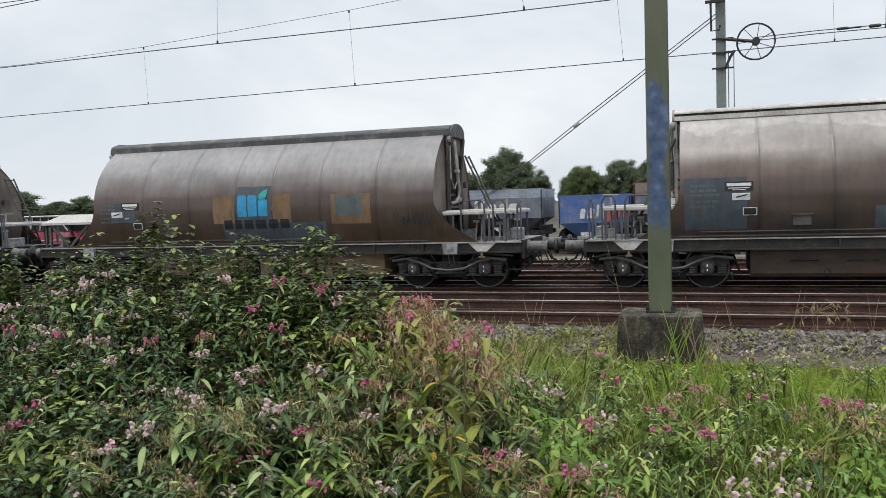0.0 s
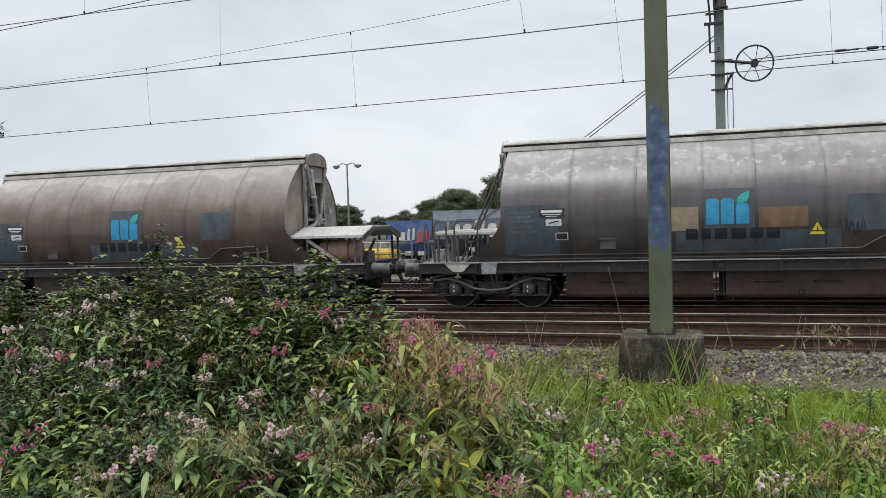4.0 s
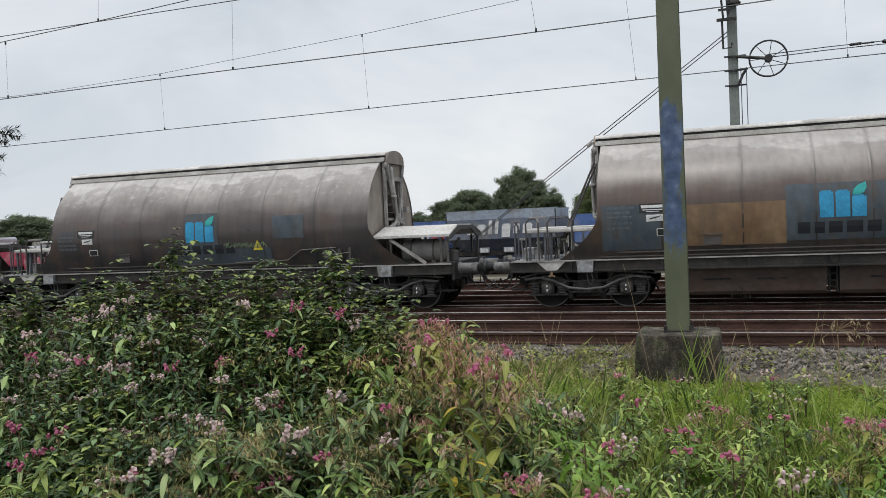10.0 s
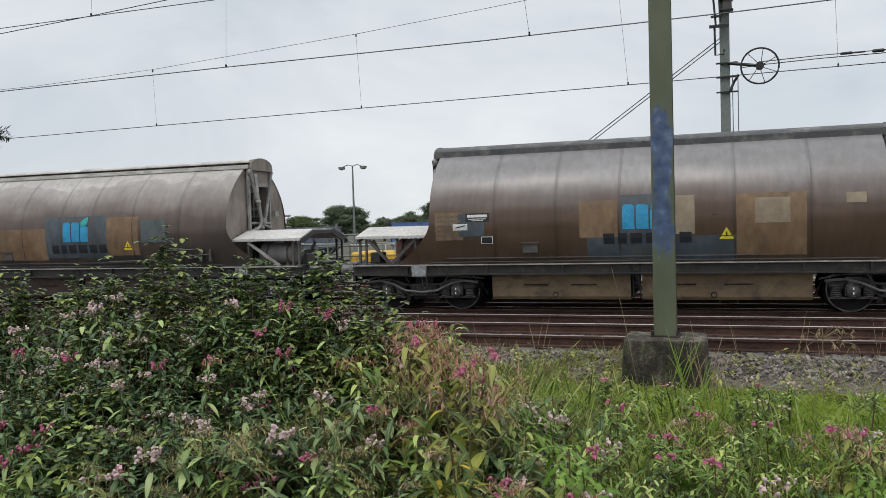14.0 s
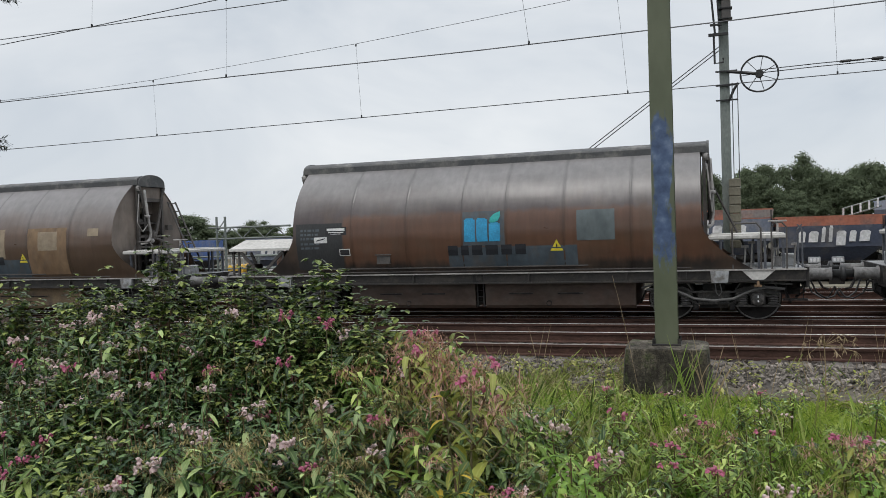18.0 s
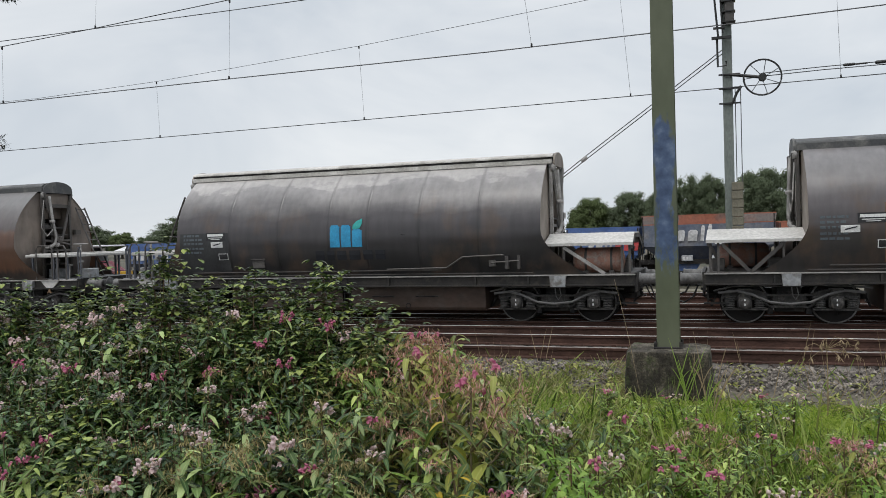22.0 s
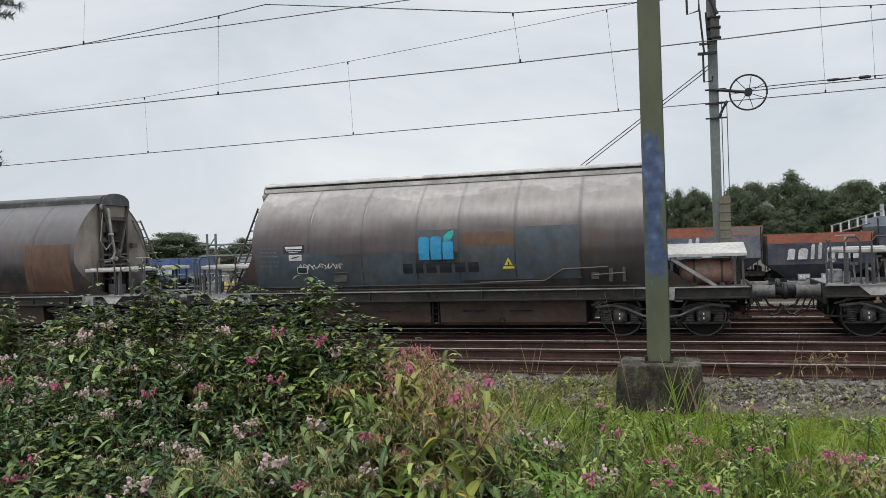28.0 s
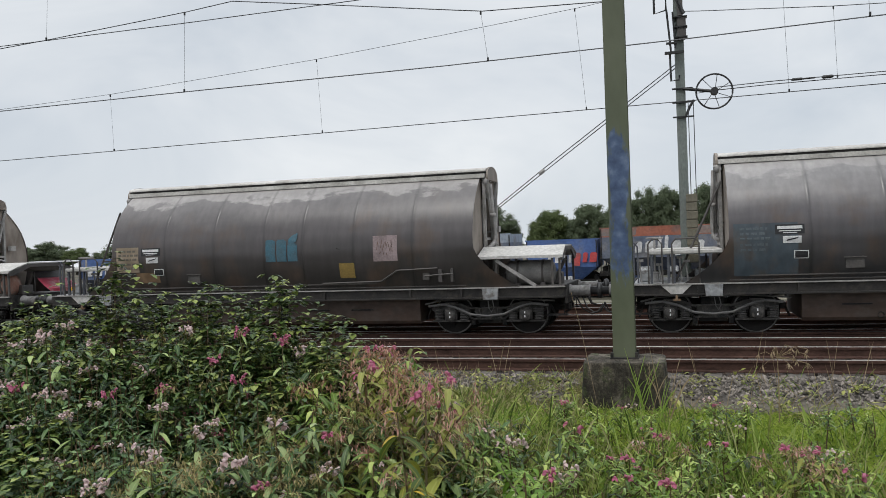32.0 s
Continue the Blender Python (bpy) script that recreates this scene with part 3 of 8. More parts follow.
def on_flank(bm, x0, x1, z0, z1, lift=0.006, nx=2, slant=0.0):
    """A panel laid on the near flank."""
    zs = sorted({z0, z1} | {z for z, _ in FLANK if z0 < z < z1})
    nz = len(zs) - 1
    rows = []
    for z in zs:
        rows.append([bm.verts.new((x0 + (x1 - x0) * i / nx + slant * (z - z0), -half_width(z) - lift, z)) for i in range(nx + 1)])
    for j in range(nz):
        for i in range(nx):
            bm.faces.new((rows[j][i], rows[j][i + 1], rows[j + 1][i + 1], rows[j + 1][i]))


def shape_on_flank(bm, outline, lift=0.01):
    bm.faces.new([bm.verts.new((x, -half_width(z) - lift, z)) for x, z in outline])


def stroke_on_flank(bm, pts, w, lift=0.012):
    """A sprayed line through (x, z) points, one unbroken ribbon."""
    rows = []
    for i, (x, z) in enumerate(pts):
        xa, za = pts[max(i - 1, 0)]
        xb, zb = pts[min(i + 1, len(pts) - 1)]
        d = Vector((xb - xa, zb - za))
        d = d.normalized() * (w / 2) if d.length > 1e-5 else Vector((w / 2, 0))
        # at sharp turns the ribbon is cut across the corner
        ends = [(x + d.y, z - d.x), (x - d.y, z + d.x)]
        rows.append([bm.verts.new((px, -half_width(pz) - lift - 0.0004 * i, pz)) for px, pz in ends])
    for a, b in zip(rows, rows[1:]):
        bm.faces.new((a[0], b[0], b[1], a[1]))


def scrawl(bm, x0, z0, width, height, seed, w=0.03, loops=9):
    rng = random.Random(seed)
    pts = []
    for i in range(loops * 4):
        f = i / (loops * 4 - 1)
        pts.append((x0 + width * f + rng.uniform(-0.07, 0.07) * width * 0.6, z0 + height * (0.5 + 0.5 * math.sin(i * 1.9 + rng.uniform(-0.5, 0.5)))))
    stroke_on_flank(bm, pts, w)


SHARED = {}


def islands(bm):
    """The loose pieces of a bmesh, those that touch taken together, as face lists."""
    seen, groups = set(), []
    for f in bm.faces:
        if f in seen:
            continue
        stack, piece = [f], []
        seen.add(f)
        while stack:
            g = stack.pop()
            piece.append(g)
            for v in g.verts:
                for h in v.link_faces:
                    if h not in seen:
                        seen.add(h)
                        stack.append(h)
        pts = [v.co for g in piece for v in g.verts]
        lo = [min(p[i] for p in pts) - 0.012 for i in range(3)]
        hi = [max(p[i] for p in pts) + 0.012 for i in range(3)]
        groups.append((piece, lo, hi))
    merged = True
    while merged:
        merged = False
        for i in range(len(groups)):
            for j in range(i + 1, len(groups)):
                a, b = groups[i], groups[j]
                if all(a[1][q] <= b[2][q] and b[1][q] <= a[2][q] for q in range(3)):
                    groups[i] = (a[0] + b[0], [min(p, q) for p, q in zip(a[1], b[1])], [max(p, q) for p, q in zip(a[2], b[2])])
                    del groups[j]
                    merged = True
                    break
            if merged:
                break
    return [g[0] for g in groups]


def parts(name, key, build, material, parent, label="", smooth=False):
    """Parts that the wagons have alike: each loose piece is a mesh of its own, built once."""
    if key not in SHARED:
        bm = bmesh.new()
        build(bm)
        found = []
        for piece in islands(bm):
            b2 = bmesh.new()
            index = {}
            for f in piece:
                for v in f.verts:
                    if v not in index:
                        index[v] = b2.verts.new(v.co)
                b2.faces.new([index[v] for v in f.verts])
            me = mesh_of(name, b2, material)
            if smooth:
                me.shade_smooth()
            found.append(me)
        bm.free()
        SHARED[key] = found
    return [part(name, me, None, parent, label) for me in SHARED[key]][0]


def b_lid(bm):
    arch = [(0.56, 3.54)] + [(0.56 * math.cos(a), 3.68 + 0.14 * math.sin(a)) for a in [i * math.pi / 12 for i in range(13)]] + [(-0.56, 3.54)]
    extrude_x(bm, arch, 0.1, 9.66)


def b_lid_thin(bm):
    arch = [(0.56, 3.7)] + [(0.56 * math.cos(a), 3.72 + 0.1 * math.sin(a)) for a in [i * math.pi / 12 for i in range(13)]] + [(-0.56, 3.7)]
    extrude_x(bm, arch, 0.1, 9.66)


def b_lid_rim(bm):
    for s in (-1, 1):
        box(bm, 0.1, 9.64, s * 0.5 - 0.06, s * 0.5 + 0.06, 3.56, 3.65)
        box(bm, 0.16, 9.62, s * 0.57 - 0.025, s * 0.57 + 0.025, 3.55, 3.58)


# dark strips added to draw the shade line of the gap under the lid
def b_lid_gap_shade(bm):
    for s in (-1, 1):
        box(bm, 0.16, 9.62, s * 0.5 - 0.045, s * 0.5 + 0.045, 3.651, 3.699)


def b_lid_end(bm):
    for x in (0.05, 9.66):
        arch = [(0.54 * math.cos(a), 3.56 + 0.28 * math.sin(a) ** 0.8) for a in [i * math.pi / 14 for i in range(15)]]
        extrude_x(bm, [(y, z) for y, z in arch] + [(-0.53, 3.51), (0.53, 3.51)], x, x + 0.05)


def b_sill(bm):
    for s in (-1, 1):
        y = s * 1.27
        box(bm, -1.72, 11.48, y - 0.03, y + 0.03, 0.86, 1.05)
        box(bm, -1.72, 11.48, y - (0.09 if s < 0 else 0.02), y + (0.02 if s < 0 else 0.09), 0.83, 0.862)
        for x in (-0.4, 1.5, 3.2, 5.9, 8.0, 9.2):
            box(bm, x - 0.02, x + 0.02, y - 0.08 if s < 0 else y + 0.03, y - 0.03 if s < 0 else y + 0.08, 0.862, 1.05)


def b_ledge(bm):
    for s in (-1, 1):
        y = s * 1.29
        box(bm, -1.74, 11.5, y - 0.075, y + 0.075, 1.05, 1.075)


def b_cross(bm):
    box(bm, -1.7, 11.46, -0.35, 0.35, 0.75, 1.0)
    for x in (-1.6, -0.12, 9.74, 11.35):
        box(bm, x - 0.12, x + 0.12, -1.24, 1.24, 0.8, 1.04)
    for x in (-1.78, 11.48):
        box(bm, x, x + 0.06, -1.3, 1.3, 0.7, 1.1)


def b_skirt(bm, x0, x1):
    for s in (-1, 1):
        out = [(s * 1.16, 0.83), (s * 1.12, 0.34), (s * 1.08, 0.27), (s * 1.02, 0.27), (s * 1.06, 0.36), (s * 1.1, 0.83)]
        extrude_x(bm, out if s < 0 else out[::-1], x0, x1)
    face(bm, [(x0, -1.1, 0.8), (x0, 1.1, 0.8), (x0, 1.05, 0.3), (x0, -1.05, 0.3)])
    face(bm, [(x1, -1.1, 0.8), (x1, -1.05, 0.3), (x1, 1.05, 0.3), (x1, 1.1, 0.8)])


def b_slots(bm):
    for x in (2.3, 3.35, 5.4, 6.5):
        box(bm, x, x + 0.55, -1.175, -1.12, 0.585, 0.615)


def b_rings(bm):
    for x in (3.0, 6.3):
        pts = [(x + 0.055 * math.cos(a), -1.13, 0.38 + 0.055 * math.sin(a)) for a in [i * math.pi / 5 for i in range(11)]]
        tube(bm, pts, 0.012, 5, False)


def b_gap(bm):
    box(bm, 4.62, 4.86, -1.31, -1.2, 0.84, 1.03)
    for x in (4.66, 4.8):
        box(bm, x, x + 0.03, -1.14, -1.05, 0.3, 0.84)
    for z in (0.4, 0.52, 0.66):
        box(bm, 4.69, 4.8, -1.12, -1.08, z, z + 0.02)


def b_seams(bm):
    for x in SEAMS:
        nz = 18
        prev = None
        for j in range(nz + 1):
            z = 1.12 + 2.38 * j / nz
            row = [bm.verts.new((x + d, -half_width(z) - o, z)) for d, o in ((-0.03, 0.001), (-0.01, 0.007), (0.01, 0.007), (0.03, 0.001))]
            if prev:
                for i in range(3):
                    bm.faces.new((prev[i], prev[i + 1], row[i + 1], row[i]))
            prev = row


def b_hatch(bm):
    box(bm, 2.35, 2.68, -1.415, -1.36, 1.32, 1.52)
    box(bm, 2.32, 2.71, -1.45, -1.36, 1.52, 1.545)


def b_beading(bm):
    box(bm, 0.6, 7.2, -1.345, -1.28, 1.2, 1.225)
    box(bm, 0.2, 9.3, -1.32, -1.25, 1.115, 1.135)


def b_end_wings(bm, x, d):
    """Sheets that close the barrel beside the middle bay; d: the way out of the wagon."""
    zs = [1.12 + 2.4 * i / 14 for i in range(15)]
    for s in (-1, 1):
        prev = None
        for z in zs:
            a = (x - d * 0.1, s * (half_width(z) - 0.012), z)
            b = (x - d * 0.07, s * 0.5, z)
            if prev:
                face(bm, [prev[0], a, b, prev[1]] if s * d < 0 else [prev[1], b, a, prev[0]])
            prev = (a, b)
        face(bm, [(x - d * 0.07, s * 0.5, 1.12), (x - d * 0.07, s * 0.5, 3.5), (x - d * 0.95, s * 0.42, 3.5), (x - d * 0.95, s * 0.42, 1.12)])


def b_end_bay(bm, x, d):
    face(bm, [(x - d * 0.95, -0.45, 1.1), (x - d * 0.95, 0.45, 1.1), (x - d * 0.7, 0.45, 3.52), (x - d * 0.7, -0.45, 3.52)])
    box(bm, min(x - d * 0.9, x - d * 0.5), max(x - d * 0.9, x - d * 0.5), -0.42, 0.42, 1.1, 1.7)


def b_end_frame(bm, x, d):
    for s in (-1, 1):
        box(bm, x - 0.035, x + 0.035, s * 0.5 - 0.035, s * 0.5 + 0.035, 1.1, 3.55)
    for z, h in ((2.12, 0.06), (1.84, 0.05), (3.1, 0.1)):
        box(bm, x - 0.04, x + 0.04, -0.5, 0.5, z, z + h)


def b_end_struts(bm, x, d):
    for s in (-1, 1):
        tube(bm, [(x + d * 0.08, s * 0.52, 3.5), (x + d * 0.1, s * 0.26, 2.7), (x + d * 0.1, s * 0.06, 2.12)], 0.045, 6)
    tube(bm, [(x + d * 0.09, -0.4, 2.0), (x + d * 0.12, 0.0, 2.1), (x + d * 0.09, 0.42, 2.02)], 0.03, 6)
    lathe(bm, [(0, 0.06), (0.05, 0.09), (0.14, 0.09), (0.18, 0.05)], (x + d * 0.1, -0.02, 2.1), (0, 0.2, 1), 8)
    box(bm, x + d * 0.02 - 0.04, x + d * 0.02 + 0.06, 0.66, 0.86, 2.32, 2.46)


def b_buffers(bm):
    for x, d in ((11.52, 1), (-1.76, -1)):
        for y in (-0.875, 0.875):
            lathe(bm, [(0, 0.15), (0.05, 0.15), (0.06, 0.12), (0.42, 0.12), (0.44, 0.134), (0.47, 0.134), (0.475, 0.08)], (x, y, 0.94), (d, 0, 0), 14)


def b_buffer_heads(bm):
    for x, d in ((11.99, 1), (-2.23, -1)):
        for y in (-0.875, 0.875):
            lathe(bm, [(0, 0.085), (0.14, 0.085), (0.16, 0.165), (0.195, 0.18), (0.225, 0.165)], (x, y, 0.94), (d, 0, 0), 14)


def b_end_gear(bm):
    """Steps, hooks and pipework that hang under the headstocks."""
    for x, d in ((11.46, 1), (-1.7, -1)):
        for y in (-1.12, 1.12):
            tube(bm, [(x - d * 0.34, y, 0.84), (x - d * 0.34, y, 0.44), (x - d * 0.02, y, 0.44), (x - d * 0.02, y, 0.84)], 0.018, 5)
            box(bm, min(x - d * 0.4, x + d * 0.06), max(x - d * 0.4, x + d * 0.06), y - 0.1, y + 0.1, 0.43, 0.46)
        box(bm, min(x - d * 0.5, x - d * 0.02), max(x - d * 0.5, x - d * 0.02), -0.5, 0.5, 0.5, 0.82)
        tube(bm, [(x - d * 0.6, -0.75, 0.7), (x - d * 0.1, -0.78, 0.62), (x + d * 0.12, -0.7, 0.72)], 0.03, 6)
        tube(bm, [(x + d * 0.02, -0.3, 0.82), (x + d * 0.08, -0.32, 0.55), (x - d * 0.1, -0.34, 0.42)], 0.035, 6)


def b_coupling(bm):
    for x, d in ((11.54, 1), (-1.78, -1)):
        tube(bm, [(x, 0, 0.93), (x + d * 0.22, 0, 0.93), (x + d * 0.3, 0, 0.86)], 0.05, 6)
        tube(bm, [(x + d * 0.26, -0.06, 0.84), (x + d * 0.38, -0.06, 0.6), (x + d * 0.48, 0, 0.56), (x + d * 0.38, 0.06, 0.6), (x + d * 0.26, 0.06, 0.84)], 0.022, 5)


def b_hoses(bm):
    for x, d in ((11.54, 1), (-1.78, -1)):
        for y, drop in ((-0.5, 0.0), (0.5, 0.06)):
            tube(bm, [(x, y, 0.82), (x + d * 0.1, y, 0.78), (x + d * 0.22, y * 0.95, 0.52 - drop), (x + d * 0.4, y * 0.8, 0.4 - drop), (x + d * 0.55, y * 0.7, 0.44 - drop), (x + d * 0.66, y * 0.6, 0.6)], 0.018, 6)


def b_side_frame(bm, y):
    up = [(-1.28, 0.63), (-1.16, 0.69), (-0.62, 0.69), (-0.4, 0.6), (0.4, 0.6), (0.62, 0.69), (1.16, 0.69), (1.28, 0.63)]
    low = [(1.26, 0.54), (1.12, 0.51), (0.64, 0.53), (0.34, 0.36), (-0.34, 0.36), (-0.64, 0.53), (-1.12, 0.51), (-1.26, 0.54)]
    extrude_y(bm, up + low, y - 0.05, y + 0.05)
    # flanges along the upper and the lower edge
    for a, b in list(zip(up, up[1:])) + list(zip(low, low[1:])):
        d = Vector((b[0] - a[0], 0, b[1] - a[1])).normalized() * 0.004
        n = Vector((-d.z, 0, d.x)) * 4
        box4 = [Vector((a[0], 0, a[1])) - d + n, Vector((b[0], 0, b[1])) + d + n, Vector((b[0], 0, b[1])) + d - n, Vector((a[0], 0, a[1])) - d - n]
        extrude_y(bm, [(p.x, p.z) for p in box4], y - 0.1, y + 0.1)
    for x in (-0.2, 0.2):
        box(bm, x - 0.012, x + 0.012, y - 0.09, y + 0.09, 0.38, 0.59)


def b_brake_rod(bm, y):
    tube(bm, [(-1.36, y - 0.16, 0.66), (-1.0, y - 0.17, 0.7), (-0.7, y - 0.18, 0.62), (-0.38, y - 0.18, 0.47), (0.0, y - 0.18, 0.43), (0.38, y - 0.18, 0.47), (0.7, y - 0.18, 0.62), (1.0, y - 0.17, 0.7), (1.36, y - 0.16, 0.66)], 0.03, 6)
    tube(bm, [(-1.45, y - 0.13, 0.7), (-1.1, y - 0.15, 0.79), (-0.5, y - 0.15, 0.81), (0.0, y - 0.15, 0.79), (0.5, y - 0.15, 0.81), (1.1, y - 0.15, 0.78), (1.5, y - 0.13, 0.75)], 0.02, 5)
    tube(bm, [(0.02, y - 0.2, 0.86), (0.05, y - 0.22, 0.6), (0.1, y - 0.21, 0.52), (0.16, y - 0.2, 0.62), (0.12, y - 0.19, 0.8)], 0.012, 5)


def b_brake_gear(bm, y):
    for x in (-0.36, 0.36):
        box(bm, x - 0.05, x + 0.05, y - 0.1, y + 0.3, 0.22, 0.6)
        tube(bm, [(x, y, 0.62), (x * 1.1, y - 0.05, 0.3)], 0.03, 5)
    tube(bm, [(-1.5, y + 0.15, 0.35), (-1.38, y + 0.1, 0.62), (-1.25, y + 0.12, 0.7)], 0.025, 5)
    tube(bm, [(1.5, y + 0.15, 0.35), (1.38, y + 0.1, 0.62), (1.25, y + 0.12, 0.7)], 0.025, 5)
    box(bm, -0.28, 0.28, y - 0.02, y + 0.3, 0.26, 0.4)


def b_bolster(bm):
    box(bm, -0.22, 0.22, -0.95, 0.95, 0.5, 0.8)
    for x in (-1.25, 1.25):
        box(bm, x - 0.06, x + 0.06, -0.9, 0.9, 0.5, 0.62)


def b_axle_boxes(bm, y):
    for x in (-0.85, 0.85):
        bevel_box(bm, x - 0.14, x + 0.14, y - 0.17, y + 0.08, 0.33, 0.6, 0.035)
        lathe(bm, [(0, 0.125), (0.03, 0.12), (0.05, 0.06)], (x, y - 0.17, 0.45), (0, -1, 0), 12)
        box(bm, x - 0.09, x + 0.09, y - 0.15, y + 0.05, 0.6, 0.72)
        box(bm, x - 0.13, x + 0.13, y - 0.18, y + 0.06, 0.715, 0.74)
        box(bm, x - 0.43, x + 0.43, y - 0.12, y + 0.06, 0.3, 0.335)


def b_spring_seats(bm, y):
    for x in (-0.85, 0.85):
        for dx in (-0.29, 0.29):
            box(bm, x + dx - 0.12, x + dx + 0.12, y - 0.14, y + 0.05, 0.556, 0.582)


def b_box_marks(bm, y):
    """Pale paint dashes across the axle box covers."""
    for x in (-0.85, 0.85):
        for z in (0.4, 0.49):
            box(bm, x - 0.012, x + 0.012, y - 0.226, y - 0.221, z, z + 0.045)


def b_springs(bm, y):
    ribbed = [(0.0, 0.07)]
    for i in range(6):
        z = 0.008 + 0.036 * i
        ribbed += [(z, 0.085), (z + 0.005, 0.105), (z + 0.017, 0.105), (z + 0.022, 0.085), (z + 0.026, 0.07)]
    for x in (-0.85, 0.85):
        for dx in (-0.29, 0.29):
            lathe(bm, ribbed, (x + dx, y - 0.05, 0.336), (0, 0, 1), 12)


def b_wheelset(bm):
    for s in (-1, 1):
        lathe(bm, [(-0.065, 0.42), (-0.06, 0.455), (0.05, 0.462), (0.06, 0.49), (0.085, 0.49), (0.088, 0.42), (0.05, 0.4), (0.035, 0.17), (0.09, 0.13), (0.1, 0.0001)][:9], (0, s * 0.73 , 0), (0, -s, 0), 32)
    lathe(bm, [(0, 0.08), (1.94, 0.08)], (0, -0.97, 0), (0, 1, 0), 12)
    for s in (-1, 1):
        for k in range(3):
            a = k * 2.094
            box(bm, 0.26 * math.cos(a) - 0.035, 0.26 * math.cos(a) + 0.035, s * 0.8 - 0.02, s * 0.8 + 0.02, 0.26 * math.sin(a) - 0.035, 0.26 * math.sin(a) + 0.035)


def b_rims(bm):
    for y in (-0.807, 0.807):
        n = 32
        s = -1 if y < 0 else 1
        a = [bm.verts.new((0.456 * math.cos(6.2832 * i / n), y, 0.456 * math.sin(6.2832 * i / n))) for i in range(n)]
        b = [bm.verts.new((0.425 * math.cos(6.2832 * i / n), y + s * 0.004, 0.425 * math.sin(6.2832 * i / n))) for i in range(n)]
        for i in range(n):
            bm.faces.new((a[i], a[(i + 1) % n], b[(i + 1) % n], b[i]))


def wheelset_mesh():
    if "wheelset" not in SHARED:
        bm = bmesh.new()
        b_wheelset(bm)
        k = len(bm.faces)
        b_rims(bm)
        me = mesh_of("wheelset", bm, M["wheel"])
        me.materials.append(M["tread"])
        me.polygons.foreach_set("material_index", [0] * k + [1] * (len(me.polygons) - k))
        SHARED["wheelset"] = me
    return SHARED["wheelset"]


def b_canopy(bm, x0, x1):
    for s in (-1, 1):
        pts = [(x0, s * 1.28, 1.715), (x1, s * 1.28, 1.715), (x1 - 0.03, s * 0.55, 1.93), (x0, s * 0.55, 1.93)]
        top = [(x, y, z + 0.03) for x, y, z in pts]
        for q in (pts, top):
            face(bm, q)
        face(bm, [pts[0], pts[1], top[1], top[0]])
        face(bm, [(x0, s * 1.284, 1.69), (x1, s * 1.284, 1.69), (x1, s * 1.284, 1.748), (x0, s * 1.284, 1.748)])
    box(bm, x0, x1 - 0.03, -0.55, 0.55, 1.93, 1.96)


def b_canopy_end(bm, x1):
    out = [(-1.26, 1.62), (1.26, 1.62), (1.26, 1.71), (0.55, 1.93), (-0.55, 1.93), (-1.26, 1.71)]
    inner = [(-1.1, 1.66), (1.1, 1.66)]
    extrude_x(bm, [out[0], (-1.1, 1.62), (-0.5, 1.84), (0.5, 1.84), (1.1, 1.62), out[1], out[2], out[3], out[4], out[5]], x1 - 0.06, x1 - 0.02)


def b_posts(bm, xs, z1):
    for x in xs:
        for y in (-1.2, 1.2):
            box(bm, x - 0.024, x + 0.024, y - 0.024, y + 0.024, 1.07, z1)


def b_brace(bm, xa, za, xb, zb, y=-1.24):
    d = Vector((xb - xa, 0, zb - za)).normalized()
    n = Vector((-d.z, 0, d.x)) * 0.035
    a, b = Vector((xa, y, za)), Vector((xb, y, zb))
    for o in (0.0, 0.04):
        face(bm, [a + n + Vector((0, o, 0)), b + n + Vector((0, o, 0)), b - n + Vector((0, o, 0)), a - n + Vector((0, o, 0))])
    for s in (1, -1):
        face(bm, [a + n * s, b + n * s, b + n * s + Vector((0, 0.04, 0)), a + n * s + Vector((0, 0.04, 0))])


def b_tank(bm, y=-0.8):
    lathe(bm, [(0, 0.08), (0.03, 0.2), (0.1, 0.28), (1.02, 0.28), (1.09, 0.2), (1.12, 0.08)], (10.12, y, 1.36), (1, 0, 0), 18)


def b_tank_bands(bm, y=-0.8):
    for x in (10.4, 10.95):
        lathe(bm, [(0, 0.288), (0.05, 0.288)], (x, y, 1.36), (1, 0, 0), 18)
        box(bm, x - 0.03, x + 0.08, y - 0.25, y + 0.25, 1.04, 1.14)


def b_flat_canopy(bm, x0, x1):
    bevel_box(bm, x0, x1, -1.25, 1.25, 1.68, 1.77, 0.02)
    box(bm, x0 + 0.05, x1 - 0.05, -1.1, 1.1, 1.77, 1.79)


def b_handrail(bm, x0, x1, z0, z1, y):
    tube(bm, [(x0, y, z0), (x0, y, z1 - 0.1), (x0 + 0.08, y, z1), (x1 - 0.08, y, z1), (x1, y, z1 - 0.1), (x1, y, z0)], 0.02, 6)


def b_ladder(bm):
    for y in (-0.95, -0.6):
        tube(bm, [(-0.84, y, 1.1), (0.12, y, 3.16)], 0.024, 6)
    for i in range(9):
        f = 0.06 + i * 0.11
        tube(bm, [(-0.84 + 0.98 * f, -0.95, 1.1 + 2.1 * f), (-0.84 + 0.98 * f, -0.6, 1.1 + 2.1 * f)], 0.016, 5)


def turned(build):
    """The same parts for the other end of a wagon."""
    def run(bm):
        build(bm)
        for v in bm.verts:
            v.co.x = 9.76 - v.co.x
        bmesh.ops.reverse_faces(bm, faces=bm.faces[:])
    return run


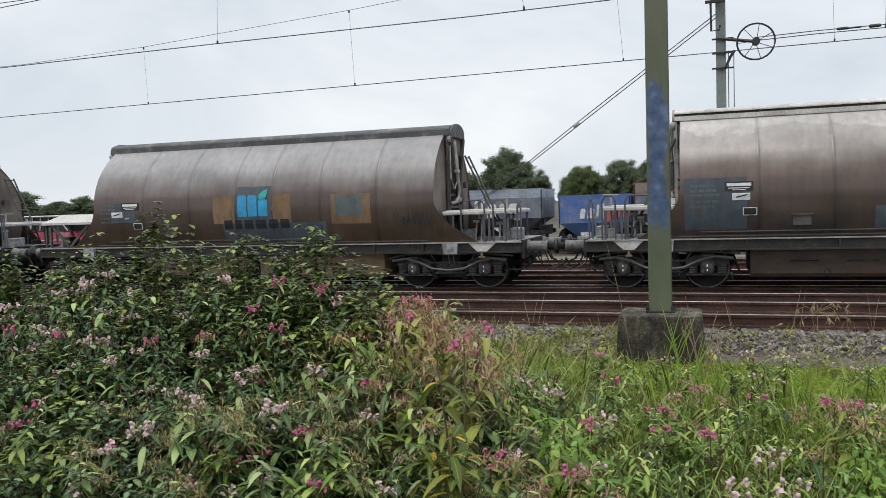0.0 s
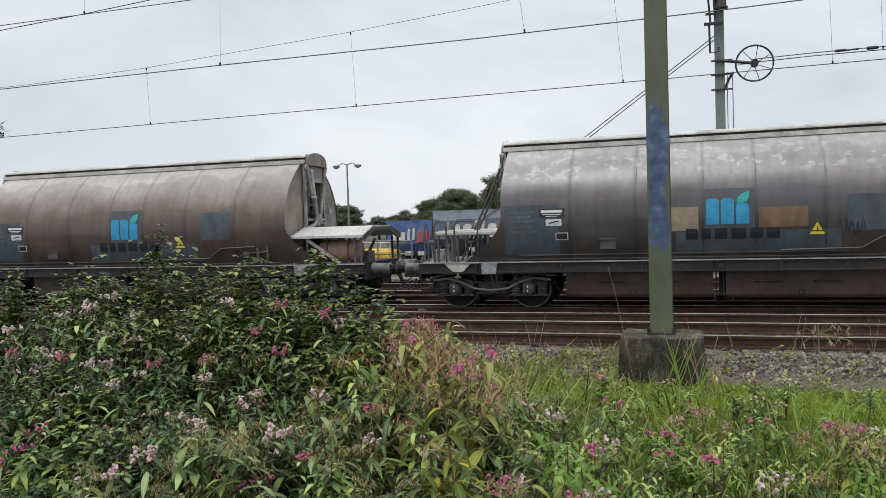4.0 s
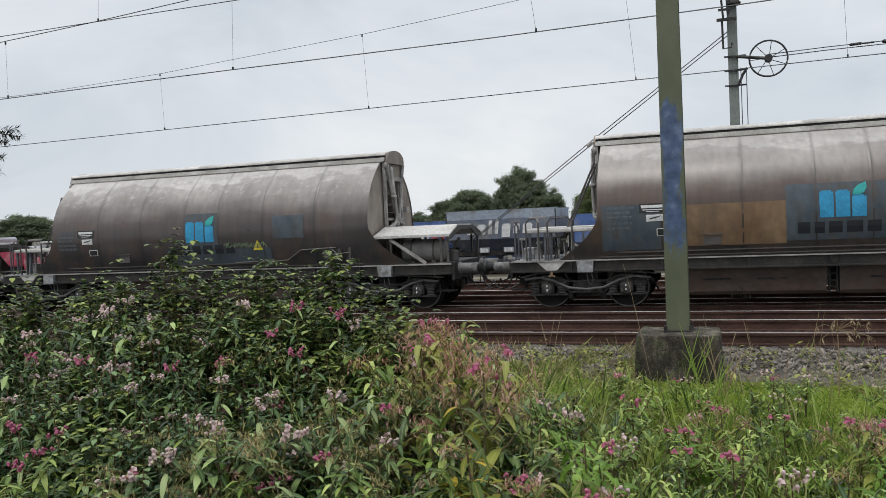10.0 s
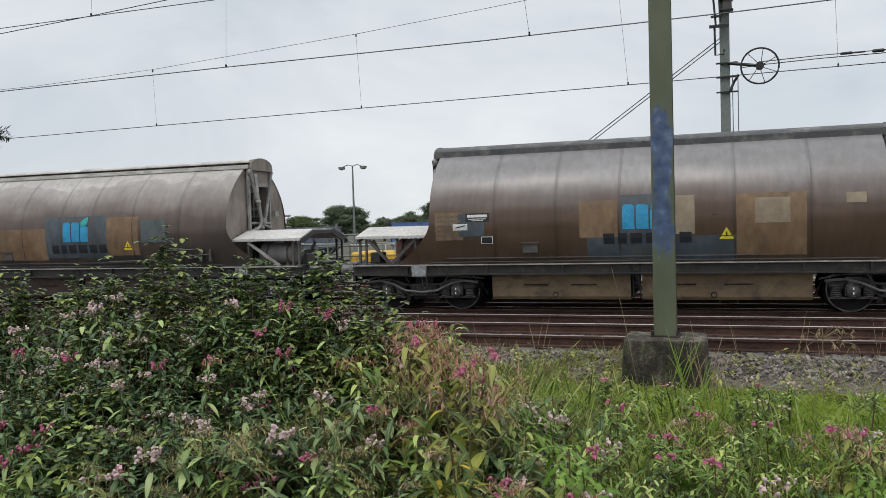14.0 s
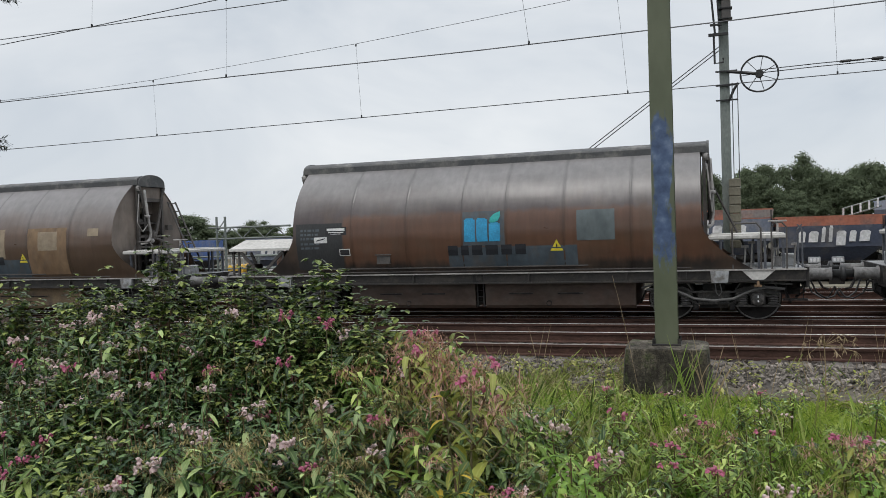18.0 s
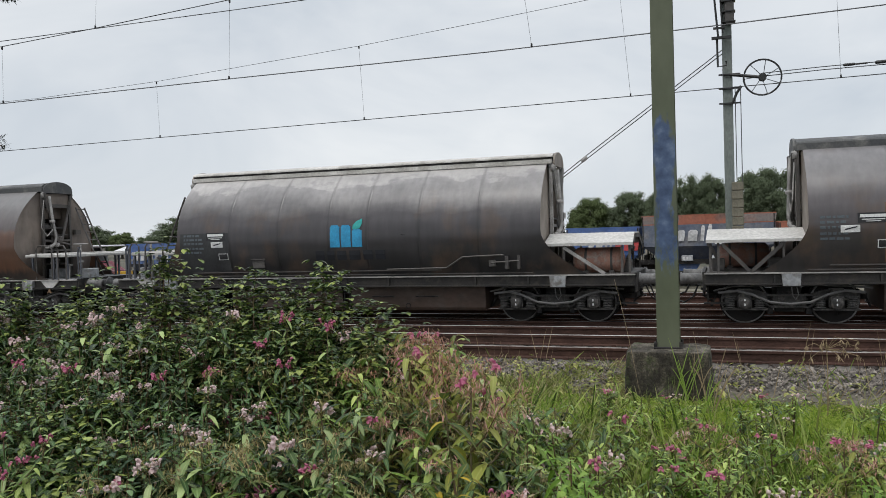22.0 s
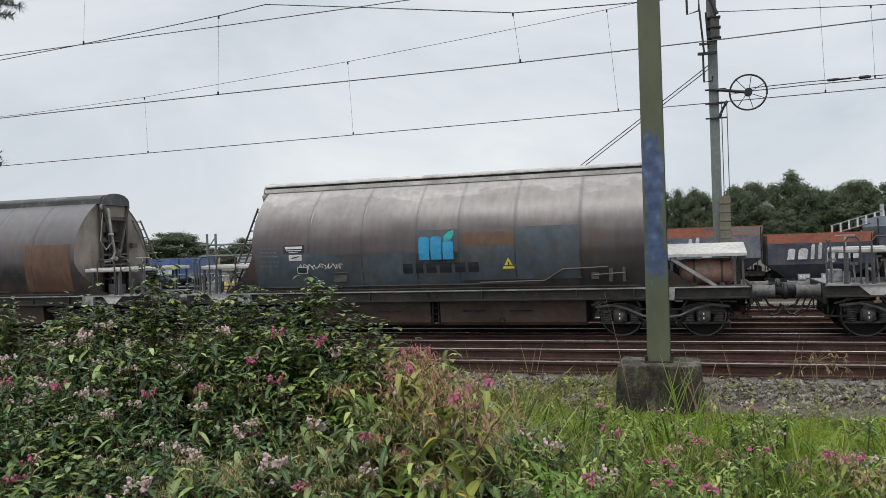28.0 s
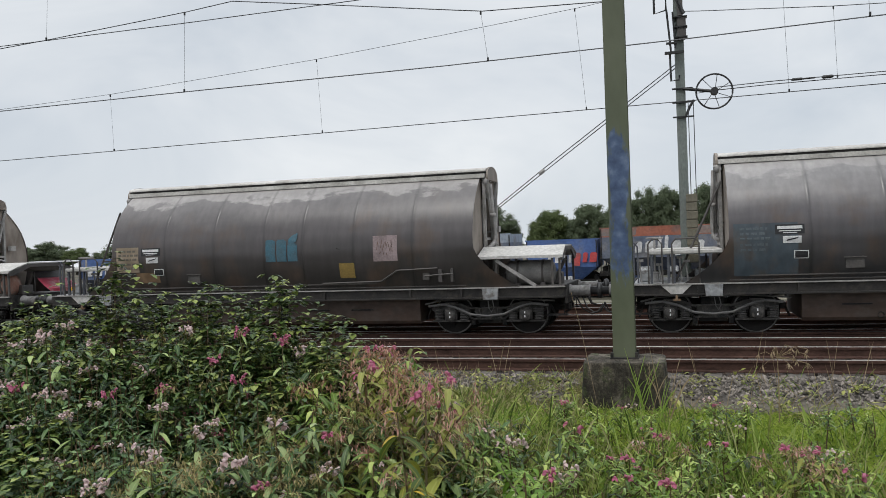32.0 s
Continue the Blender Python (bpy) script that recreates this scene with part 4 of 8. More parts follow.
def b_ladder_far(bm):
    """The end ladder of a wagon that runs the other way round, on its far corner."""
    for y in (0.7, 1.05):
        tube(bm, [(10.6, y, 1.1), (9.66, y, 3.12)], 0.024, 6)
    for i in range(9):
        f = 0.06 + i * 0.11
        tube(bm, [(10.6 - 0.98 * f, 0.7, 1.1 + 2.1 * f), (10.6 - 0.98 * f, 1.05, 1.1 + 2.1 * f)], 0.016, 5)


def b_brake_stand(bm):
    """Handbrake column with its wheel, and the cocks beside it."""
    tube(bm, [(11.02, -0.62, 1.08), (11.02, -0.62, 2.02)], 0.026, 6)
    pts = [(11.02 + 0.17 * math.cos(a), -0.62 + 0.17 * math.sin(a), 2.03) for a in [i * math.pi / 8 for i in range(17)]]
    tube(bm, pts, 0.018, 5, False)
    tube(bm, [(10.85, -0.62, 2.03), (11.19, -0.62, 2.03)], 0.014, 4)
    bevel_box(bm, 10.94, 11.1, -0.7, -0.54, 1.08, 1.3, 0.02)


def b_brake_levers(bm):
    for x, h in ((10.35, 0.42), (10.48, 0.5), (10.9, 0.36), (11.3, 0.45)):
        tube(bm, [(x, -0.95, 1.08), (x + 0.03, -0.95, 1.08 + h)], 0.02, 5)
        box(bm, x - 0.05, x + 0.09, -0.99, -0.91, 1.08 + h, 1.13 + h)


def b_bay_plate(bm, x, d):
    box(bm, min(x, x + d * 0.02), max(x, x + d * 0.02), -0.47, 0.47, 3.12, 3.5)
    box(bm, min(x - d * 0.3, x - d * 0.28), max(x - d * 0.3, x - d * 0.28), -0.47, 0.47, 2.78, 3.1)


def b_bay_pipe(bm, x, d):
    """The vent pipe that comes down the bay, bends aside at the foot and has a flange half-way."""
    tube(bm, [(x + d * 0.12, -0.36, 3.42), (x + d * 0.15, -0.3, 2.8), (x + d * 0.16, -0.2, 2.25), (x + d * 0.15, -0.22, 2.08), (x + d * 0.12, -0.32, 1.99), (x + d * 0.06, -0.5, 1.95)], 0.042, 7)
    lathe(bm, [(0, 0.075), (0.07, 0.075)], (x + d * 0.15, -0.305, 2.66), (0, 0.1, 1), 8)
    lathe(bm, [(0, 0.06), (0.12, 0.06)], (x + d * 0.13, -0.2, 2.02), (0, 1, 0.1), 8)
    lathe(bm, [(0, 0.05), (0.1, 0.07), (0.16, 0.05)], (x + d * 0.05, -0.52, 3.38), (0, 0.2, 1), 8)


def b_bay_cable(bm, x, d):
    tube(bm, [(x + d * 0.06, -0.5, 3.3), (x + d * 0.12, -0.68, 2.52), (x + d * 0.14, -0.5, 2.28), (x + d * 0.14, -0.22, 2.52)], 0.016, 5)


def b_bay_shelf(bm, x, d):
    for z in (1.7, 2.3):
        box(bm, min(x - d * 0.28, x - d * 0.02), max(x - d * 0.28, x - d * 0.02), -0.45, 0.45, z, z + 0.03)
    lathe(bm, [(0, 0.11), (0.3, 0.11)], (x - d * 0.3, -0.3, 2.55), (0, 1, 0), 10)
    tube(bm, [(x - d * 0.25, 0.2, 1.2), (x - d * 0.2, 0.24, 1.75), (x - d * 0.3, 0.1, 2.2)], 0.03, 6)
    bevel_box(bm, x - d * 0.3 - 0.08, x - d * 0.3 + 0.08, -0.36, -0.1, 1.72, 1.98, 0.02)


def b_bay_post(bm, x, d):
    box(bm, x - d * 0.2 - 0.03, x - d * 0.2 + 0.03, -0.04, 0.04, 1.1, 2.95)
    for z in (1.45, 2.5):
        box(bm, x - d * 0.2 - 0.025, x - d * 0.2 + 0.025, -0.47, 0.47, z, z + 0.05)


def b_wedge(bm):
    extrude_y(bm, [(-1.15, 1.048), (-0.53, 1.048), (-0.73, 0.85), (-0.93, 0.85)], -1.345, -1.305)


def b_wedge_right(bm):
    extrude_y(bm, [(10.29, 1.048), (10.91, 1.048), (10.69, 0.85), (10.49, 0.85)], -1.345, -1.305)


def b_plate(bm, x):
    extrude_y(bm, [(x, 1.046), (x + 0.36, 1.046), (x + 0.34, 0.81), (x + 0.02, 0.81)], -1.385, -1.3)


def b_valves(bm):
    box(bm, 8.35, 8.5, -1.44, -1.3, 1.28, 1.42)
    box(bm, 8.72, 8.8, -1.46, -1.3, 1.22, 1.5)
    box(bm, 9.0, 9.06, -1.46, -1.3, 1.22, 1.52)
    tube(bm, [(8.4, -1.44, 1.36), (9.05, -1.45, 1.4)], 0.02, 5)


def b_pipe(bm):
    tube(bm, [(5.9, -1.39, 1.24), (7.35, -1.39, 1.26), (7.75, -1.46, 1.5), (8.7, -1.47, 1.53)], 0.022, 6)


def b_platform(bm, x0, x1):
    box(bm, x0, x1, -1.22, 1.22, 1.06, 1.09)
    for x in (x0 + 0.2, x1 - 0.25):
        bevel_box(bm, x - 0.12, x + 0.14, -0.7, -0.3, 1.09, 1.35, 0.02)


def b_wedge_yellow(bm):
    tube(bm, [(-0.83, -1.33, 0.85), (-0.83, -1.36, 0.74)], 0.03, 6)
    box(bm, -0.9, -0.76, -1.37, -1.33, 0.72, 0.76)


BAR_WIDTHS = (0.23, 0.18, 0.24, 0.28, 0.24, 0.24)


def livery(wagon, spec):
    """Paint patches, emblem, signs and scrawls on the near flank."""
    for x0, x1, z0, z1, key in spec.get("panels", ()):
        bm = bmesh.new()
        on_flank(bm, x0, x1, z0, z1, 0.005 if z1 - z0 > 0.6 or x1 - x0 > 1.2 else 0.009, 4)
        part("paint_panel", bm, M[key], wagon, "%s painted panel" % key.replace("_", " "), True)
    tone = "cyan_dull" if spec.get("dull") else "cyan"
    for i in range(3):
        bm = bmesh.new()
        x = 4.5 + i * 0.285
        top = 2.3 - (0.1 if i == 2 else 0.0)
        on_flank(bm, x, x + 0.25, 1.78, top - 0.03, 0.012, 1)
        on_flank(bm, x + 0.025, x + 0.21, top - 0.03, top, 0.0125, 1)
        part("emblem_bar", bm, M[tone], wagon, "cyan emblem bar", True)
    bm = bmesh.new()
    shape_on_flank(bm, [(5.08, 2.2), (5.1, 2.3), (5.18, 2.38), (5.32, 2.44), (5.33, 2.33), (5.28, 2.23), (5.18, 2.19)], 0.02)
    part("emblem_leaf", bm, M["teal" if not spec.get("dull") else "cyan_dull"], wagon, "teal emblem leaf")
    if not spec.get("blank"):
        x = 4.1
        for i, w in enumerate(BAR_WIDTHS):
            bm = bmesh.new()
            on_flank(bm, x, x + w, 1.48, 1.7, 0.011, 1)
            part("lettering_bar", bm, M["ink"], wagon, "dark lettering bar")
            x += w + 0.075
    if spec.get("triangle"):
        tri = part("warning_sign", bm_tri(6.42, 1.54, 0.28), M["yellow"], wagon, "yellow warning triangle")
        bm = bmesh.new()
        on_flank(bm, 6.549, 6.573, 1.6, 1.69, 0.016, 1)
        part("warning_mark", bm, M["ink"], tri)
    dark = spec.get("ident", "board_black")
    board = bmesh.new()
    on_flank(board, 1.08, 1.62, 2.02, 2.21, 0.012, 1)
    sign = part("owner_sign", board, M[dark], wagon, "dark owner's sign with pale bars")
    for x0, x1, z0, z1 in ((1.12, 1.58, 2.12, 2.18), (1.15, 1.55, 2.075, 2.092), (1.22, 1.48, 2.04, 2.053)):
        bm = bmesh.new()
        on_flank(bm, x0, x1, z0, z1, 0.018, 1)
        part("sign_bar", bm, M["board_white"], sign)
    lx = 1.22 if spec["right"] == "tank" else 0.78
    bm = bmesh.new()
    on_flank(bm, lx, lx + 0.34, 1.84, 1.98, 0.012, 1)
    tag = part("paper_label", bm, M["board_white"], wagon, "small white label")
    bm = bmesh.new()
    shape_on_flank(bm, [(lx + 0.06, 1.88), (lx + 0.27, 1.93), (lx + 0.3, 1.96), (lx + 0.08, 1.91)], 0.018)
    part("label_mark", bm, M["ink"], tag)
    bm = bmesh.new()
    on_flank(bm, 1.42, 1.69, 1.53, 1.69, 0.01, 1)
    frame_ = part("card_holder", bm, M["board_white"], wagon, "framed card holder")
    bm = bmesh.new()
    on_flank(bm, 1.437, 1.673, 1.545, 1.675, 0.015, 1)
    part("card", bm, M["board_black"], frame_)
    rng = random.Random(spec["seed"])
    for z in (2.12, 2.02, 1.92, 1.8, 1.7):
        x = 0.42
        while x < 0.9:
            w = rng.uniform(0.04, 0.14)
            bm = bmesh.new()
            on_flank(bm, x, x + w, z, z + 0.05, 0.01, 1)
            part("data_bar", bm, M["faint_dark" if spec.get("pale_data") else "faint_pale"], wagon, "faded lettering bar")
            x += w + 0.03
    if spec.get("data_board"):
        bm = bmesh.new()
        on_flank(bm, 0.36, 1.0, 1.62, 2.24, 0.007, 2)
        part("data_board", bm, M[spec["data_board"]], wagon, "pale data panel")
    for x0, z0, w, h, seed, key, thick in spec.get("scrawls", ()):
        parts("spray_stroke", "spray_stroke%s" % seed, lambda bm: scrawl(bm, x0, z0, w, h, seed, thick, max(4, int(w * 8))), M[key], wagon, "sprayed scrawl")


def bm_tri(x, z, s):
    bm = bmesh.new()
    shape_on_flank(bm, [(x, z), (x + s, z), (x + s / 2, z + s * 0.87)], 0.011)
    return bm


def build_wagon(k, spec):
    w = empty("hopper_wagon", pose(0, TRACK_Y, 0), spec["label"], "railway wagon", "wagons of the goods train")
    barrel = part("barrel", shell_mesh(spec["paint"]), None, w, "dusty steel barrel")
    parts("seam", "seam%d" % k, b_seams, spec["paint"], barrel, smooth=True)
    dark_lid = spec["lid"] == "dark"
    if dark_lid:
        parts("roof_lid", "roof_lid:dark", b_lid, M["lid_dark"], w, "dark roof cover")
    else:
        parts("roof_lid", "roof_lid:pale", b_lid_thin, M["lid_pale"], w, "thin dusty roof cover")
        parts("lid_gap_shade", "lid_gap_shade", b_lid_gap_shade, M["dark_steel"], w)
        parts("roof_rim", "roof_rim", b_lid_rim, M["lid_pale"], w, "dusty roof rim")
    parts("roof_end", "roof_end" + spec["lid"], b_lid_end, M["lid_dark" if dark_lid else "end_sheet"], w)
    parts("side_sill", "side_sill", b_sill, M["sill"], w)
    parts("sill_ledge", "sill_ledge", b_ledge, M["ledge"], w, "dust-covered ledge")
    parts("underframe", "underframe", b_cross, M["dark_steel"], w)
    skirt = spec.get("skirt", "brown_skirt")
    for a, b in ((1.57, 4.62), (4.86, 8.17)):
        parts("hopper_skirt", "hopper_skirt:%s%s" % (skirt, a), lambda bm: b_skirt(bm, a, b), M[skirt], w)
    parts("outlet_slot", "outlet_slot", b_slots, M["dark_steel"], w)
    parts("lifting_ring", "lifting_ring", b_rings, M["dark_steel"], w)
    parts("discharge_gear", "discharge_gear", b_gap, M["dark_steel"], w)
    parts("inspection_hatch", "inspection_hatch", b_hatch, M["frame"], w)
    parts("beading", "beading", b_beading, M["frame"], w)
    parts("buffer", "buffer", b_buffers, M["buffer"], w, "grey round buffer casing", smooth=True)
    parts("buffer_head", "buffer_head", b_buffer_heads, M["black_iron"], w, "dark buffer head", smooth=True)
    parts("end_step", "end_gear", b_end_gear, M["dark_steel"], w, "dark step iron under the headstock")
    parts("coupling", "coupling", b_coupling, M["dark_steel"], w)
    parts("brake_hose", "brake_hose", b_hoses, M["black_iron"], w)
    end_key = spec.get("end", "end_sheet")
    for x, d, side in ((9.6, 1, "r"), (0.12, -1, "l")):
        parts("end_sheet", "end_sheet:%s%s" % (side, end_key), lambda bm: b_end_wings(bm, x, d), M[end_key], w)
        parts("end_bay", "end_bay:" + side, lambda bm: b_end_bay(bm, x, d), M["dark_steel"], w)
        parts("bay_plate", "bay_plate:%s%s" % (side, end_key), lambda bm: b_bay_plate(bm, x, d), M[end_key], w)
        parts("bay_gear", "bay_gear:" + side, lambda bm: b_bay_shelf(bm, x, d), M["frame"], w, "dark valves and shelves in the end bay")
        parts("vent_pipe", "vent_pipe:%s%s" % (side, spec["lid"]), lambda bm: b_bay_pipe(bm, x, d), M["tube"], w, "grey vent pipe with a flange", smooth=True)
        if dark_lid:
            parts("pull_cable", "pull_cable:" + side, lambda bm: b_bay_cable(bm, x, d), M["tube"], w)
        parts("bay_post", "bay_post:" + side, lambda bm: b_bay_post(bm, x, d), M["frame"], w)
        parts("end_frame", "end_frame:%s%s" % (side, spec["lid"]), lambda bm: b_end_frame(bm, x, d), M["frame" if dark_lid else "tube"], w)
        parts("end_strut", "end_struts:%s%s" % (side, spec["lid"]), lambda bm: b_end_struts(bm, x, d), M["frame" if dark_lid else "tube"], w)
    # one end has a canopy over the air tank, the other a flat cover, handbrake and ladder
    tank_end, rail_end = (lambda f: f, turned) if spec["right"] == "tank" else (turned, lambda f: f)
    tag = spec["right"]
    side_y = -0.8 if tag == "tank" else 0.8
    parts("platform", "platform:t" + tag, tank_end(lambda bm: b_platform(bm, 9.9, 11.46)), M["frame"], w)
    parts("canopy", "canopy" + tag, tank_end(lambda bm: b_canopy(bm, 9.56, 11.46)), M["white_sheet"], w, "dusty white canopy")
    parts("canopy_end", "canopy_end" + tag, tank_end(lambda bm: b_canopy_end(bm, 11.46)), M["frame"], w)
    parts("canopy_post", "canopy_post" + tag, tank_end(lambda bm: b_posts(bm, (9.98, 11.22, 11.38), 1.68)), M["frame"], w)
    if tag == "tank":
        parts("canopy_brace", "canopy_brace" + tag, tank_end(lambda bm: b_brace(bm, 9.98, 1.66, 10.85, 1.08)), M["tube"], w)
    else:
        for xa in (9.98, 11.15):
            parts("canopy_brace", "canopy_brace%s" % xa, tank_end(lambda bm: b_brace(bm, xa, 1.66, 10.6, 1.08)), M["frame"], w)
    parts("end_brace", "end_brace" + tag, tank_end(lambda bm: b_brace(bm, 11.4, 1.64, 11.1, 1.08, -0.4)), M["frame"], w)
    tank = parts("air_tank", "air_tank" + spec["tank"] + tag, tank_end(lambda bm: b_tank(bm, side_y)), M[spec["tank"]], w, "red air tank" if spec["tank"] == "tank_red" else "grey air tank", smooth=True)
    parts("tank_strap", "tank_strap" + tag, tank_end(lambda bm: b_tank_bands(bm, side_y)), M["frame"], tank)
    parts("platform", "platform:r" + tag, rail_end(lambda bm: b_platform(bm, 9.86, 11.46)), M["plate"], w)
    parts("end_cover", "end_cover" + tag, rail_end(lambda bm: b_flat_canopy(bm, 9.66, 11.16)), M["white_sheet"], w, "dusty white cover plate")
    parts("cover_post", "cover_posts" + tag, rail_end(lambda bm: b_posts(bm, (9.9, 10.62, 10.74, 11.08), 1.68)), M["handrail"], w)
    for a, b in ((10.12, 10.66), (10.86, 11.14)):
        parts("handrail", "handrail%s%s" % (a, tag), rail_end(lambda bm: b_handrail(bm, a, b, 1.07, 2.0, -1.3)), M["frame"], w)
    parts("handrail", "handrail:end" + tag, rail_end(lambda bm: b_handrail(bm, 11.36, 11.44, 1.07, 1.95, -1.1)), M["handrail"], w)
    parts("brake_stand", "brake_stand" + tag, rail_end(b_brake_stand), M["tube"], w, "handbrake column with wheel")
    parts("brake_lever", "brake_lever" + tag, rail_end(b_brake_levers), M["tube"], w)
    if spec["right"] == "tank":
        parts("ladder", "ladder", b_ladder, M["frame"], w, "dark steel ladder")
        parts("chevron_plate", "chevron_plate:l", b_wedge, M["white_sheet"], w, "white tapered plate")
        parts("yellow_cap", "yellow_cap", b_wedge_yellow, M["ochre"], w, "worn yellow cap")
        parts("valve_gear", "valve_gear", b_valves, M["frame"], w)
        parts("air_pipe", "air_pipe", b_pipe, M["frame"], w)
    else:
        parts("ladder", "ladder:far", b_ladder_far, M["frame"], w, "dark steel ladder")
        parts("chevron_plate", "chevron_plate:r", b_wedge_right, M["white_sheet"], w, "white tapered plate")
        parts("yellow_cap", "yellow_cap:r", turned(b_wedge_yellow), M["ochre"], w, "worn yellow cap")
    parts("grey_plate", "grey_plate:l", lambda bm: b_plate(bm, -0.28), M["plate"], w)
    parts("grey_plate", "grey_plate:r", lambda bm: b_plate(bm, 9.68), M["plate"], w)
    axles = []
    for x in (-0.12, 9.74):
        bogie = parts("bogie", "bogie", b_bolster, M["dark_steel"], w)
        bogie.location = (x, 0, 0)
        for y in (-1.0, 1.0):
            parts("side_frame", "side_frame%s" % y, lambda bm: b_side_frame(bm, y), M["bogie"], bogie)
        parts("axle_box", "axle_box", lambda bm: b_axle_boxes(bm, -1.02), M["bogie"], bogie)
        parts("paint_mark", "paint_mark", lambda bm: b_box_marks(bm, -1.02), M["board_white"], bogie, "pale paint dash")
        parts("spring", "spring", lambda bm: b_springs(bm, -1.02), M["spring"], bogie)
        parts("spring_seat", "spring_seat", lambda bm: b_spring_seats(bm, -1.02), M["bogie"], bogie)
        parts("brake_rod", "brake_rod", lambda bm: b_brake_rod(bm, -1.0), M["cable"], bogie)
        parts("brake_gear", "brake_gear", lambda bm: b_brake_gear(bm, -0.95), M["dark_steel"], bogie)
        for dx in (-0.85, 0.85):
            ax = part("wheelset", wheelset_mesh(), None, bogie)
            ax.location = (dx, 0, 0.46)
            axles.append(ax)
    livery(w, spec)
    return w, axles


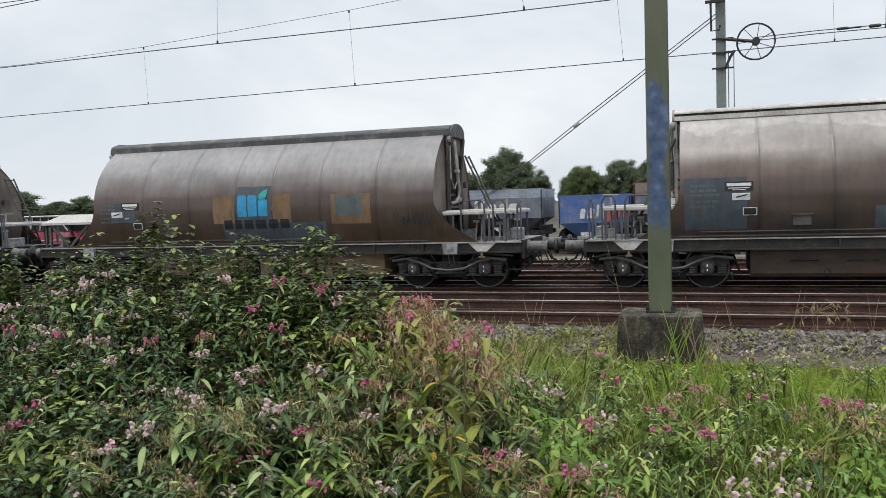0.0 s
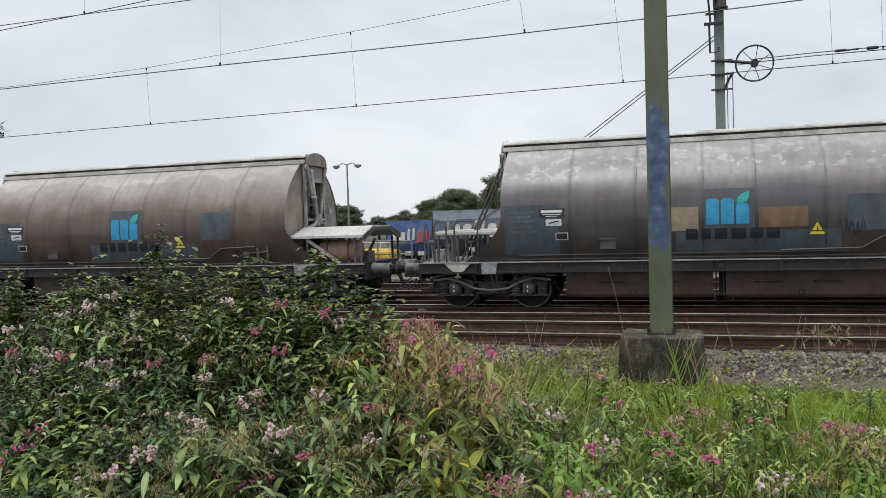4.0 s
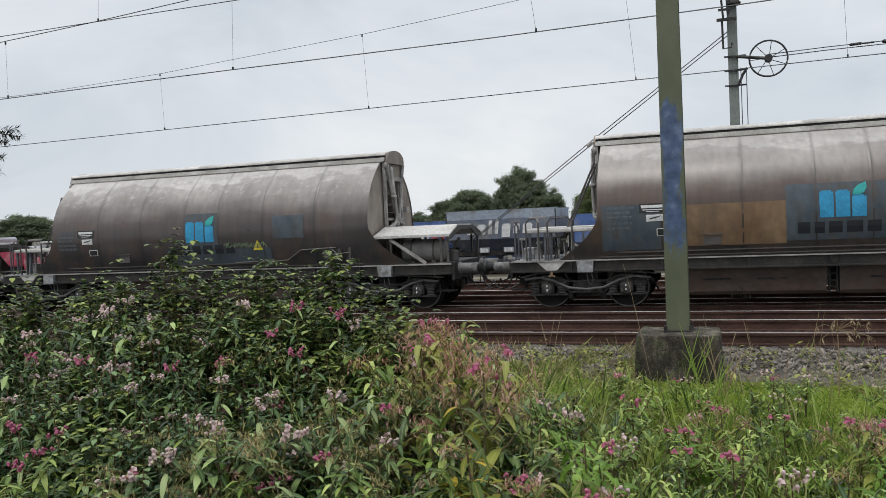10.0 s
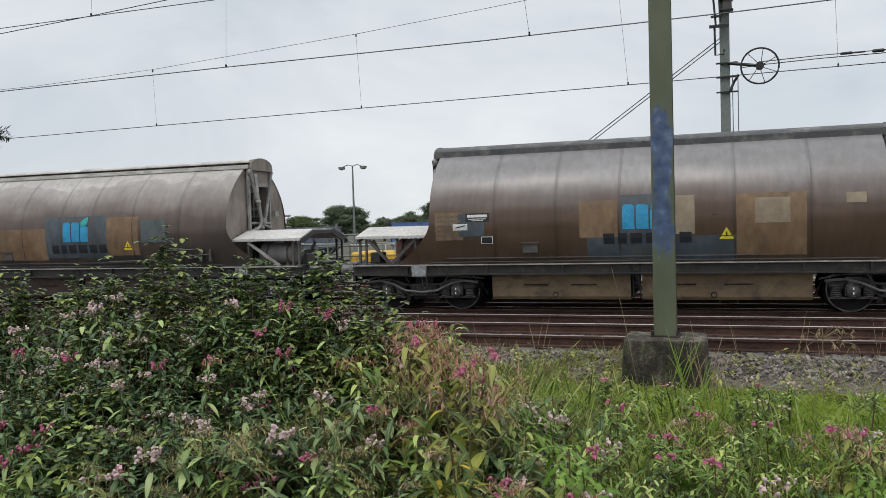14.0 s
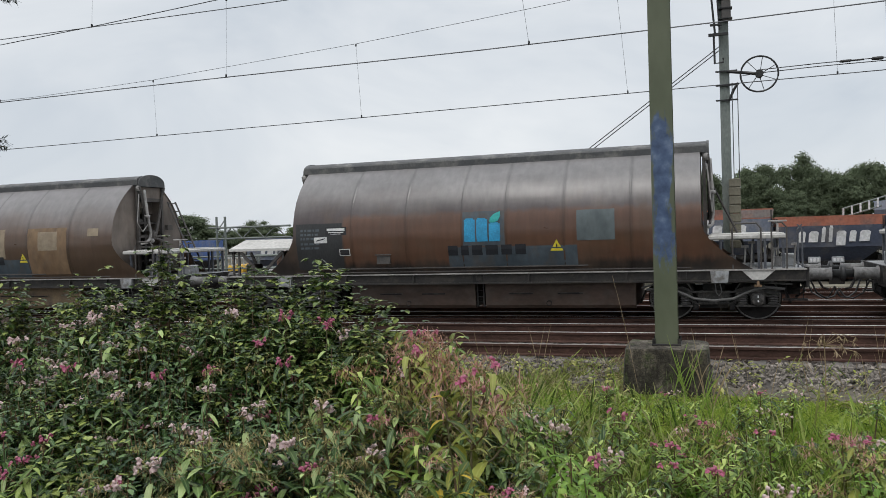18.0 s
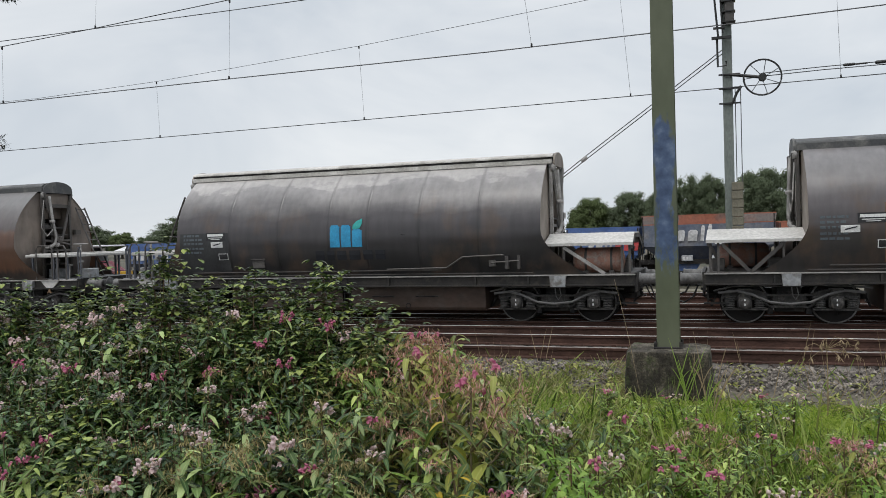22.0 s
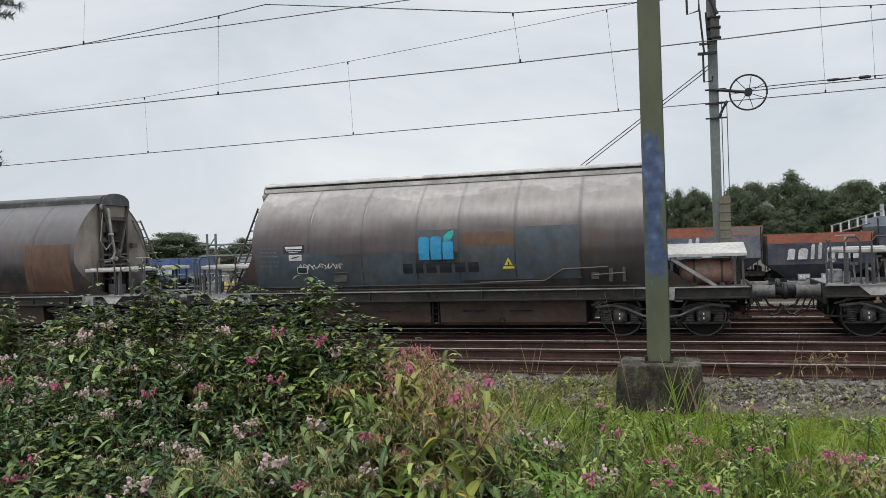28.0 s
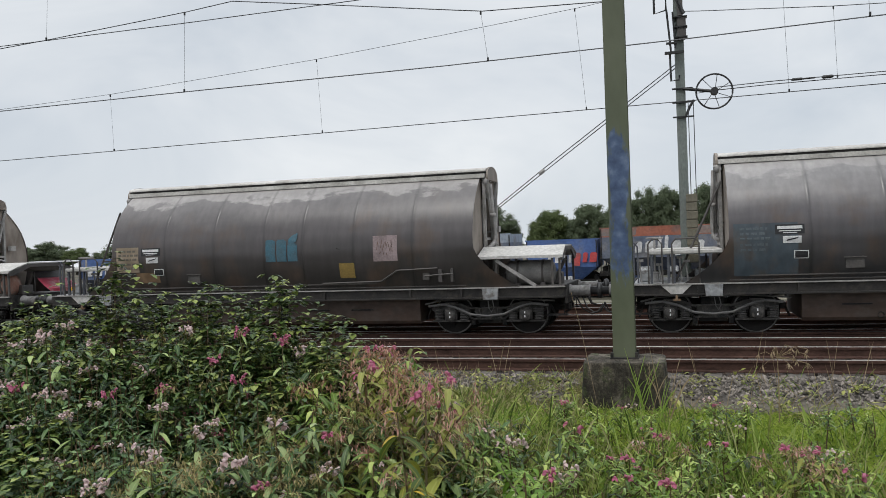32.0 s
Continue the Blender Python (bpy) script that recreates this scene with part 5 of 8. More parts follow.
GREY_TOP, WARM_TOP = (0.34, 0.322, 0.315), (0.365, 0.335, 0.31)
SPECS = [
    dict(label="brown weathered hopper wagon with dark roof cover", lid="dark", right="rail", tank="tank_red", end="end_brown", mid=(0.117, 0.078, 0.055), low=(0.07, 0.055, 0.047), top=GREY_TOP, dust=0.75, edge=2.6, panels=[(3.8, 6.0, 1.2, 2.4, "slate")]),
    dict(label="brown hopper wagon with ochre panels and dark lid", lid="dark", right="rail", tank="tank_red", end="end_brown", mid=(0.109, 0.082, 0.066), low=(0.078, 0.051, 0.031), top=(0.31, 0.3, 0.3), dust=0.85, edge=2.6,
         panels=[(0.75, 1.5, 1.7, 2.2, "slate"), (3.8, 4.4, 1.62, 2.3, "ochre"), (4.46, 5.42, 1.62, 2.5, "slate"), (5.42, 5.95, 1.62, 2.3, "ochre"), (4.05, 6.85, 1.16, 1.62, "slate"), (7.0, 8.0, 1.55, 2.25, "ochre"), (7.12, 7.8, 1.75, 2.22, "slate_light")],
         scrawls=[(8.55, 1.45, 0.9, 0.35, 3, "scribble", 0.03)], triangle=False, skirt="ochre_skirt"),
    dict(label="dusty hopper wagon with tan flank and slate square", lid="pale", right="tank", tank="tank_red", mid=(0.133, 0.098, 0.074), low=(0.058, 0.047, 0.043), top=WARM_TOP, dust=0.85, edge=2.75,
         panels=[(0.3, 1.5, 1.25, 2.3, "slate"), (4.46, 5.42, 1.66, 2.52, "slate"), (3.8, 7.0, 1.2, 1.66, "slate"), (7.15, 8.0, 1.72, 2.4, "slate")], triangle=True),
    dict(label="grey hopper wagon with peeling pale crown", lid="pale", right="tank", tank="tank_grey", mid=(0.101, 0.098, 0.094), low=(0.055, 0.051, 0.048), top=GREY_TOP, dust=0.85, edge=2.755, peel=0.4, crown=0.25,
         panels=[(0.3, 1.5, 1.22, 2.3, "slate"), (4.46, 5.42, 1.66, 2.5, "slate"), (3.9, 7.0, 1.2, 1.64, "slate"), (7.1, 7.9, 1.6, 2.3, "slate"), (3.75, 4.35, 1.66, 2.15, "sand"), (5.5, 6.4, 1.7, 2.1, "ochre")],
         scrawls=[(6.95, 1.5, 0.45, 0.35, 8, "scribble", 0.022)], triangle=True),
    dict(label="dusty grey hopper wagon with brown runs down the flank", lid="pale", right="tank", tank="tank_grey", mid=(0.098, 0.082, 0.07), low=(0.043, 0.043, 0.045), top=WARM_TOP, dust=0.85, edge=2.7, peel=0.25, crown=0.7,
         panels=[(4.46, 5.42, 1.62, 2.5, "slate"), (3.9, 6.9, 1.2, 1.6, "slate"), (7.0, 7.85, 1.8, 2.35, "slate")],
         scrawls=[(5.6, 1.6, 1.25, 0.14, 11, "scribble_green", 0.02)], triangle=True),
    dict(label="hopper wagon with tan panels beside the emblem", lid="pale", right="tank", tank="tank_grey", mid=(0.109, 0.082, 0.062), low=(0.058, 0.051, 0.047), top=WARM_TOP, dust=0.8, edge=2.755,
         panels=[(0.3, 1.5, 1.25, 2.2, "slate"), (1.6, 3.9, 1.3, 2.15, "ochre"), (3.9, 5.9, 1.35, 2.45, "slate"), (5.9, 6.9, 1.4, 2.4, "ochre"), (7.0, 7.75, 1.72, 2.3, "slate_light")], triangle=True),
    dict(label="brown hopper wagon with sandy patches and dark lid", lid="dark", right="rail", tank="tank_red", end="end_brown", mid=(0.112, 0.07, 0.041), low=(0.1, 0.062, 0.037), top=(0.2, 0.19, 0.19), dust=0.9, edge=2.5,
         panels=[(0.9, 1.5, 1.7, 2.2, "slate"), (3.6, 4.4, 1.62, 2.4, "ochre"), (4.46, 5.42, 1.66, 2.5, "slate"), (5.45, 5.95, 1.66, 2.45, "sand"), (3.75, 6.75, 1.12, 1.62, "slate"), (6.75, 8.05, 1.2, 2.45, "ochre"), (7.1, 7.75, 1.85, 2.35, "sand"), (8.75, 9.1, 2.2, 2.4, "sand")],
         triangle=True, skirt="ochre_skirt", pale_data=True, data_board="ochre"),
    dict(label="rust-orange hopper wagon with a grey crown and dark lid", lid="dark", right="rail", tank="tank_red", end="end_brown", mid=(0.075, 0.06, 0.053), low=(0.04, 0.032, 0.028), top=(0.2, 0.192, 0.19), dust=0.8, edge=2.7, band=((0.115, 0.056, 0.033), 1.5),
         panels=[(0.3, 1.5, 1.2, 2.3, "slate_dark"), (4.46, 5.42, 1.68, 2.45, "slate"), (4.1, 7.0, 1.2, 1.66, "slate"), (7.0, 7.8, 1.75, 2.4, "slate_light")], triangle=True),
    dict(label="plain grey dusty hopper wagon with a pale crown", lid="pale", right="tank", tank="tank_red", mid=(0.068, 0.065, 0.063), low=(0.026, 0.026, 0.027), top=GREY_TOP, dust=0.8, edge=2.85,
         panels=[(0.3, 1.73, 1.2, 2.2, "slate_dark")]),
    dict(label="grey and rust hopper wagon with black scrawls", lid="dark", right="rail", tank="tank_red", triangle=True, mid=(0.094, 0.087, 0.082), low=(0.051, 0.048, 0.047), top=(0.215, 0.208, 0.208), dust=0.6, edge=2.755,
         panels=[(1.55, 4.1, 1.25, 2.4, "rust_paint"), (7.9, 9.4, 1.2, 2.45, "rust_paint")], scrawls=[(5.95, 1.5, 0.5, 0.14, 21, "scribble", 0.022), (6.75, 1.42, 1.05, 0.42, 22, "scribble", 0.045), (6.8, 1.45, 0.95, 0.34, 23, "scribble", 0.035)]),
    dict(label="dusty hopper wagon with slate panels and white scrawl", lid="pale", right="tank", tank="tank_red", mid=(0.1, 0.083, 0.076), low=(0.047, 0.047, 0.048), top=WARM_TOP, dust=0.8, edge=2.7,
         panels=[(0.3, 2.2, 1.2, 2.0, "slate"), (2.2, 5.5, 1.2, 1.95, "slate"), (4.46, 5.42, 1.66, 2.45, "slate"), (6.72, 8.13, 1.3, 2.45, "slate"), (5.5, 6.72, 1.3, 2.05, "slate"), (5.5, 6.7, 2.06, 2.36, "rust_paint")],
         scrawls=[(1.5, 1.62, 1.1, 0.14, 31, "scribble_white", 0.022)], triangle=True),
    dict(label="soot-dark hopper wagon with faded emblem and poster", lid="pale", right="tank", tank="tank_grey", mid=(0.082, 0.076, 0.07), low=(0.047, 0.043, 0.039), top=(0.2, 0.185, 0.18), dust=0.7, edge=2.95, peel=0.0, crown=0.42, dull=True, blank=True, pale_data=True, data_board="sand",
         panels=[(6.35, 6.72, 1.36, 1.7, "orange_sign"), (7.2, 7.78, 1.72, 2.3, "poster"), (0.9, 1.55, 1.35, 1.6, "ochre")], scrawls=[(7.3, 1.85, 0.38, 0.36, 41, "rust_paint", 0.012)]),
    dict(label="grey hopper wagon with a dark data panel", lid="pale", right="tank", tank="tank_grey", mid=(0.094, 0.09, 0.086), low=(0.047, 0.047, 0.048), top=(0.25, 0.238, 0.234), crown=0.3, dust=0.8, edge=2.755,
         panels=[(0.3, 1.5, 1.2, 2.25, "slate")], triangle=True),
]
TRAIN = []
for k, spec in enumerate(SPECS):
    spec["seed"] = k
    r, g, b = spec["mid"]
    # low tone deepened to paint in the shade where the flank turns under
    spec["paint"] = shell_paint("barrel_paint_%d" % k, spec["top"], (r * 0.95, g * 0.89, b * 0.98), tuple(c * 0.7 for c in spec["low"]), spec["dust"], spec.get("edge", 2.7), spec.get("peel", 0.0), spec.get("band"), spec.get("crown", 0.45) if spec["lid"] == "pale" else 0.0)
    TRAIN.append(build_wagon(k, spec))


# ---- masts and overhead line ----
def near_mast():
    m, n, l, b = tree_of("mast_paint_with_blue_spray")
    base = ramp_of(n, l, noise_of(n, l, 2.0, 5, (1, 1, 0.4)), [(0.35, (0.078, 0.09, 0.052)), (0.65, (0.115, 0.127, 0.078))])
    co = n.new("ShaderNodeTexCoord")
    sp = n.new("ShaderNodeSeparateXYZ")
    l.new(co.outputs["Object"], sp.inputs[0])
    blot = noise_of(n, l, 4.2, 6, (1.6, 1, 0.5), 0.65)
    edge = range_of(n, l, sum_of(n, l, sp.outputs["X"], 0.0, "ABSOLUTE"), 0.06, 0.15, 0.09, -0.1)
    blot = sum_of(n, l, blot, edge)
    low = sum_of(n, l, range_of(n, l, sp.outputs["Z"], 0.7, 1.3, -0.4, 0.0), range_of(n, l, sp.outputs["Z"], 3.1, 3.5, 0.0, -0.35))
    blot = sum_of(n, l, blot, low)
    mask = range_of(n, l, blot, 0.44, 0.54, 0.0, 0.9)
    tint = ramp_of(n, l, noise_of(n, l, 6.0, 5), [(0.35, (0.03, 0.055, 0.13)), (0.55, (0.065, 0.105, 0.21)), (0.75, (0.17, 0.22, 0.32))])
    l.new(mix_of(n, l, mask, base, tint), b.inputs["Base Color"])
    b.inputs["Roughness"].default_value = 0.6
    bump_of(n, l, b, noise_of(n, l, 30, 3), 0.1)
    mast = empty("catenary_mast", pose(-0.63, 11.9, 0.3), "green steel mast with blue spray paint on a concrete block", "mast")
    bm = bmesh.new()
    h = [(-0.155, -0.155), (0.155, -0.155), (0.155, -0.135), (0.012, -0.128), (0.012, 0.128), (0.155, 0.135), (0.155, 0.155), (-0.155, 0.155), (-0.155, 0.135), (-0.012, 0.128), (-0.012, -0.128), (-0.155, -0.135)]
    a = [bm.verts.new((x, y, 0.02)) for x, y in h]
    c = [bm.verts.new((x * 0.93, y * 0.93, 8.6)) for x, y in h]
    for i in range(len(h)):
        bm.faces.new((a[i], a[(i + 1) % len(h)], c[(i + 1) % len(h)], c[i]))
    bm.faces.new(c)
    part("mast_beam", bm, m, mast)
    bm = bmesh.new()
    levels = [(-0.75, 0.6, 0.5), (-0.45, 0.59, 0.49), (-0.2, 0.575, 0.485), (-0.005, 0.56, 0.475), (0.014, 0.552, 0.468), (0.022, 0.5, 0.42), (0.026, 0.2, 0.2)]
    rings = []
    for z, hx, hy in levels:
        ring = []
        for q in range(32):
            a = 6.2832 * q / 32
            cx, cy = math.cos(a), math.sin(a)
            s = (abs(cx) ** 13 + abs(cy) ** 13) ** (-1 / 13)
            ring.append(bm.verts.new((hx * cx * s + 0.015 * noise.noise((q, z * 3, 1)), hy * cy * s, z + 0.02 * noise.noise((q * 0.7, z, 2)))))
        rings.append(ring)
    for r0, r1 in zip(rings, rings[1:]):
        for q in range(32):
            bm.faces.new((r0[q], r0[(q + 1) % 32], r1[(q + 1) % 32], r1[q]))
    bm.faces.new(rings[-1])
    foot = bmesh.new()
    bevel_box(foot, -0.2, 0.2, -0.2, 0.2, 0.022, 0.05, 0.01)
    for px in (-0.17, 0.17):
        for py in (-0.17, 0.17):
            lathe(foot, [(0, 0.025), (0.07, 0.025)], (px, py, 0.05), (0, 0, 1), 6)
    part("base_plate", foot, M["dark_steel"], mast, "dark bolted base plate")
    cm, n, l, b = tree_of("stained_mossy_concrete")
    big = noise_of(n, l, 3.0, 8, (1, 1, 0.6), 0.68)
    streak = noise_of(n, l, 7.0, 6, (1.4, 1.4, 0.18), 0.6)
    grit = noise_of(n, l, 34.0, 5, (1, 1, 1), 0.7)
    col = ramp_of(n, l, big, [(0.36, (0.025, 0.021, 0.015)), (0.5, (0.08, 0.067, 0.05)), (0.62, (0.2, 0.175, 0.14))])
    col = mix_of(n, l, range_of(n, l, streak, 0.5, 0.62, 0.0, 0.75), col, (0.028, 0.026, 0.018))
    col = mix_of(n, l, range_of(n, l, noise_of(n, l, 5.0, 7, (1, 1, 0.8), 0.7), 0.54, 0.62, 0.0, 0.7), col, (0.06, 0.075, 0.025))
    pits = range_of(n, l, grit, 0.4, 0.6, 0.55, 1.35)
    dark = n.new("ShaderNodeVectorMath")
    dark.operation = "SCALE"
    l.new(col, dark.inputs[0])
    l.new(pits, dark.inputs["Scale"])
    col = dark.outputs[0]
    l.new(col, b.inputs["Base Color"])
    b.inputs["Roughness"].default_value = 0.95
    bump_of(n, l, b, sum_of(n, l, grit, big), 1.0, 0.03)
    part("concrete_base", bm, cm, mast, "weathered mossy concrete block")


near_mast()


def far_mast():
    x, y = 0.36, 20.5
    mast = empty("tensioning_mast", pose(x, y, -0.2), "grey steel mast with tensioning wheel and stone weights", "mast")
    bm = bmesh.new()
    h = [(-0.11, -0.11), (0.11, -0.11), (0.11, -0.095), (0.008, -0.09), (0.008, 0.09), (0.11, 0.095), (0.11, 0.11), (-0.11, 0.11), (-0.11, 0.095), (-0.008, 0.09), (-0.008, -0.09), (-0.11, -0.095)]
    extr = [bm.verts.new((px, py, 0)) for px, py in h]
    top = [bm.verts.new((px - 0.0, py, 9.6)) for px, py in h]
    for i in range(len(h)):
        bm.faces.new((extr[i], extr[(i + 1) % len(h)], top[(i + 1) % len(h)], top[i]))
    bm.faces.new(top)
    part("mast_beam", bm, M["mast_far"], mast)
    bm = bmesh.new()
    bevel_box(bm, -0.22, 0.22, -0.25, 0.25, -0.3, 0.3, 0.04)
    part("concrete_foot", bm, M["concrete"], mast)
    wheel = part("tension_wheel", wheel_rim(), M["black_iron"], mast, "black spoked tensioning wheel")
    wheel.location = (0.76, -0.25, 5.65)
    bm = bmesh.new()
    for i in range(7):
        a = i * 6.2832 / 7 + 0.3
        tube(bm, [(0.06 * math.cos(a), 0, 0.06 * math.sin(a)), (0.4 * math.cos(a + 0.18), 0, 0.4 * math.sin(a + 0.18))], 0.008, 4)
    lathe(bm, [(0, 0.09), (0.16, 0.09)], (0, -0.08, 0), (0, 1, 0), 12)
    part("spokes", bm, M["black_iron"], wheel)
    bm = bmesh.new()
    tube(bm, [(0.05, -0.2, 5.78), (0.4, -0.2, 5.72), (0.76, -0.25, 5.65)], 0.04, 6)
    tube(bm, [(0.1, -0.15, 5.12), (0.2, -0.15, 5.35), (0.3, -0.15, 5.5)], 0.035, 6)
    for z in (5.1, 5.45, 5.78):
        box(bm, -0.2, 0.28, -0.16, -0.12, z, z + 0.035)
    part("wheel_bracket", bm, M["black_iron"], mast)
    # bracket of the upper anchor: clamp block, hoop, lever and hanging strap (heights over the foot, 0.2 below rail level)
    bm = bmesh.new()
    bevel_box(bm, -0.04, 0.17, -0.26, -0.11, 6.96, 7.5, 0.02)
    bevel_box(bm, -0.02, 0.1, -0.28, -0.11, 7.5, 8.7, 0.02)
    part("anchor_block", bm, M["frame"], mast)
    for z in (7.0, 7.24, 7.48):
        bm = bmesh.new()
        box(bm, -0.12, 0.2, -0.29, -0.08, z, z + 0.025)
        part("clamp_plate", bm, M["black_iron"], mast)
    bm = bmesh.new()
    tube(bm, [(-0.56, -0.25, 8.6), (-0.55, -0.25, 7.62), (-0.28, -0.25, 7.68), (-0.27, -0.25, 8.2)], 0.028, 5)
    part("anchor_hoop", bm, M["black_iron"], mast)
    bm = bmesh.new()
    tube(bm, [(-0.27, -0.25, 7.7), (-0.19, -0.25, 6.66)], 0.025, 5)
    tube(bm, [(-0.13, -0.25, 7.62), (-0.09, -0.25, 6.75)], 0.022, 5)
    box(bm, -0.34, 0.1, -0.29, -0.21, 6.62, 6.68)
    box(bm, -0.3, -0.04, -0.29, -0.21, 6.86, 6.9)
    part("anchor_lever", bm, M["black_iron"], mast)
    bm = bmesh.new()
    tube(bm, [(-0.22, -0.22, 6.62), (-0.21, -0.22, 5.98), (-0.02, -0.22, 6.0), (-0.02, -0.22, 6.1)], 0.026, 5)
    part("anchor_strap", bm, M["black_iron"], mast)
    bm = bmesh.new()
    tube(bm, [(0.05, -0.22, 8.4), (-0.02, -0.26, 7.9), (0.12, -0.3, 7.55)], 0.05, 6)
    part("anchor_insulator", bm, M["black_iron"], mast)
    for px in (0.16, 0.28):
        bm = bmesh.new()
        tube(bm, [(px, -0.22, 2.9), (px, -0.22, 5.5)], 0.01, 5)
        part("weight_cable", bm, M["wire"], mast)
    bm = bmesh.new()
    bevel_box(bm, -0.13, 0.13, -0.12, 0.12, 0, 0.2, 0.02)
    me = mesh_of("weight", bm, M["weight"])
    for i in range(8):
        wgt = part("counterweight", me, None, mast)
        wgt.location = (0.16 + 0.008 * (i % 2), -0.22, 1.62 + i * 0.205)


def wheel_rim():
    bm = bmesh.new()
    n = 36
    pts = [(0.41 * math.cos(6.2832 * i / n), 0, 0.41 * math.sin(6.2832 * i / n)) for i in range(n + 1)]
    tube(bm, pts, 0.022, 5, False)
    return bm


far_mast()


def overhead():
    def wire(name, pts, r, label):
        bm = bmesh.new()
        tube(bm, pts, r, 5)
        return tagged(part(name, bm, M["wire"]), label, "overhead wire", kind="structure")

    def z_at(pts, x):
        for a, b in zip(pts, pts[1:]):
            if a[0] <= x <= b[0]:
                return a[2] + (b[2] - a[2]) * (x - a[0]) / (b[0] - a[0])
        return pts[-1][2]

    near_c = [(-60, 14.8, 5.2), (-16.2, 14.8, 5.36), (-9.6, 14.8, 5.4), (-4.0, 14.8, 5.41), (0.45, 14.8, 5.47), (3.5, 14.8, 5.54), (60, 14.8, 6.2)]
    wire("contact_wire", near_c, 0.008, "twin contact wire over the nearest track")
    wire("contact_wire", [(x, y + 0.1, z + 0.03) for x, y, z in near_c], 0.007, "twin contact wire over the nearest track")
    high_c = [(-60, 14.6, 6.5), (-15.9, 14.6, 6.75), (-9.3, 14.6, 6.76), (-5.2, 14.6, 6.79), (60, 14.6, 7.4)]
    wire("contact_wire", high_c, 0.009, "twin contact wire of the overlapping span")
    wire("contact_wire", [(x, y + 0.1, z + 0.035) for x, y, z in high_c], 0.008, "twin contact wire of the overlapping span")
    wire("messenger_wire", [(-60, 14.8, 8.5), (-28, 14.8, 6.7), (-16.1, 14.8, 6.67), (-13.0, 14.8, 6.83), (-9.5, 14.8, 7.05), (-8.4, 14.8, 7.15), (-6.59, 14.8, 6.88), (-4.0, 14.8, 6.48), (-3.2, 14.8, 6.36), (-1.0, 14.8, 6.28), (3.3, 14.8, 6.2), (30, 14.8, 7.6)], 0.01, "carrier wire over the nearest track")
    far_c = [(-60, 18.75, 4.6), (-18.3, 18.75, 4.87), (-8.3, 18.75, 4.95), (-1.75, 18.75, 5.01), (4.4, 18.75, 5.07), (60, 18.75, 5.5)]
    wire("contact_wire", far_c, 0.009, "contact wire over the goods train")
    wire("contact_wire", [(x, y + 0.1, z + 0.012) for x, y, z in far_c], 0.007, "contact wire over the goods train")
    wire("messenger_wire", [(-60, 18.75, 8.0), (-30, 18.75, 6.3), (-18.6, 18.75, 6.31), (-14.5, 18.75, 6.44), (-8.4, 18.75, 6.8), (-5.1, 18.75, 7.06), (-1.9, 18.75, 7.34), (3, 18.75, 7.9), (20, 18.75, 9.5)], 0.006, "carrier wire over the goods train")
    wire("feeder_wire", [(0.4, 20.4, 7.46), (0.8, 20.4, 7.42), (3.77, 20.4, 7.2), (4.82, 20.4, 7.15), (30, 20.4, 6.4)], 0.01, "feeder wire leaving the far mast")
    for dz in (0.0, 0.07):
        wire("tension_wire", [(1.1, 20.25, 5.47 + dz), (2.4, 20.4, 5.53 + dz), (4.8, 20.5, 5.56 + dz), (40, 20.5, 5.9 + dz)], 0.011, "tension wire running to the wheel")
    for dz in (0.0, 0.09):
        wire("stay_wire", [(0.25, 20.5, 6.12 + dz), (-3.08, 20.5, 3.76 + dz), (-8.6, 20.5, -0.2)], 0.012, "diagonal stay of the far mast")
    bm = bmesh.new()
    lathe(bm, [(0, 0.02), (0.04, 0.055), (0.14, 0.055), (0.18, 0.02)], (-3.0, 20.5, 3.86), (-0.81, 0, -0.58), 8)
    tagged(part("stay_insulator", bm, M["tube"]), "grey clamp in the diagonal stay", "insulator", kind="structure")
    for x, r in ((2.95, 0.032), (3.2, 0.02), (3.6, 0.04)):
        bm = bmesh.new()
        lathe(bm, [(0, 0.02), (0.03, r), (0.22, r), (0.25, 0.02)], (x - 0.12, 20.42, 5.6), (1, 0, 0.02), 8)
        tagged(part("line_insulator", bm, M["black_iron"]), "black insulator in the tension wire", "insulator", kind="structure")
    drops = [(14.8, -9.59, 5.4, -9.52, 7.05), (14.8, -3.12, 5.43, -3.23, 6.36), (14.8, 3.31, 5.55, 3.28, 6.2), (14.8, -15.72, 5.37, -15.7, 6.68), (14.8, -21.8, 5.34, -21.7, 6.68)]
    drops += [(18.75, -14.42, 4.9, -14.48, 6.44), (18.75, -8.28, 4.95, -8.37, 6.8), (18.75, -1.73, 5.01, -1.92, 7.34), (18.75, 2.56, 5.05, 2.48, 7.83), (18.75, -20.5, 4.86, -20.6, 6.31)]
    drops += [(20.4, 3.81, 5.56, 3.77, 7.2), (14.6, -12.82, 6.76, -12.69, 8.6), (14.6, -19.0, 6.73, -18.9, 8.3)]
    for y, x0, z0, x1, z1 in drops:
        bm = bmesh.new()
        tube(bm, [(x0, y, z0), (x1, y, z1)], 0.0032, 4)
        d = part("dropper", bm, M["wire"])
        for x, z in ((x0, z0 + 0.03), (x1, z1 - 0.03)):
            clamp = bmesh.new()
            bevel_box(clamp, x - 0.016, x + 0.016, y - 0.02, y + 0.02, z - 0.035, z + 0.035, 0.008)
            part("dropper_clamp", clamp, M["black_iron"], d)
        tagged(d, "thin dropper between carrier and contact wire", "dropper", kind="structure")
    wire("messenger_wire", [(-60, 14.6, 9.6), (-18.9, 14.6, 8.3), (-12.7, 14.6, 8.6), (-8, 14.6, 9.1), (20, 14.6, 12)], 0.009, "carrier wire of the overlapping span")


overhead()

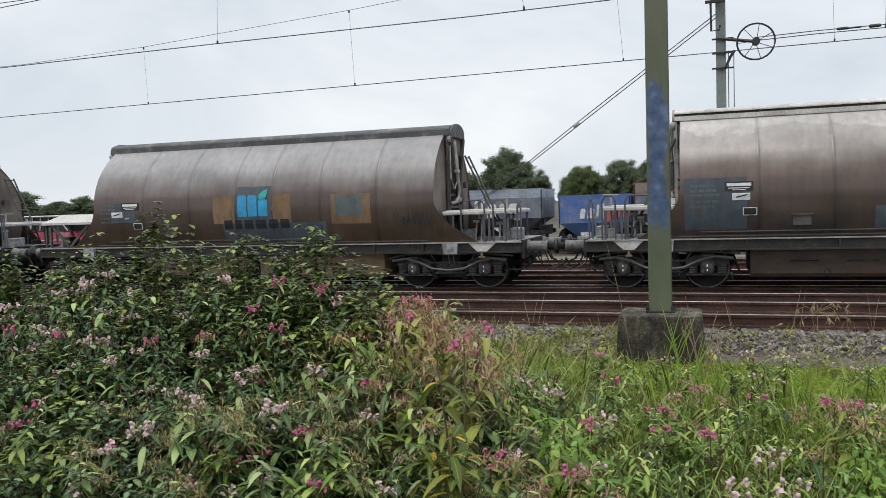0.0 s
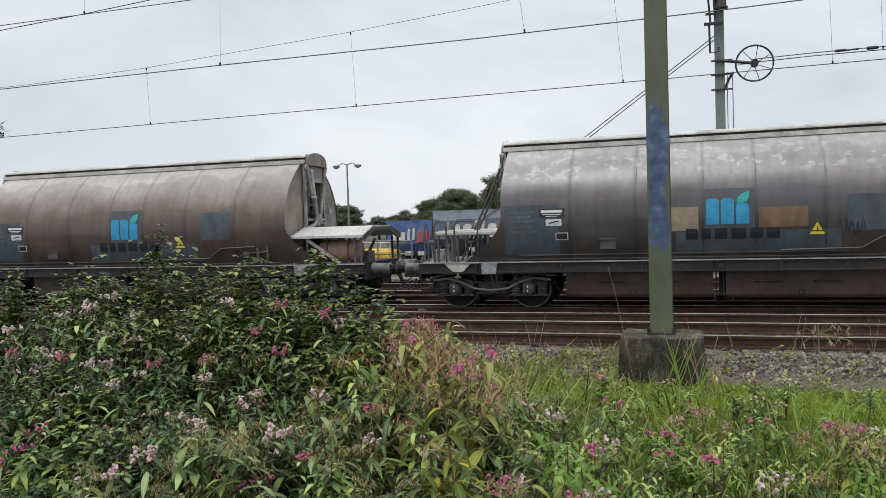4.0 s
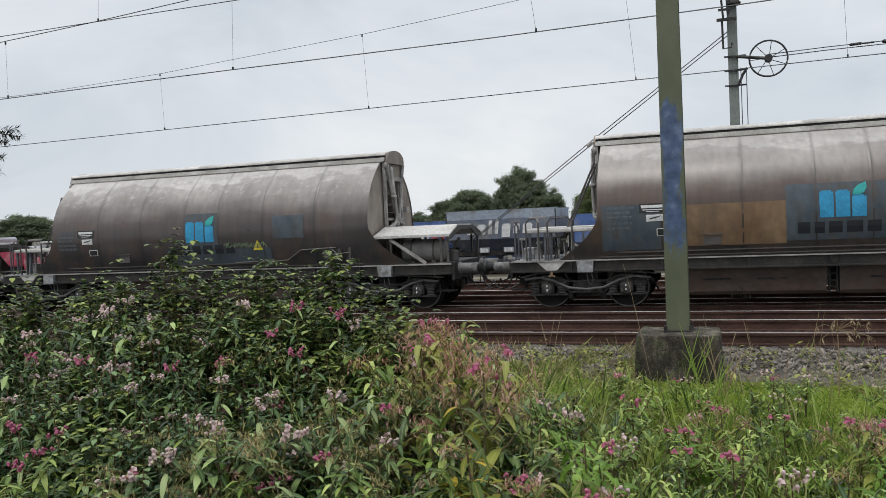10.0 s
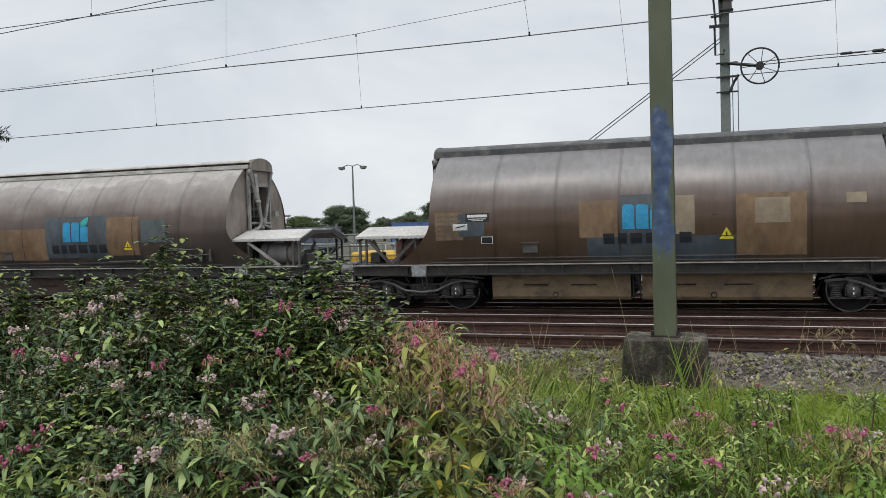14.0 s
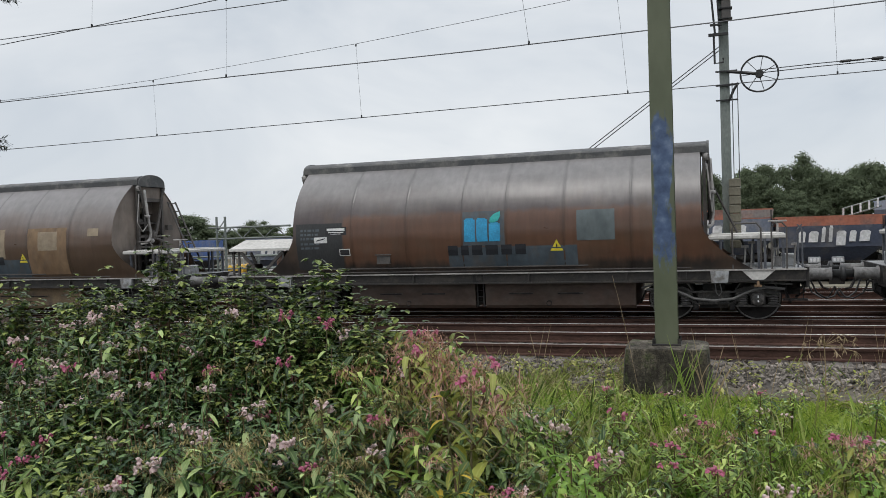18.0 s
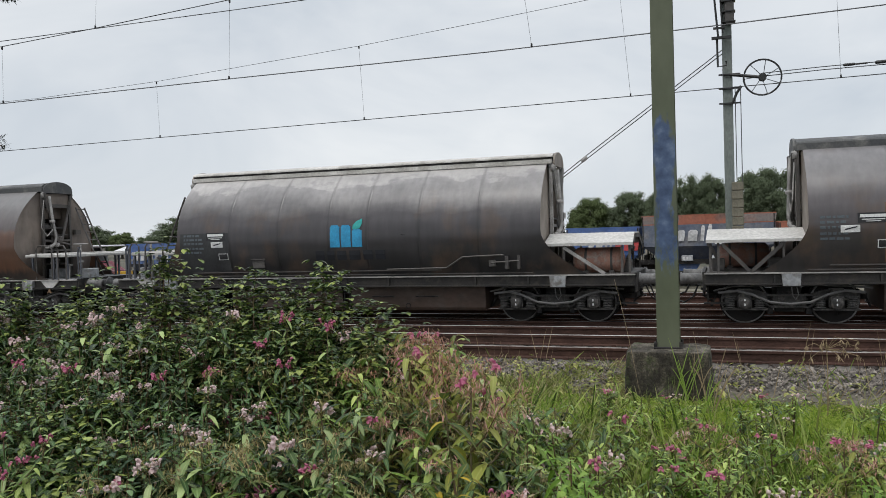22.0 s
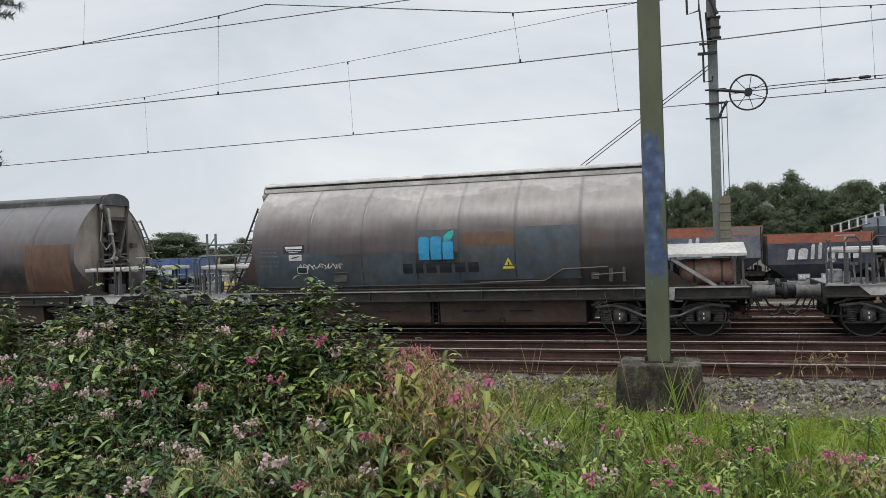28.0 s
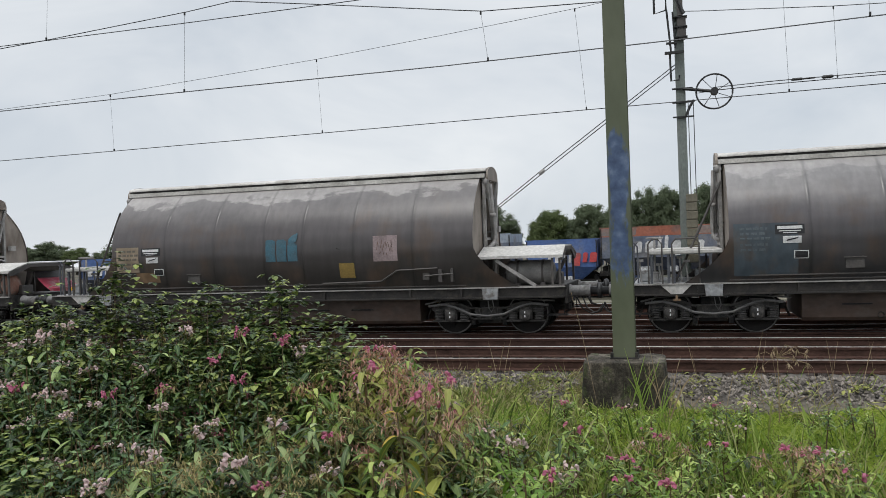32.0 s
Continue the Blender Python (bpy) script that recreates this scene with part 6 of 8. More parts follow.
# ---- the yard behind the train ----
Y_BG = 34.0
for name, c1, c2, dirt in (("bg_blue", (0.055, 0.11, 0.29), (0.085, 0.155, 0.38), (0.16, 0.19, 0.27)), ("bg_slate", (0.09, 0.11, 0.16), (0.14, 0.16, 0.21), (0.2, 0.2, 0.21)), ("bg_rust", (0.3, 0.1, 0.06), (0.38, 0.14, 0.09), (0.2, 0.11, 0.09)), ("bg_grey", (0.3, 0.31, 0.34), (0.42, 0.43, 0.45), (0.22, 0.21, 0.21)), ("bg_pale_blue", (0.16, 0.26, 0.45), (0.24, 0.34, 0.52), (0.3, 0.33, 0.38)), ("bg_crimson", (0.3, 0.03, 0.06), (0.42, 0.05, 0.09), (0.4, 0.25, 0.26)), ("bg_yellow", (0.62, 0.36, 0.03), (0.75, 0.46, 0.05), (0.4, 0.26, 0.06)), ("bg_white", (0.55, 0.56, 0.57), (0.68, 0.68, 0.68), (0.4, 0.4, 0.4)), ("bg_navy", (0.035, 0.045, 0.075), (0.06, 0.07, 0.1), (0.1, 0.1, 0.11)), ("bg_faded", (0.16, 0.14, 0.135), (0.23, 0.2, 0.19), (0.26, 0.15, 0.12)), ("bg_dusty_blue", (0.22, 0.27, 0.34), (0.3, 0.35, 0.42), (0.2, 0.2, 0.21)), ("bg_red", (0.45, 0.05, 0.05), (0.55, 0.08, 0.08), (0.3, 0.1, 0.1))):
    M[name] = surface(name, c1, c2, 0.9, 0.6, 0, 12, 0.1, dirt=dirt)


def ballast_wagon(x0, x1, top, body, crown, label, letters="bg_white", tail=None, low=0.95, lane=0.0, ends=None, word=(0.1, 0.9), slope="bg_navy"):
    """A stored self-emptying hopper: an upright rim over sides that lean in, ends that slope to the outlets, bars where its lettering is."""
    w = empty("ballast_hopper", pose(x0, Y_BG + lane, 0), label, "railway wagon", "stored ballast wagons")
    ln = x1 - x0
    mid, low = low + 0.06, low - 0.48
    bm = bmesh.new()
    rim = [(0.0, -1.38, mid), (ln, -1.38, mid), (ln, 1.38, mid), (0.0, 1.38, mid)]
    foot = [(0.7, -1.05, low), (ln - 0.7, -1.05, low), (ln - 0.7, 1.05, low), (0.7, 1.05, low)]
    for a in range(4):
        b = (a + 1) % 4
        face(bm, [foot[a], foot[b], rim[b], rim[a]])
    face(bm, foot[::-1])
    part("hopper_slope", bm, M[slope], w)
    ring = [(0.0, -1.39), (ln, -1.39), (ln, 1.39), (0.0, 1.39)]
    belt = top - (top - mid) * 0.3
    for name, key, z0, z1 in (("hopper_side", body, mid - 0.01, belt), ("upper_side", crown, belt, top)):
        bm = bmesh.new()
        for (xa, ya), (xb, yb) in zip(ring, ring[1:] + ring[:1]):
            face(bm, [(xa, ya, z0), (xb, yb, z0), (xb, yb, z1), (xa, ya, z1)])
        if z1 == top:
            face(bm, [(0.05, -1.3, top - 0.25), (ln - 0.05, -1.3, top - 0.25), (ln - 0.05, 1.3, top - 0.25), (0.05, 1.3, top - 0.25)])
        part(name, bm, M[key], w)
    if ends:
        for a, b in ((0.0, ln * 0.28), (ln * 0.76, ln)):
            bm = bmesh.new()
            face(bm, [(a, -1.396, belt + 0.04), (b, -1.396, belt + 0.04), (b + 0.06, -1.396, top - 0.02), (a, -1.396, top - 0.02)])
            part("faded_patch", bm, M[ends], w, "dusty faded paint patch")
    for s in (-1, 1):
        bm = bmesh.new()
        box(bm, -0.04, ln + 0.04, s * 1.36 - 0.035, s * 1.36 + 0.035, top - 0.03, top + 0.025)
        part("top_rail", bm, M[crown], w)
    for x in (0.02, ln - 0.05):
        bm = bmesh.new()
        box(bm, x - 0.01, x + 0.03, -1.41, -1.37, mid - 0.02, top - 0.03)
        part("corner_post", bm, M["dark_steel"], w)
    x = ln * word[0]
    span = ln * (word[1] - word[0])
    zb = mid + (top - mid) * 0.16
    # seven upright bars, the middle ones taller, under a thin stroke
    for i, (f, up, down) in enumerate(((0.1, 0.36, 0), (0.13, 0.36, 0), (0.05, 0.5, 0), (0.05, 0.54, 0), (0.13, 0.36, 0.12), (0.09, 0.36, 0), (0.14, 0.36, 0))):
        bw = span * f
        h, dz = (top - mid) * up, (top - mid) * down
        bm = bmesh.new()
        pts = [(x, zb - dz), (x + bw, zb - dz), (x + bw + 0.05, zb + h * 0.85), (x + bw * 0.8 + 0.05, zb + h), (x + bw * 0.2 + 0.05, zb + h), (x + 0.04, zb + h * 0.85)]
        face(bm, [(px, -1.42 - 0.02, pz) for px, pz in pts])
        part("lettering_bar", bm, M[tail if tail and i > 3 else letters], w)
        x += bw + span * 0.052
    bm = bmesh.new()
    box(bm, -0.08, ln + 0.08, -1.2, -1.05, low - 0.16, low + 0.02)
    box(bm, -0.08, ln + 0.08, 1.05, 1.2, low - 0.16, low + 0.02)
    for x in (0.1, ln / 2, ln - 0.1):
        box(bm, x - 0.08, x + 0.08, -1.04, 1.04, low - 0.2, low + 0.2)
    part("underframe", bm, M["dark_steel"], w)
    for x in (ln * 0.22, ln * 0.55):
        bm = bmesh.new()
        extrude_y(bm, [(x, low - 0.02), (x + ln * 0.24, low - 0.02), (x + ln * 0.18, low - 0.5), (x + ln * 0.06, low - 0.5)], -1.03, 1.03)
        part("outlet_chute", bm, M["bg_blue"], w, "blue outlet chute")
    for x in (ln * 0.3, ln * 0.52):
        bm = bmesh.new()
        bevel_box(bm, x, x + 0.42, -1.3, -1.2, low - 0.05, low + 0.17, 0.015)
        case = part("gear_case", bm, M["bg_grey"], w, "grey gear case with white marks")
        for q in range(3):
            bm = bmesh.new()
            box(bm, x + 0.05 + 0.12 * q, x + 0.13 + 0.12 * q, -1.308, -1.302, low, low + 0.12)
            part("white_mark", bm, M["bg_white"], case)
    for x in (0.3, 1.0, ln - 1.0, ln - 0.3):
        bm = bmesh.new()
        lathe(bm, [(0, 0.42), (0.12, 0.42)], (x, -0.8, 0.42), (0, 1, 0), 16)
        part("wheel", bm, M["wheel"], w)
    for x in (0.12, ln - 0.32):
        bm = bmesh.new()
        tube(bm, [(x - 0.15, -1.1, 0.8), (x - 0.15, -1.1, 1.75), (x + 0.15, -1.1, 1.75), (x + 0.15, -1.1, 0.8)], 0.022, 5)
        part("end_rail", bm, M["frame"], w)
        bm = bmesh.new()
        tube(bm, [(x, -0.3, 0.8), (x, -0.3, 1.7), (x + 0.2, -0.3, 1.7), (x + 0.2, -0.3, 0.8)], 0.03, 5)
        part("brake_column", bm, M["bg_white"], w)


ballast_wagon(-27.3, -23.5, 1.95, "bg_blue", "bg_blue", "blue stored ballast wagon with pale lettering bars")
ballast_wagon(-20.45, -16.9, 1.96, "bg_slate", "bg_slate", "slate stored ballast wagon with dusty patches and pale bars", ends="bg_grey", word=(0.22, 0.85))
ballast_wagon(-14.6, -11.6, 2.07, "bg_blue", "bg_blue", "blue ballast wagon with white and red lettering bars", tail="bg_red", lane=3.4, slope="bg_blue")
ballast_wagon(-11.1, -6.35, 2.43, "bg_slate", "bg_dusty_blue", "slate ballast wagon with a dusty pale blue rim", low=1.2, word=(0.2, 0.78))
ballast_wagon(-5.7, -2.85, 2.1, "bg_blue", "bg_blue", "bright blue ballast wagon with white and red lettering bars", tail="bg_red", word=(0.3, 0.98), slope="bg_blue")
ballast_wagon(-2.72, 2.12, 2.5, "bg_slate", "bg_rust", "rust-topped ballast wagon with dusty ends and white bars", low=1.26, ends="bg_faded", word=(0.27, 0.8))
ballast_wagon(2.25, 5.85, 2.15, "bg_navy", "bg_rust", "navy ballast wagon with a rusty rim and white bars", low=0.98, word=(0.2, 0.86))
ballast_wagon(6.0, 11.2, 2.68, "bg_navy", "bg_dusty_blue", "navy ballast wagon with a dusty light blue rim", low=1.5)
ballast_wagon(12.3, 16.8, 2.8, "bg_slate", "bg_rust", "rust-topped ballast wagon at the end of the row")


def conveyor(x, y):
    """A slatted loading arm that climbs beside the stored wagons."""
    e = empty("loading_arm", pose(x, y, 0), "pale slatted loading arm on a post", "conveyor")
    bm = bmesh.new()
    box(bm, 0.86, 0.98, -0.06, 0.06, -0.25, 3.2)
    part("post", bm, M["bg_grey"], e)
    for s in (0.0, 0.32):
        bm = bmesh.new()
        tube(bm, [(-0.9, -0.3, 2.1 + s), (0.9, -0.3, 2.62 + s)], 0.03, 5)
        part("side_rail", bm, M["mast_far"], e)
    for i in range(7):
        f = i / 6
        bm = bmesh.new()
        box(bm, -0.88 + 1.76 * f, -0.82 + 1.76 * f, -0.34, -0.28, 2.1 + 0.52 * f, 2.44 + 0.52 * f)
        part("slat", bm, M["bg_white"], e)


conveyor(5.55, 34.2)


def yard_box(name, x0, x1, y, z0, z1, key, label, category, roof=None):
    e = empty(name, pose(x0, y, 0), label, category)
    bm = bmesh.new()
    bevel_box(bm, 0, x1 - x0, -1.2, 1.2, z0, z1, 0.1)
    part("body", bm, M[key], e)
    for x in (0.5, x1 - x0 - 0.5):
        bm = bmesh.new()
        lathe(bm, [(0, z0 * 0.5 + 0.1), (0.25, z0 * 0.5 + 0.1)], (x, -1.1, z0 * 0.5), (0, 1, 0), 14)
        box(bm, x - 0.1, x + 0.1, -0.9, 0.9, -0.2, z0 + 0.05)
        part("wheel", bm, M["wheel"], e)
    if roof:
        bm = bmesh.new()
        bevel_box(bm, 0.4, (x1 - x0) * 0.55, -1.1, 1.1, z1, z1 + 0.7, 0.12)
        part("cab", bm, M[roof], e)
        bm = bmesh.new()
        box(bm, 0.5, (x1 - x0) * 0.52, -1.14, -1.1, z1 + 0.15, z1 + 0.55)
        part("cab_window", bm, M["board_black"], e)
    bm = bmesh.new()
    tube(bm, [(0, -1.25, z1), (0, -1.25, z1 + 0.35), (x1 - x0, -1.25, z1 + 0.35), (x1 - x0, -1.25, z1)], 0.03, 5)
    for i in range(1, 5):
        tube(bm, [((x1 - x0) * i / 5, -1.25, z1 - 0.05), ((x1 - x0) * i / 5, -1.25, z1 + 0.35)], 0.025, 5)
    part("guard_rail", bm, M["bg_white"], e)
    return e


yard_box("track_trolley", -16.2, -13.9, 36, 0.15, 0.76, "bg_yellow", "yellow track maintenance trolley in the yard", "trolley")
yard_box("track_trolley", -22.6, -21.5, 35.3, 0.12, 0.72, "bg_yellow", "small yellow track trolley beside stored wagons", "trolley")


def rail_tractor():
    """A crimson rail tractor: sloping hood, glazed cab under a pale roof, low deck with a railing."""
    e = empty("rail_tractor", pose(-34.6, 34.0, 0), "crimson rail tractor with a glazed cab and pale roof", "rail vehicle")
    bm = bmesh.new()
    extrude_y(bm, [(0.1, 0.25), (5.2, 0.25), (5.1, 0.62), (4.2, 1.12), (0.1, 1.2)], -1.15, 1.15)
    part("hood", bm, M["bg_crimson"], e)
    bm = bmesh.new()
    extrude_y(bm, [(1.7, 1.2), (4.1, 1.14), (3.55, 1.86), (1.9, 1.88)], -1.1, 1.1)
    part("cab_glass", bm, M["board_black"], e, "dark cab glazing")
    for xa, xb in ((1.72, 1.92), (2.35, 2.42), (2.95, 2.92), (3.5, 3.25), (4.08, 3.52)):
        bm = bmesh.new()
        tube(bm, [(xa, -1.13, 1.18), (xb, -1.13, 1.87)], 0.03, 5)
        part("cab_pillar", bm, M["bg_white"], e)
    bm = bmesh.new()
    tube(bm, [(1.75, -1.13, 1.5), (3.85, -1.13, 1.5)], 0.02, 5)
    part("cab_rail", bm, M["bg_white"], e)
    bm = bmesh.new()
    bevel_box(bm, 1.2, 5.0, -1.3, 1.3, 1.88, 1.96, 0.03)
    part("roof", bm, M["bg_white"], e, "pale flat roof")
    bm = bmesh.new()
    bevel_box(bm, 0.0, 1.7, -1.2, 1.2, 1.2, 1.75, 0.25)
    part("tarpaulin", bm, M["bg_grey"], e, "grey tarpaulin over the load")
    for x in (0.9, 2.6, 4.3):
        bm = bmesh.new()
        lathe(bm, [(0, 0.36), (0.2, 0.36)], (x, -1.0, 0.16), (0, 1, 0), 14)
        part("wheel", bm, M["wheel"], e)
    for i in range(6):
        bm = bmesh.new()
        tube(bm, [(1.0 + i * 0.75, -1.3, 0.3), (1.0 + i * 0.75, -1.3, 0.72)], 0.02, 5)
        part("railing_post", bm, M["bg_white"], e)
    bm = bmesh.new()
    tube(bm, [(0.9, -1.3, 0.72), (4.85, -1.3, 0.72)], 0.022, 5)
    part("railing", bm, M["bg_white"], e)


rail_tractor()


def market_canopy():
    """A white awning on four poles beside the tractor."""
    e = empty("awning", pose(-28.3, 34.5, -0.25), "white pitched awning on poles over yellow crates", "awning")
    bm = bmesh.new()
    ring = [(-1.1, -0.9, 1.75), (1.1, -0.9, 1.75), (1.1, 0.9, 1.75), (-1.1, 0.9, 1.75)]
    top = [(-0.5, 0, 2.15), (0.5, 0, 2.15)]
    face(bm, [ring[0], ring[1], top[1], top[0]])
    face(bm, [ring[2], ring[3], top[0], top[1]])
    face(bm, [ring[1], ring[2], top[1]])
    face(bm, [ring[3], ring[0], top[0]])
    part("awning_sheet", bm, M["bg_white"], e)
    for x in (-1.05, 1.05):
        for y in (-0.85, 0.85):
            bm = bmesh.new()
            tube(bm, [(x, y, 0), (x, y, 1.76)], 0.03, 5)
            part("pole", bm, M["mast_far"], e)
    for x, key in ((-0.8, "bg_yellow"), (0.0, "bg_yellow"), (0.6, "bg_blue")):
        bm = bmesh.new()
        bevel_box(bm, x, x + 0.7, -0.6, 0.2, 0.0, 0.85 if key == "bg_yellow" else 1.2, 0.03)
        part("crate", bm, M[key], e)


market_canopy()
yard_box("rail_tractor", -42, -37, 36, 0.6, 1.6, "bg_crimson", "crimson rail vehicle parked in the yard", "rail vehicle", "bg_grey")


def platform_beam(x0, x1, y):
    bm = bmesh.new()
    bevel_box(bm, x0, x1, y, y + 0.8, -0.4, -0.06, 0.03)
    tagged(part("loading_kerb", bm, M["path"]), "low pale concrete loading kerb beside the sidings", "kerb", kind="structure")


platform_beam(-30, 30, 28.0)
for x0, x1 in ((-26.0, -24.2), (-20.6, -18.6), (-13.6, -10.4), (-6.4, -3.2), (1.2, 4.2)):
    e = empty("flat_trolley", pose(x0, 29.6, -0.25), "low yellow flat trolley standing on the sidings", "trolley", "flat trolleys")
    bm = bmesh.new()
    bevel_box(bm, 0, x1 - x0, -0.6, 0.6, 0.42, 0.58, 0.03)
    part("deck", bm, M["bg_yellow"], e)
    for x in (0.4, x1 - x0 - 0.4):
        bm = bmesh.new()
        lathe(bm, [(0, 0.24), (0.1, 0.24)], (x, -0.55, 0.24), (0, 1, 0), 14)
        part("wheel", bm, M["wheel"], e)
        bm = bmesh.new()
        box(bm, x - 0.05, x + 0.05, -0.45, 0.5, 0.0, 0.42)
        part("axle_stand", bm, M["dark_steel"], e)


def light_mast(x, y, h):
    e = empty("lighting_mast", pose(x, y, -0.2), "tall grey yard light with two lamp heads", "street lamp")
    bm = bmesh.new()
    tube(bm, [(0, 0, 0), (0, 0, h)], [0.12, 0.06], 8)
    part("pole", bm, M["mast_far"], e)
    bm = bmesh.new()
    tube(bm, [(-0.8, 0, h - 0.02), (-0.4, 0, h + 0.12), (0, 0, h), (0.4, 0, h + 0.12), (0.8, 0, h - 0.02)], 0.04, 5)
    part("arms", bm, M["mast_far"], e)
    for s in (-1, 1):
        bm = bmesh.new()
        lathe(bm, [(0, 0.05), (0.08, 0.25), (0.25, 0.3), (0.3, 0.1)], (s * 0.95, 0, h - 0.3), (0, 0, 1), 10)
        part("lamp_head", bm, M["tube"], e)


light_mast(-27.5, 60, 7.0)


def gantry(x, y, h, w):
    """A lattice steel stand with a cross arm."""
    e = empty("signal_gantry", pose(x, y, -0.2), "grey lattice steel gantry in the yard", "gantry")
    bm = bmesh.new()
    for dx in (-0.2, 0.2):
        tube(bm, [(dx, 0, 0), (dx, 0, h)], 0.05, 5)
    for i in range(int(h / 0.5)):
        tube(bm, [(-0.2, 0, i * 0.5), (0.2, 0, i * 0.5 + 0.5)], 0.025, 4)
    part("lattice_post", bm, M["mast_far"], e)
    bm = bmesh.new()
    for dz in (0, 0.45):
        tube(bm, [(-0.6, 0, h - 0.9 + dz), (w, 0, h - 0.9 + dz)], 0.04, 5)
    for i in range(int(w / 0.5)):
        tube(bm, [(i * 0.5, 0, h - 0.9 + 0.45 * (i % 2)), (i * 0.5 + 0.5, 0, h - 0.9 + 0.45 * ((i + 1) % 2))], 0.025, 4)
    part("cross_arm", bm, M["mast_far"], e)
    bm = bmesh.new()
    for z in (1.0, 1.5):
        tube(bm, [(-3.5, 0, z), (w + 2, 0, z)], 0.035, 5)
    for i in range(6):
        tube(bm, [(-3.5 + i * (w + 5.5) / 5, 0, 0), (-3.5 + i * (w + 5.5) / 5, 0, 1.5)], 0.035, 5)
    part("railing", bm, M["mast_far"], e)


gantry(-19.0, 28.5, 3.12, 3.2)
gantry(-14.5, 29.5, 2.3, 1.6)


def tree(label, mats, seed, n_leaf=46000):
    """A broad tree, 8 m high and 7 m wide: limbs that end in clumps of leaves, with gaps between the clumps."""
    rng = random.Random(seed)
    e = empty("tree", pose(0, 0, 0), label, "tree", "trees behind the yard")
    bm = bmesh.new()
    tube(bm, [(0, 0, -0.2), (0.1, 0, 2.2), (-0.1, 0.1, 5.2)], [0.32, 0.24, 0.1], 7)
    clumps = []
    while len(clumps) < 130:
        a, b = rng.uniform(0, 6.28), rng.uniform(-0.75, 1.0)
        r = math.sqrt(max(0.0, 1 - b * b)) if b > 0 else 1.0
        k = rng.uniform(0.3, 1.0) ** 0.5
        c = Vector((2.9 * k * r * math.cos(a), 2.9 * k * r * math.sin(a), 4.2 + 3.1 * k * b))
        c += Vector((rng.gauss(0, 0.18), rng.gauss(0, 0.18), rng.gauss(0, 0.25)))
        clumps.append((c, rng.uniform(0.4, 0.85)))
        if len(clumps) % 6 == 0:
            tube(bm, [(0, 0, 2.0 + 2.0 * rng.random()), (c.x * 0.5, c.y * 0.5, c.z * 0.5 + 1.6), tuple(c)], [0.12, 0.07, 0.02], 5)
    part("trunk", bm, M["bark"], e)
    weights = [s ** 2 for _, s in clumps]
    verts, faces = [], []
    for c, s in rng.choices(clumps, weights, k=n_leaf):
        d = Vector((rng.gauss(0, 1), rng.gauss(0, 1), rng.gauss(0, 1))).normalized()
        f = rng.random()
        p = c + Vector((d.x, d.y, d.z * 0.75)) * s * (0.1 + 1.2 * f) * (1 + 0.5 * noise.noise(d * 2.1 + c))
        nrm = (d * 1.2 + Vector((rng.uniform(-0.5, 0.5), rng.uniform(-0.5, 0.5), rng.uniform(0.2, 1.2)))).normalized()
        a = nrm.cross(Vector((rng.uniform(-1, 1), rng.uniform(-1, 1), 0.3))).normalized()
        b = nrm.cross(a)
        k = len(verts)
        u = rng.uniform(0.055, 0.125)
        for q in range(4):
            ang = q * 1.5708 + rng.uniform(-0.3, 0.3)
            verts.append(p + (a * math.cos(ang) + b * math.sin(ang)) * u * rng.uniform(0.6, 1.2) + nrm * rng.uniform(-0.04, 0.04))
        faces.append((k, k + 1, k + 2, k + 3))
    me = bpy.data.meshes.new("crown")
    me.from_pydata(verts, [], faces)
    me.materials.append(mats)
    part("crown", me, None, e)
    return e


M["bark"] = surface("tree_bark", (0.05, 0.04, 0.03), (0.09, 0.075, 0.06), 3, 0.9)
# both tree leaf colours are lifted to paint in the haze of distance
M["oak"] = foliage("hazed_dark_tree_leaves", (0.1, 0.125, 0.076), (0.125, 0.157, 0.09), (0.155, 0.188, 0.108), 0.85, 0.3)
M["ash"] = foliage("hazed_light_tree_leaves", (0.09, 0.118, 0.05), (0.12, 0.155, 0.06), (0.15, 0.185, 0.075), 0.85, 0.3)
# (bearing point at 100 m, height of the top, half the width, light or dark)
TREES = [(-104, 6.4, 5.5, 0), (-94.6, 4.3, 2.4, 0), (-89.5, 4.6, 3.6, 0), (-84.6, 3.7, 2.3, 1), (-79.5, 3.2, 2.4, 0), (-72.6, 5.9, 5.0, 0), (-65.5, 3.2, 2.4, 0), (-60.2, 4.3, 3.7, 0), (-53.5, 3.6, 3.2, 1), (-47.2, 5.0, 3.5, 0), (-41.5, 2.9, 2.0, 0), (-37.4, 3.5, 3.0, 0), (-33.6, 5.2, 3.2, 0), (-30.4, 6.5, 3.3, 0), (-24.0, 8.5, 3.9, 0), (-20.3, 5.6, 2.4, 0), (-14.5, 6.2, 3.0, 1), (-9.8, 6.9, 2.9, 0), (-6.2, 6.6, 2.3, 0), (-3.6, 7.9, 2.7, 0), (-0.3, 8.3, 2.4, 0), (4.8, 9.0, 3.2, 0), (8.7, 5.2, 2.6, 0), (9.4, 9.2, 3.5, 0), (13.0, 7.7, 2.6, 0), (16.1, 8.6, 3.4, 0), (20.6, 8.2, 3.4, 0), (26, 7.9, 4, 0), (33, 7.7, 4.5, 0), (41, 7.8, 5, 0), (49, 7.4, 5, 1)]
MODELS = {}
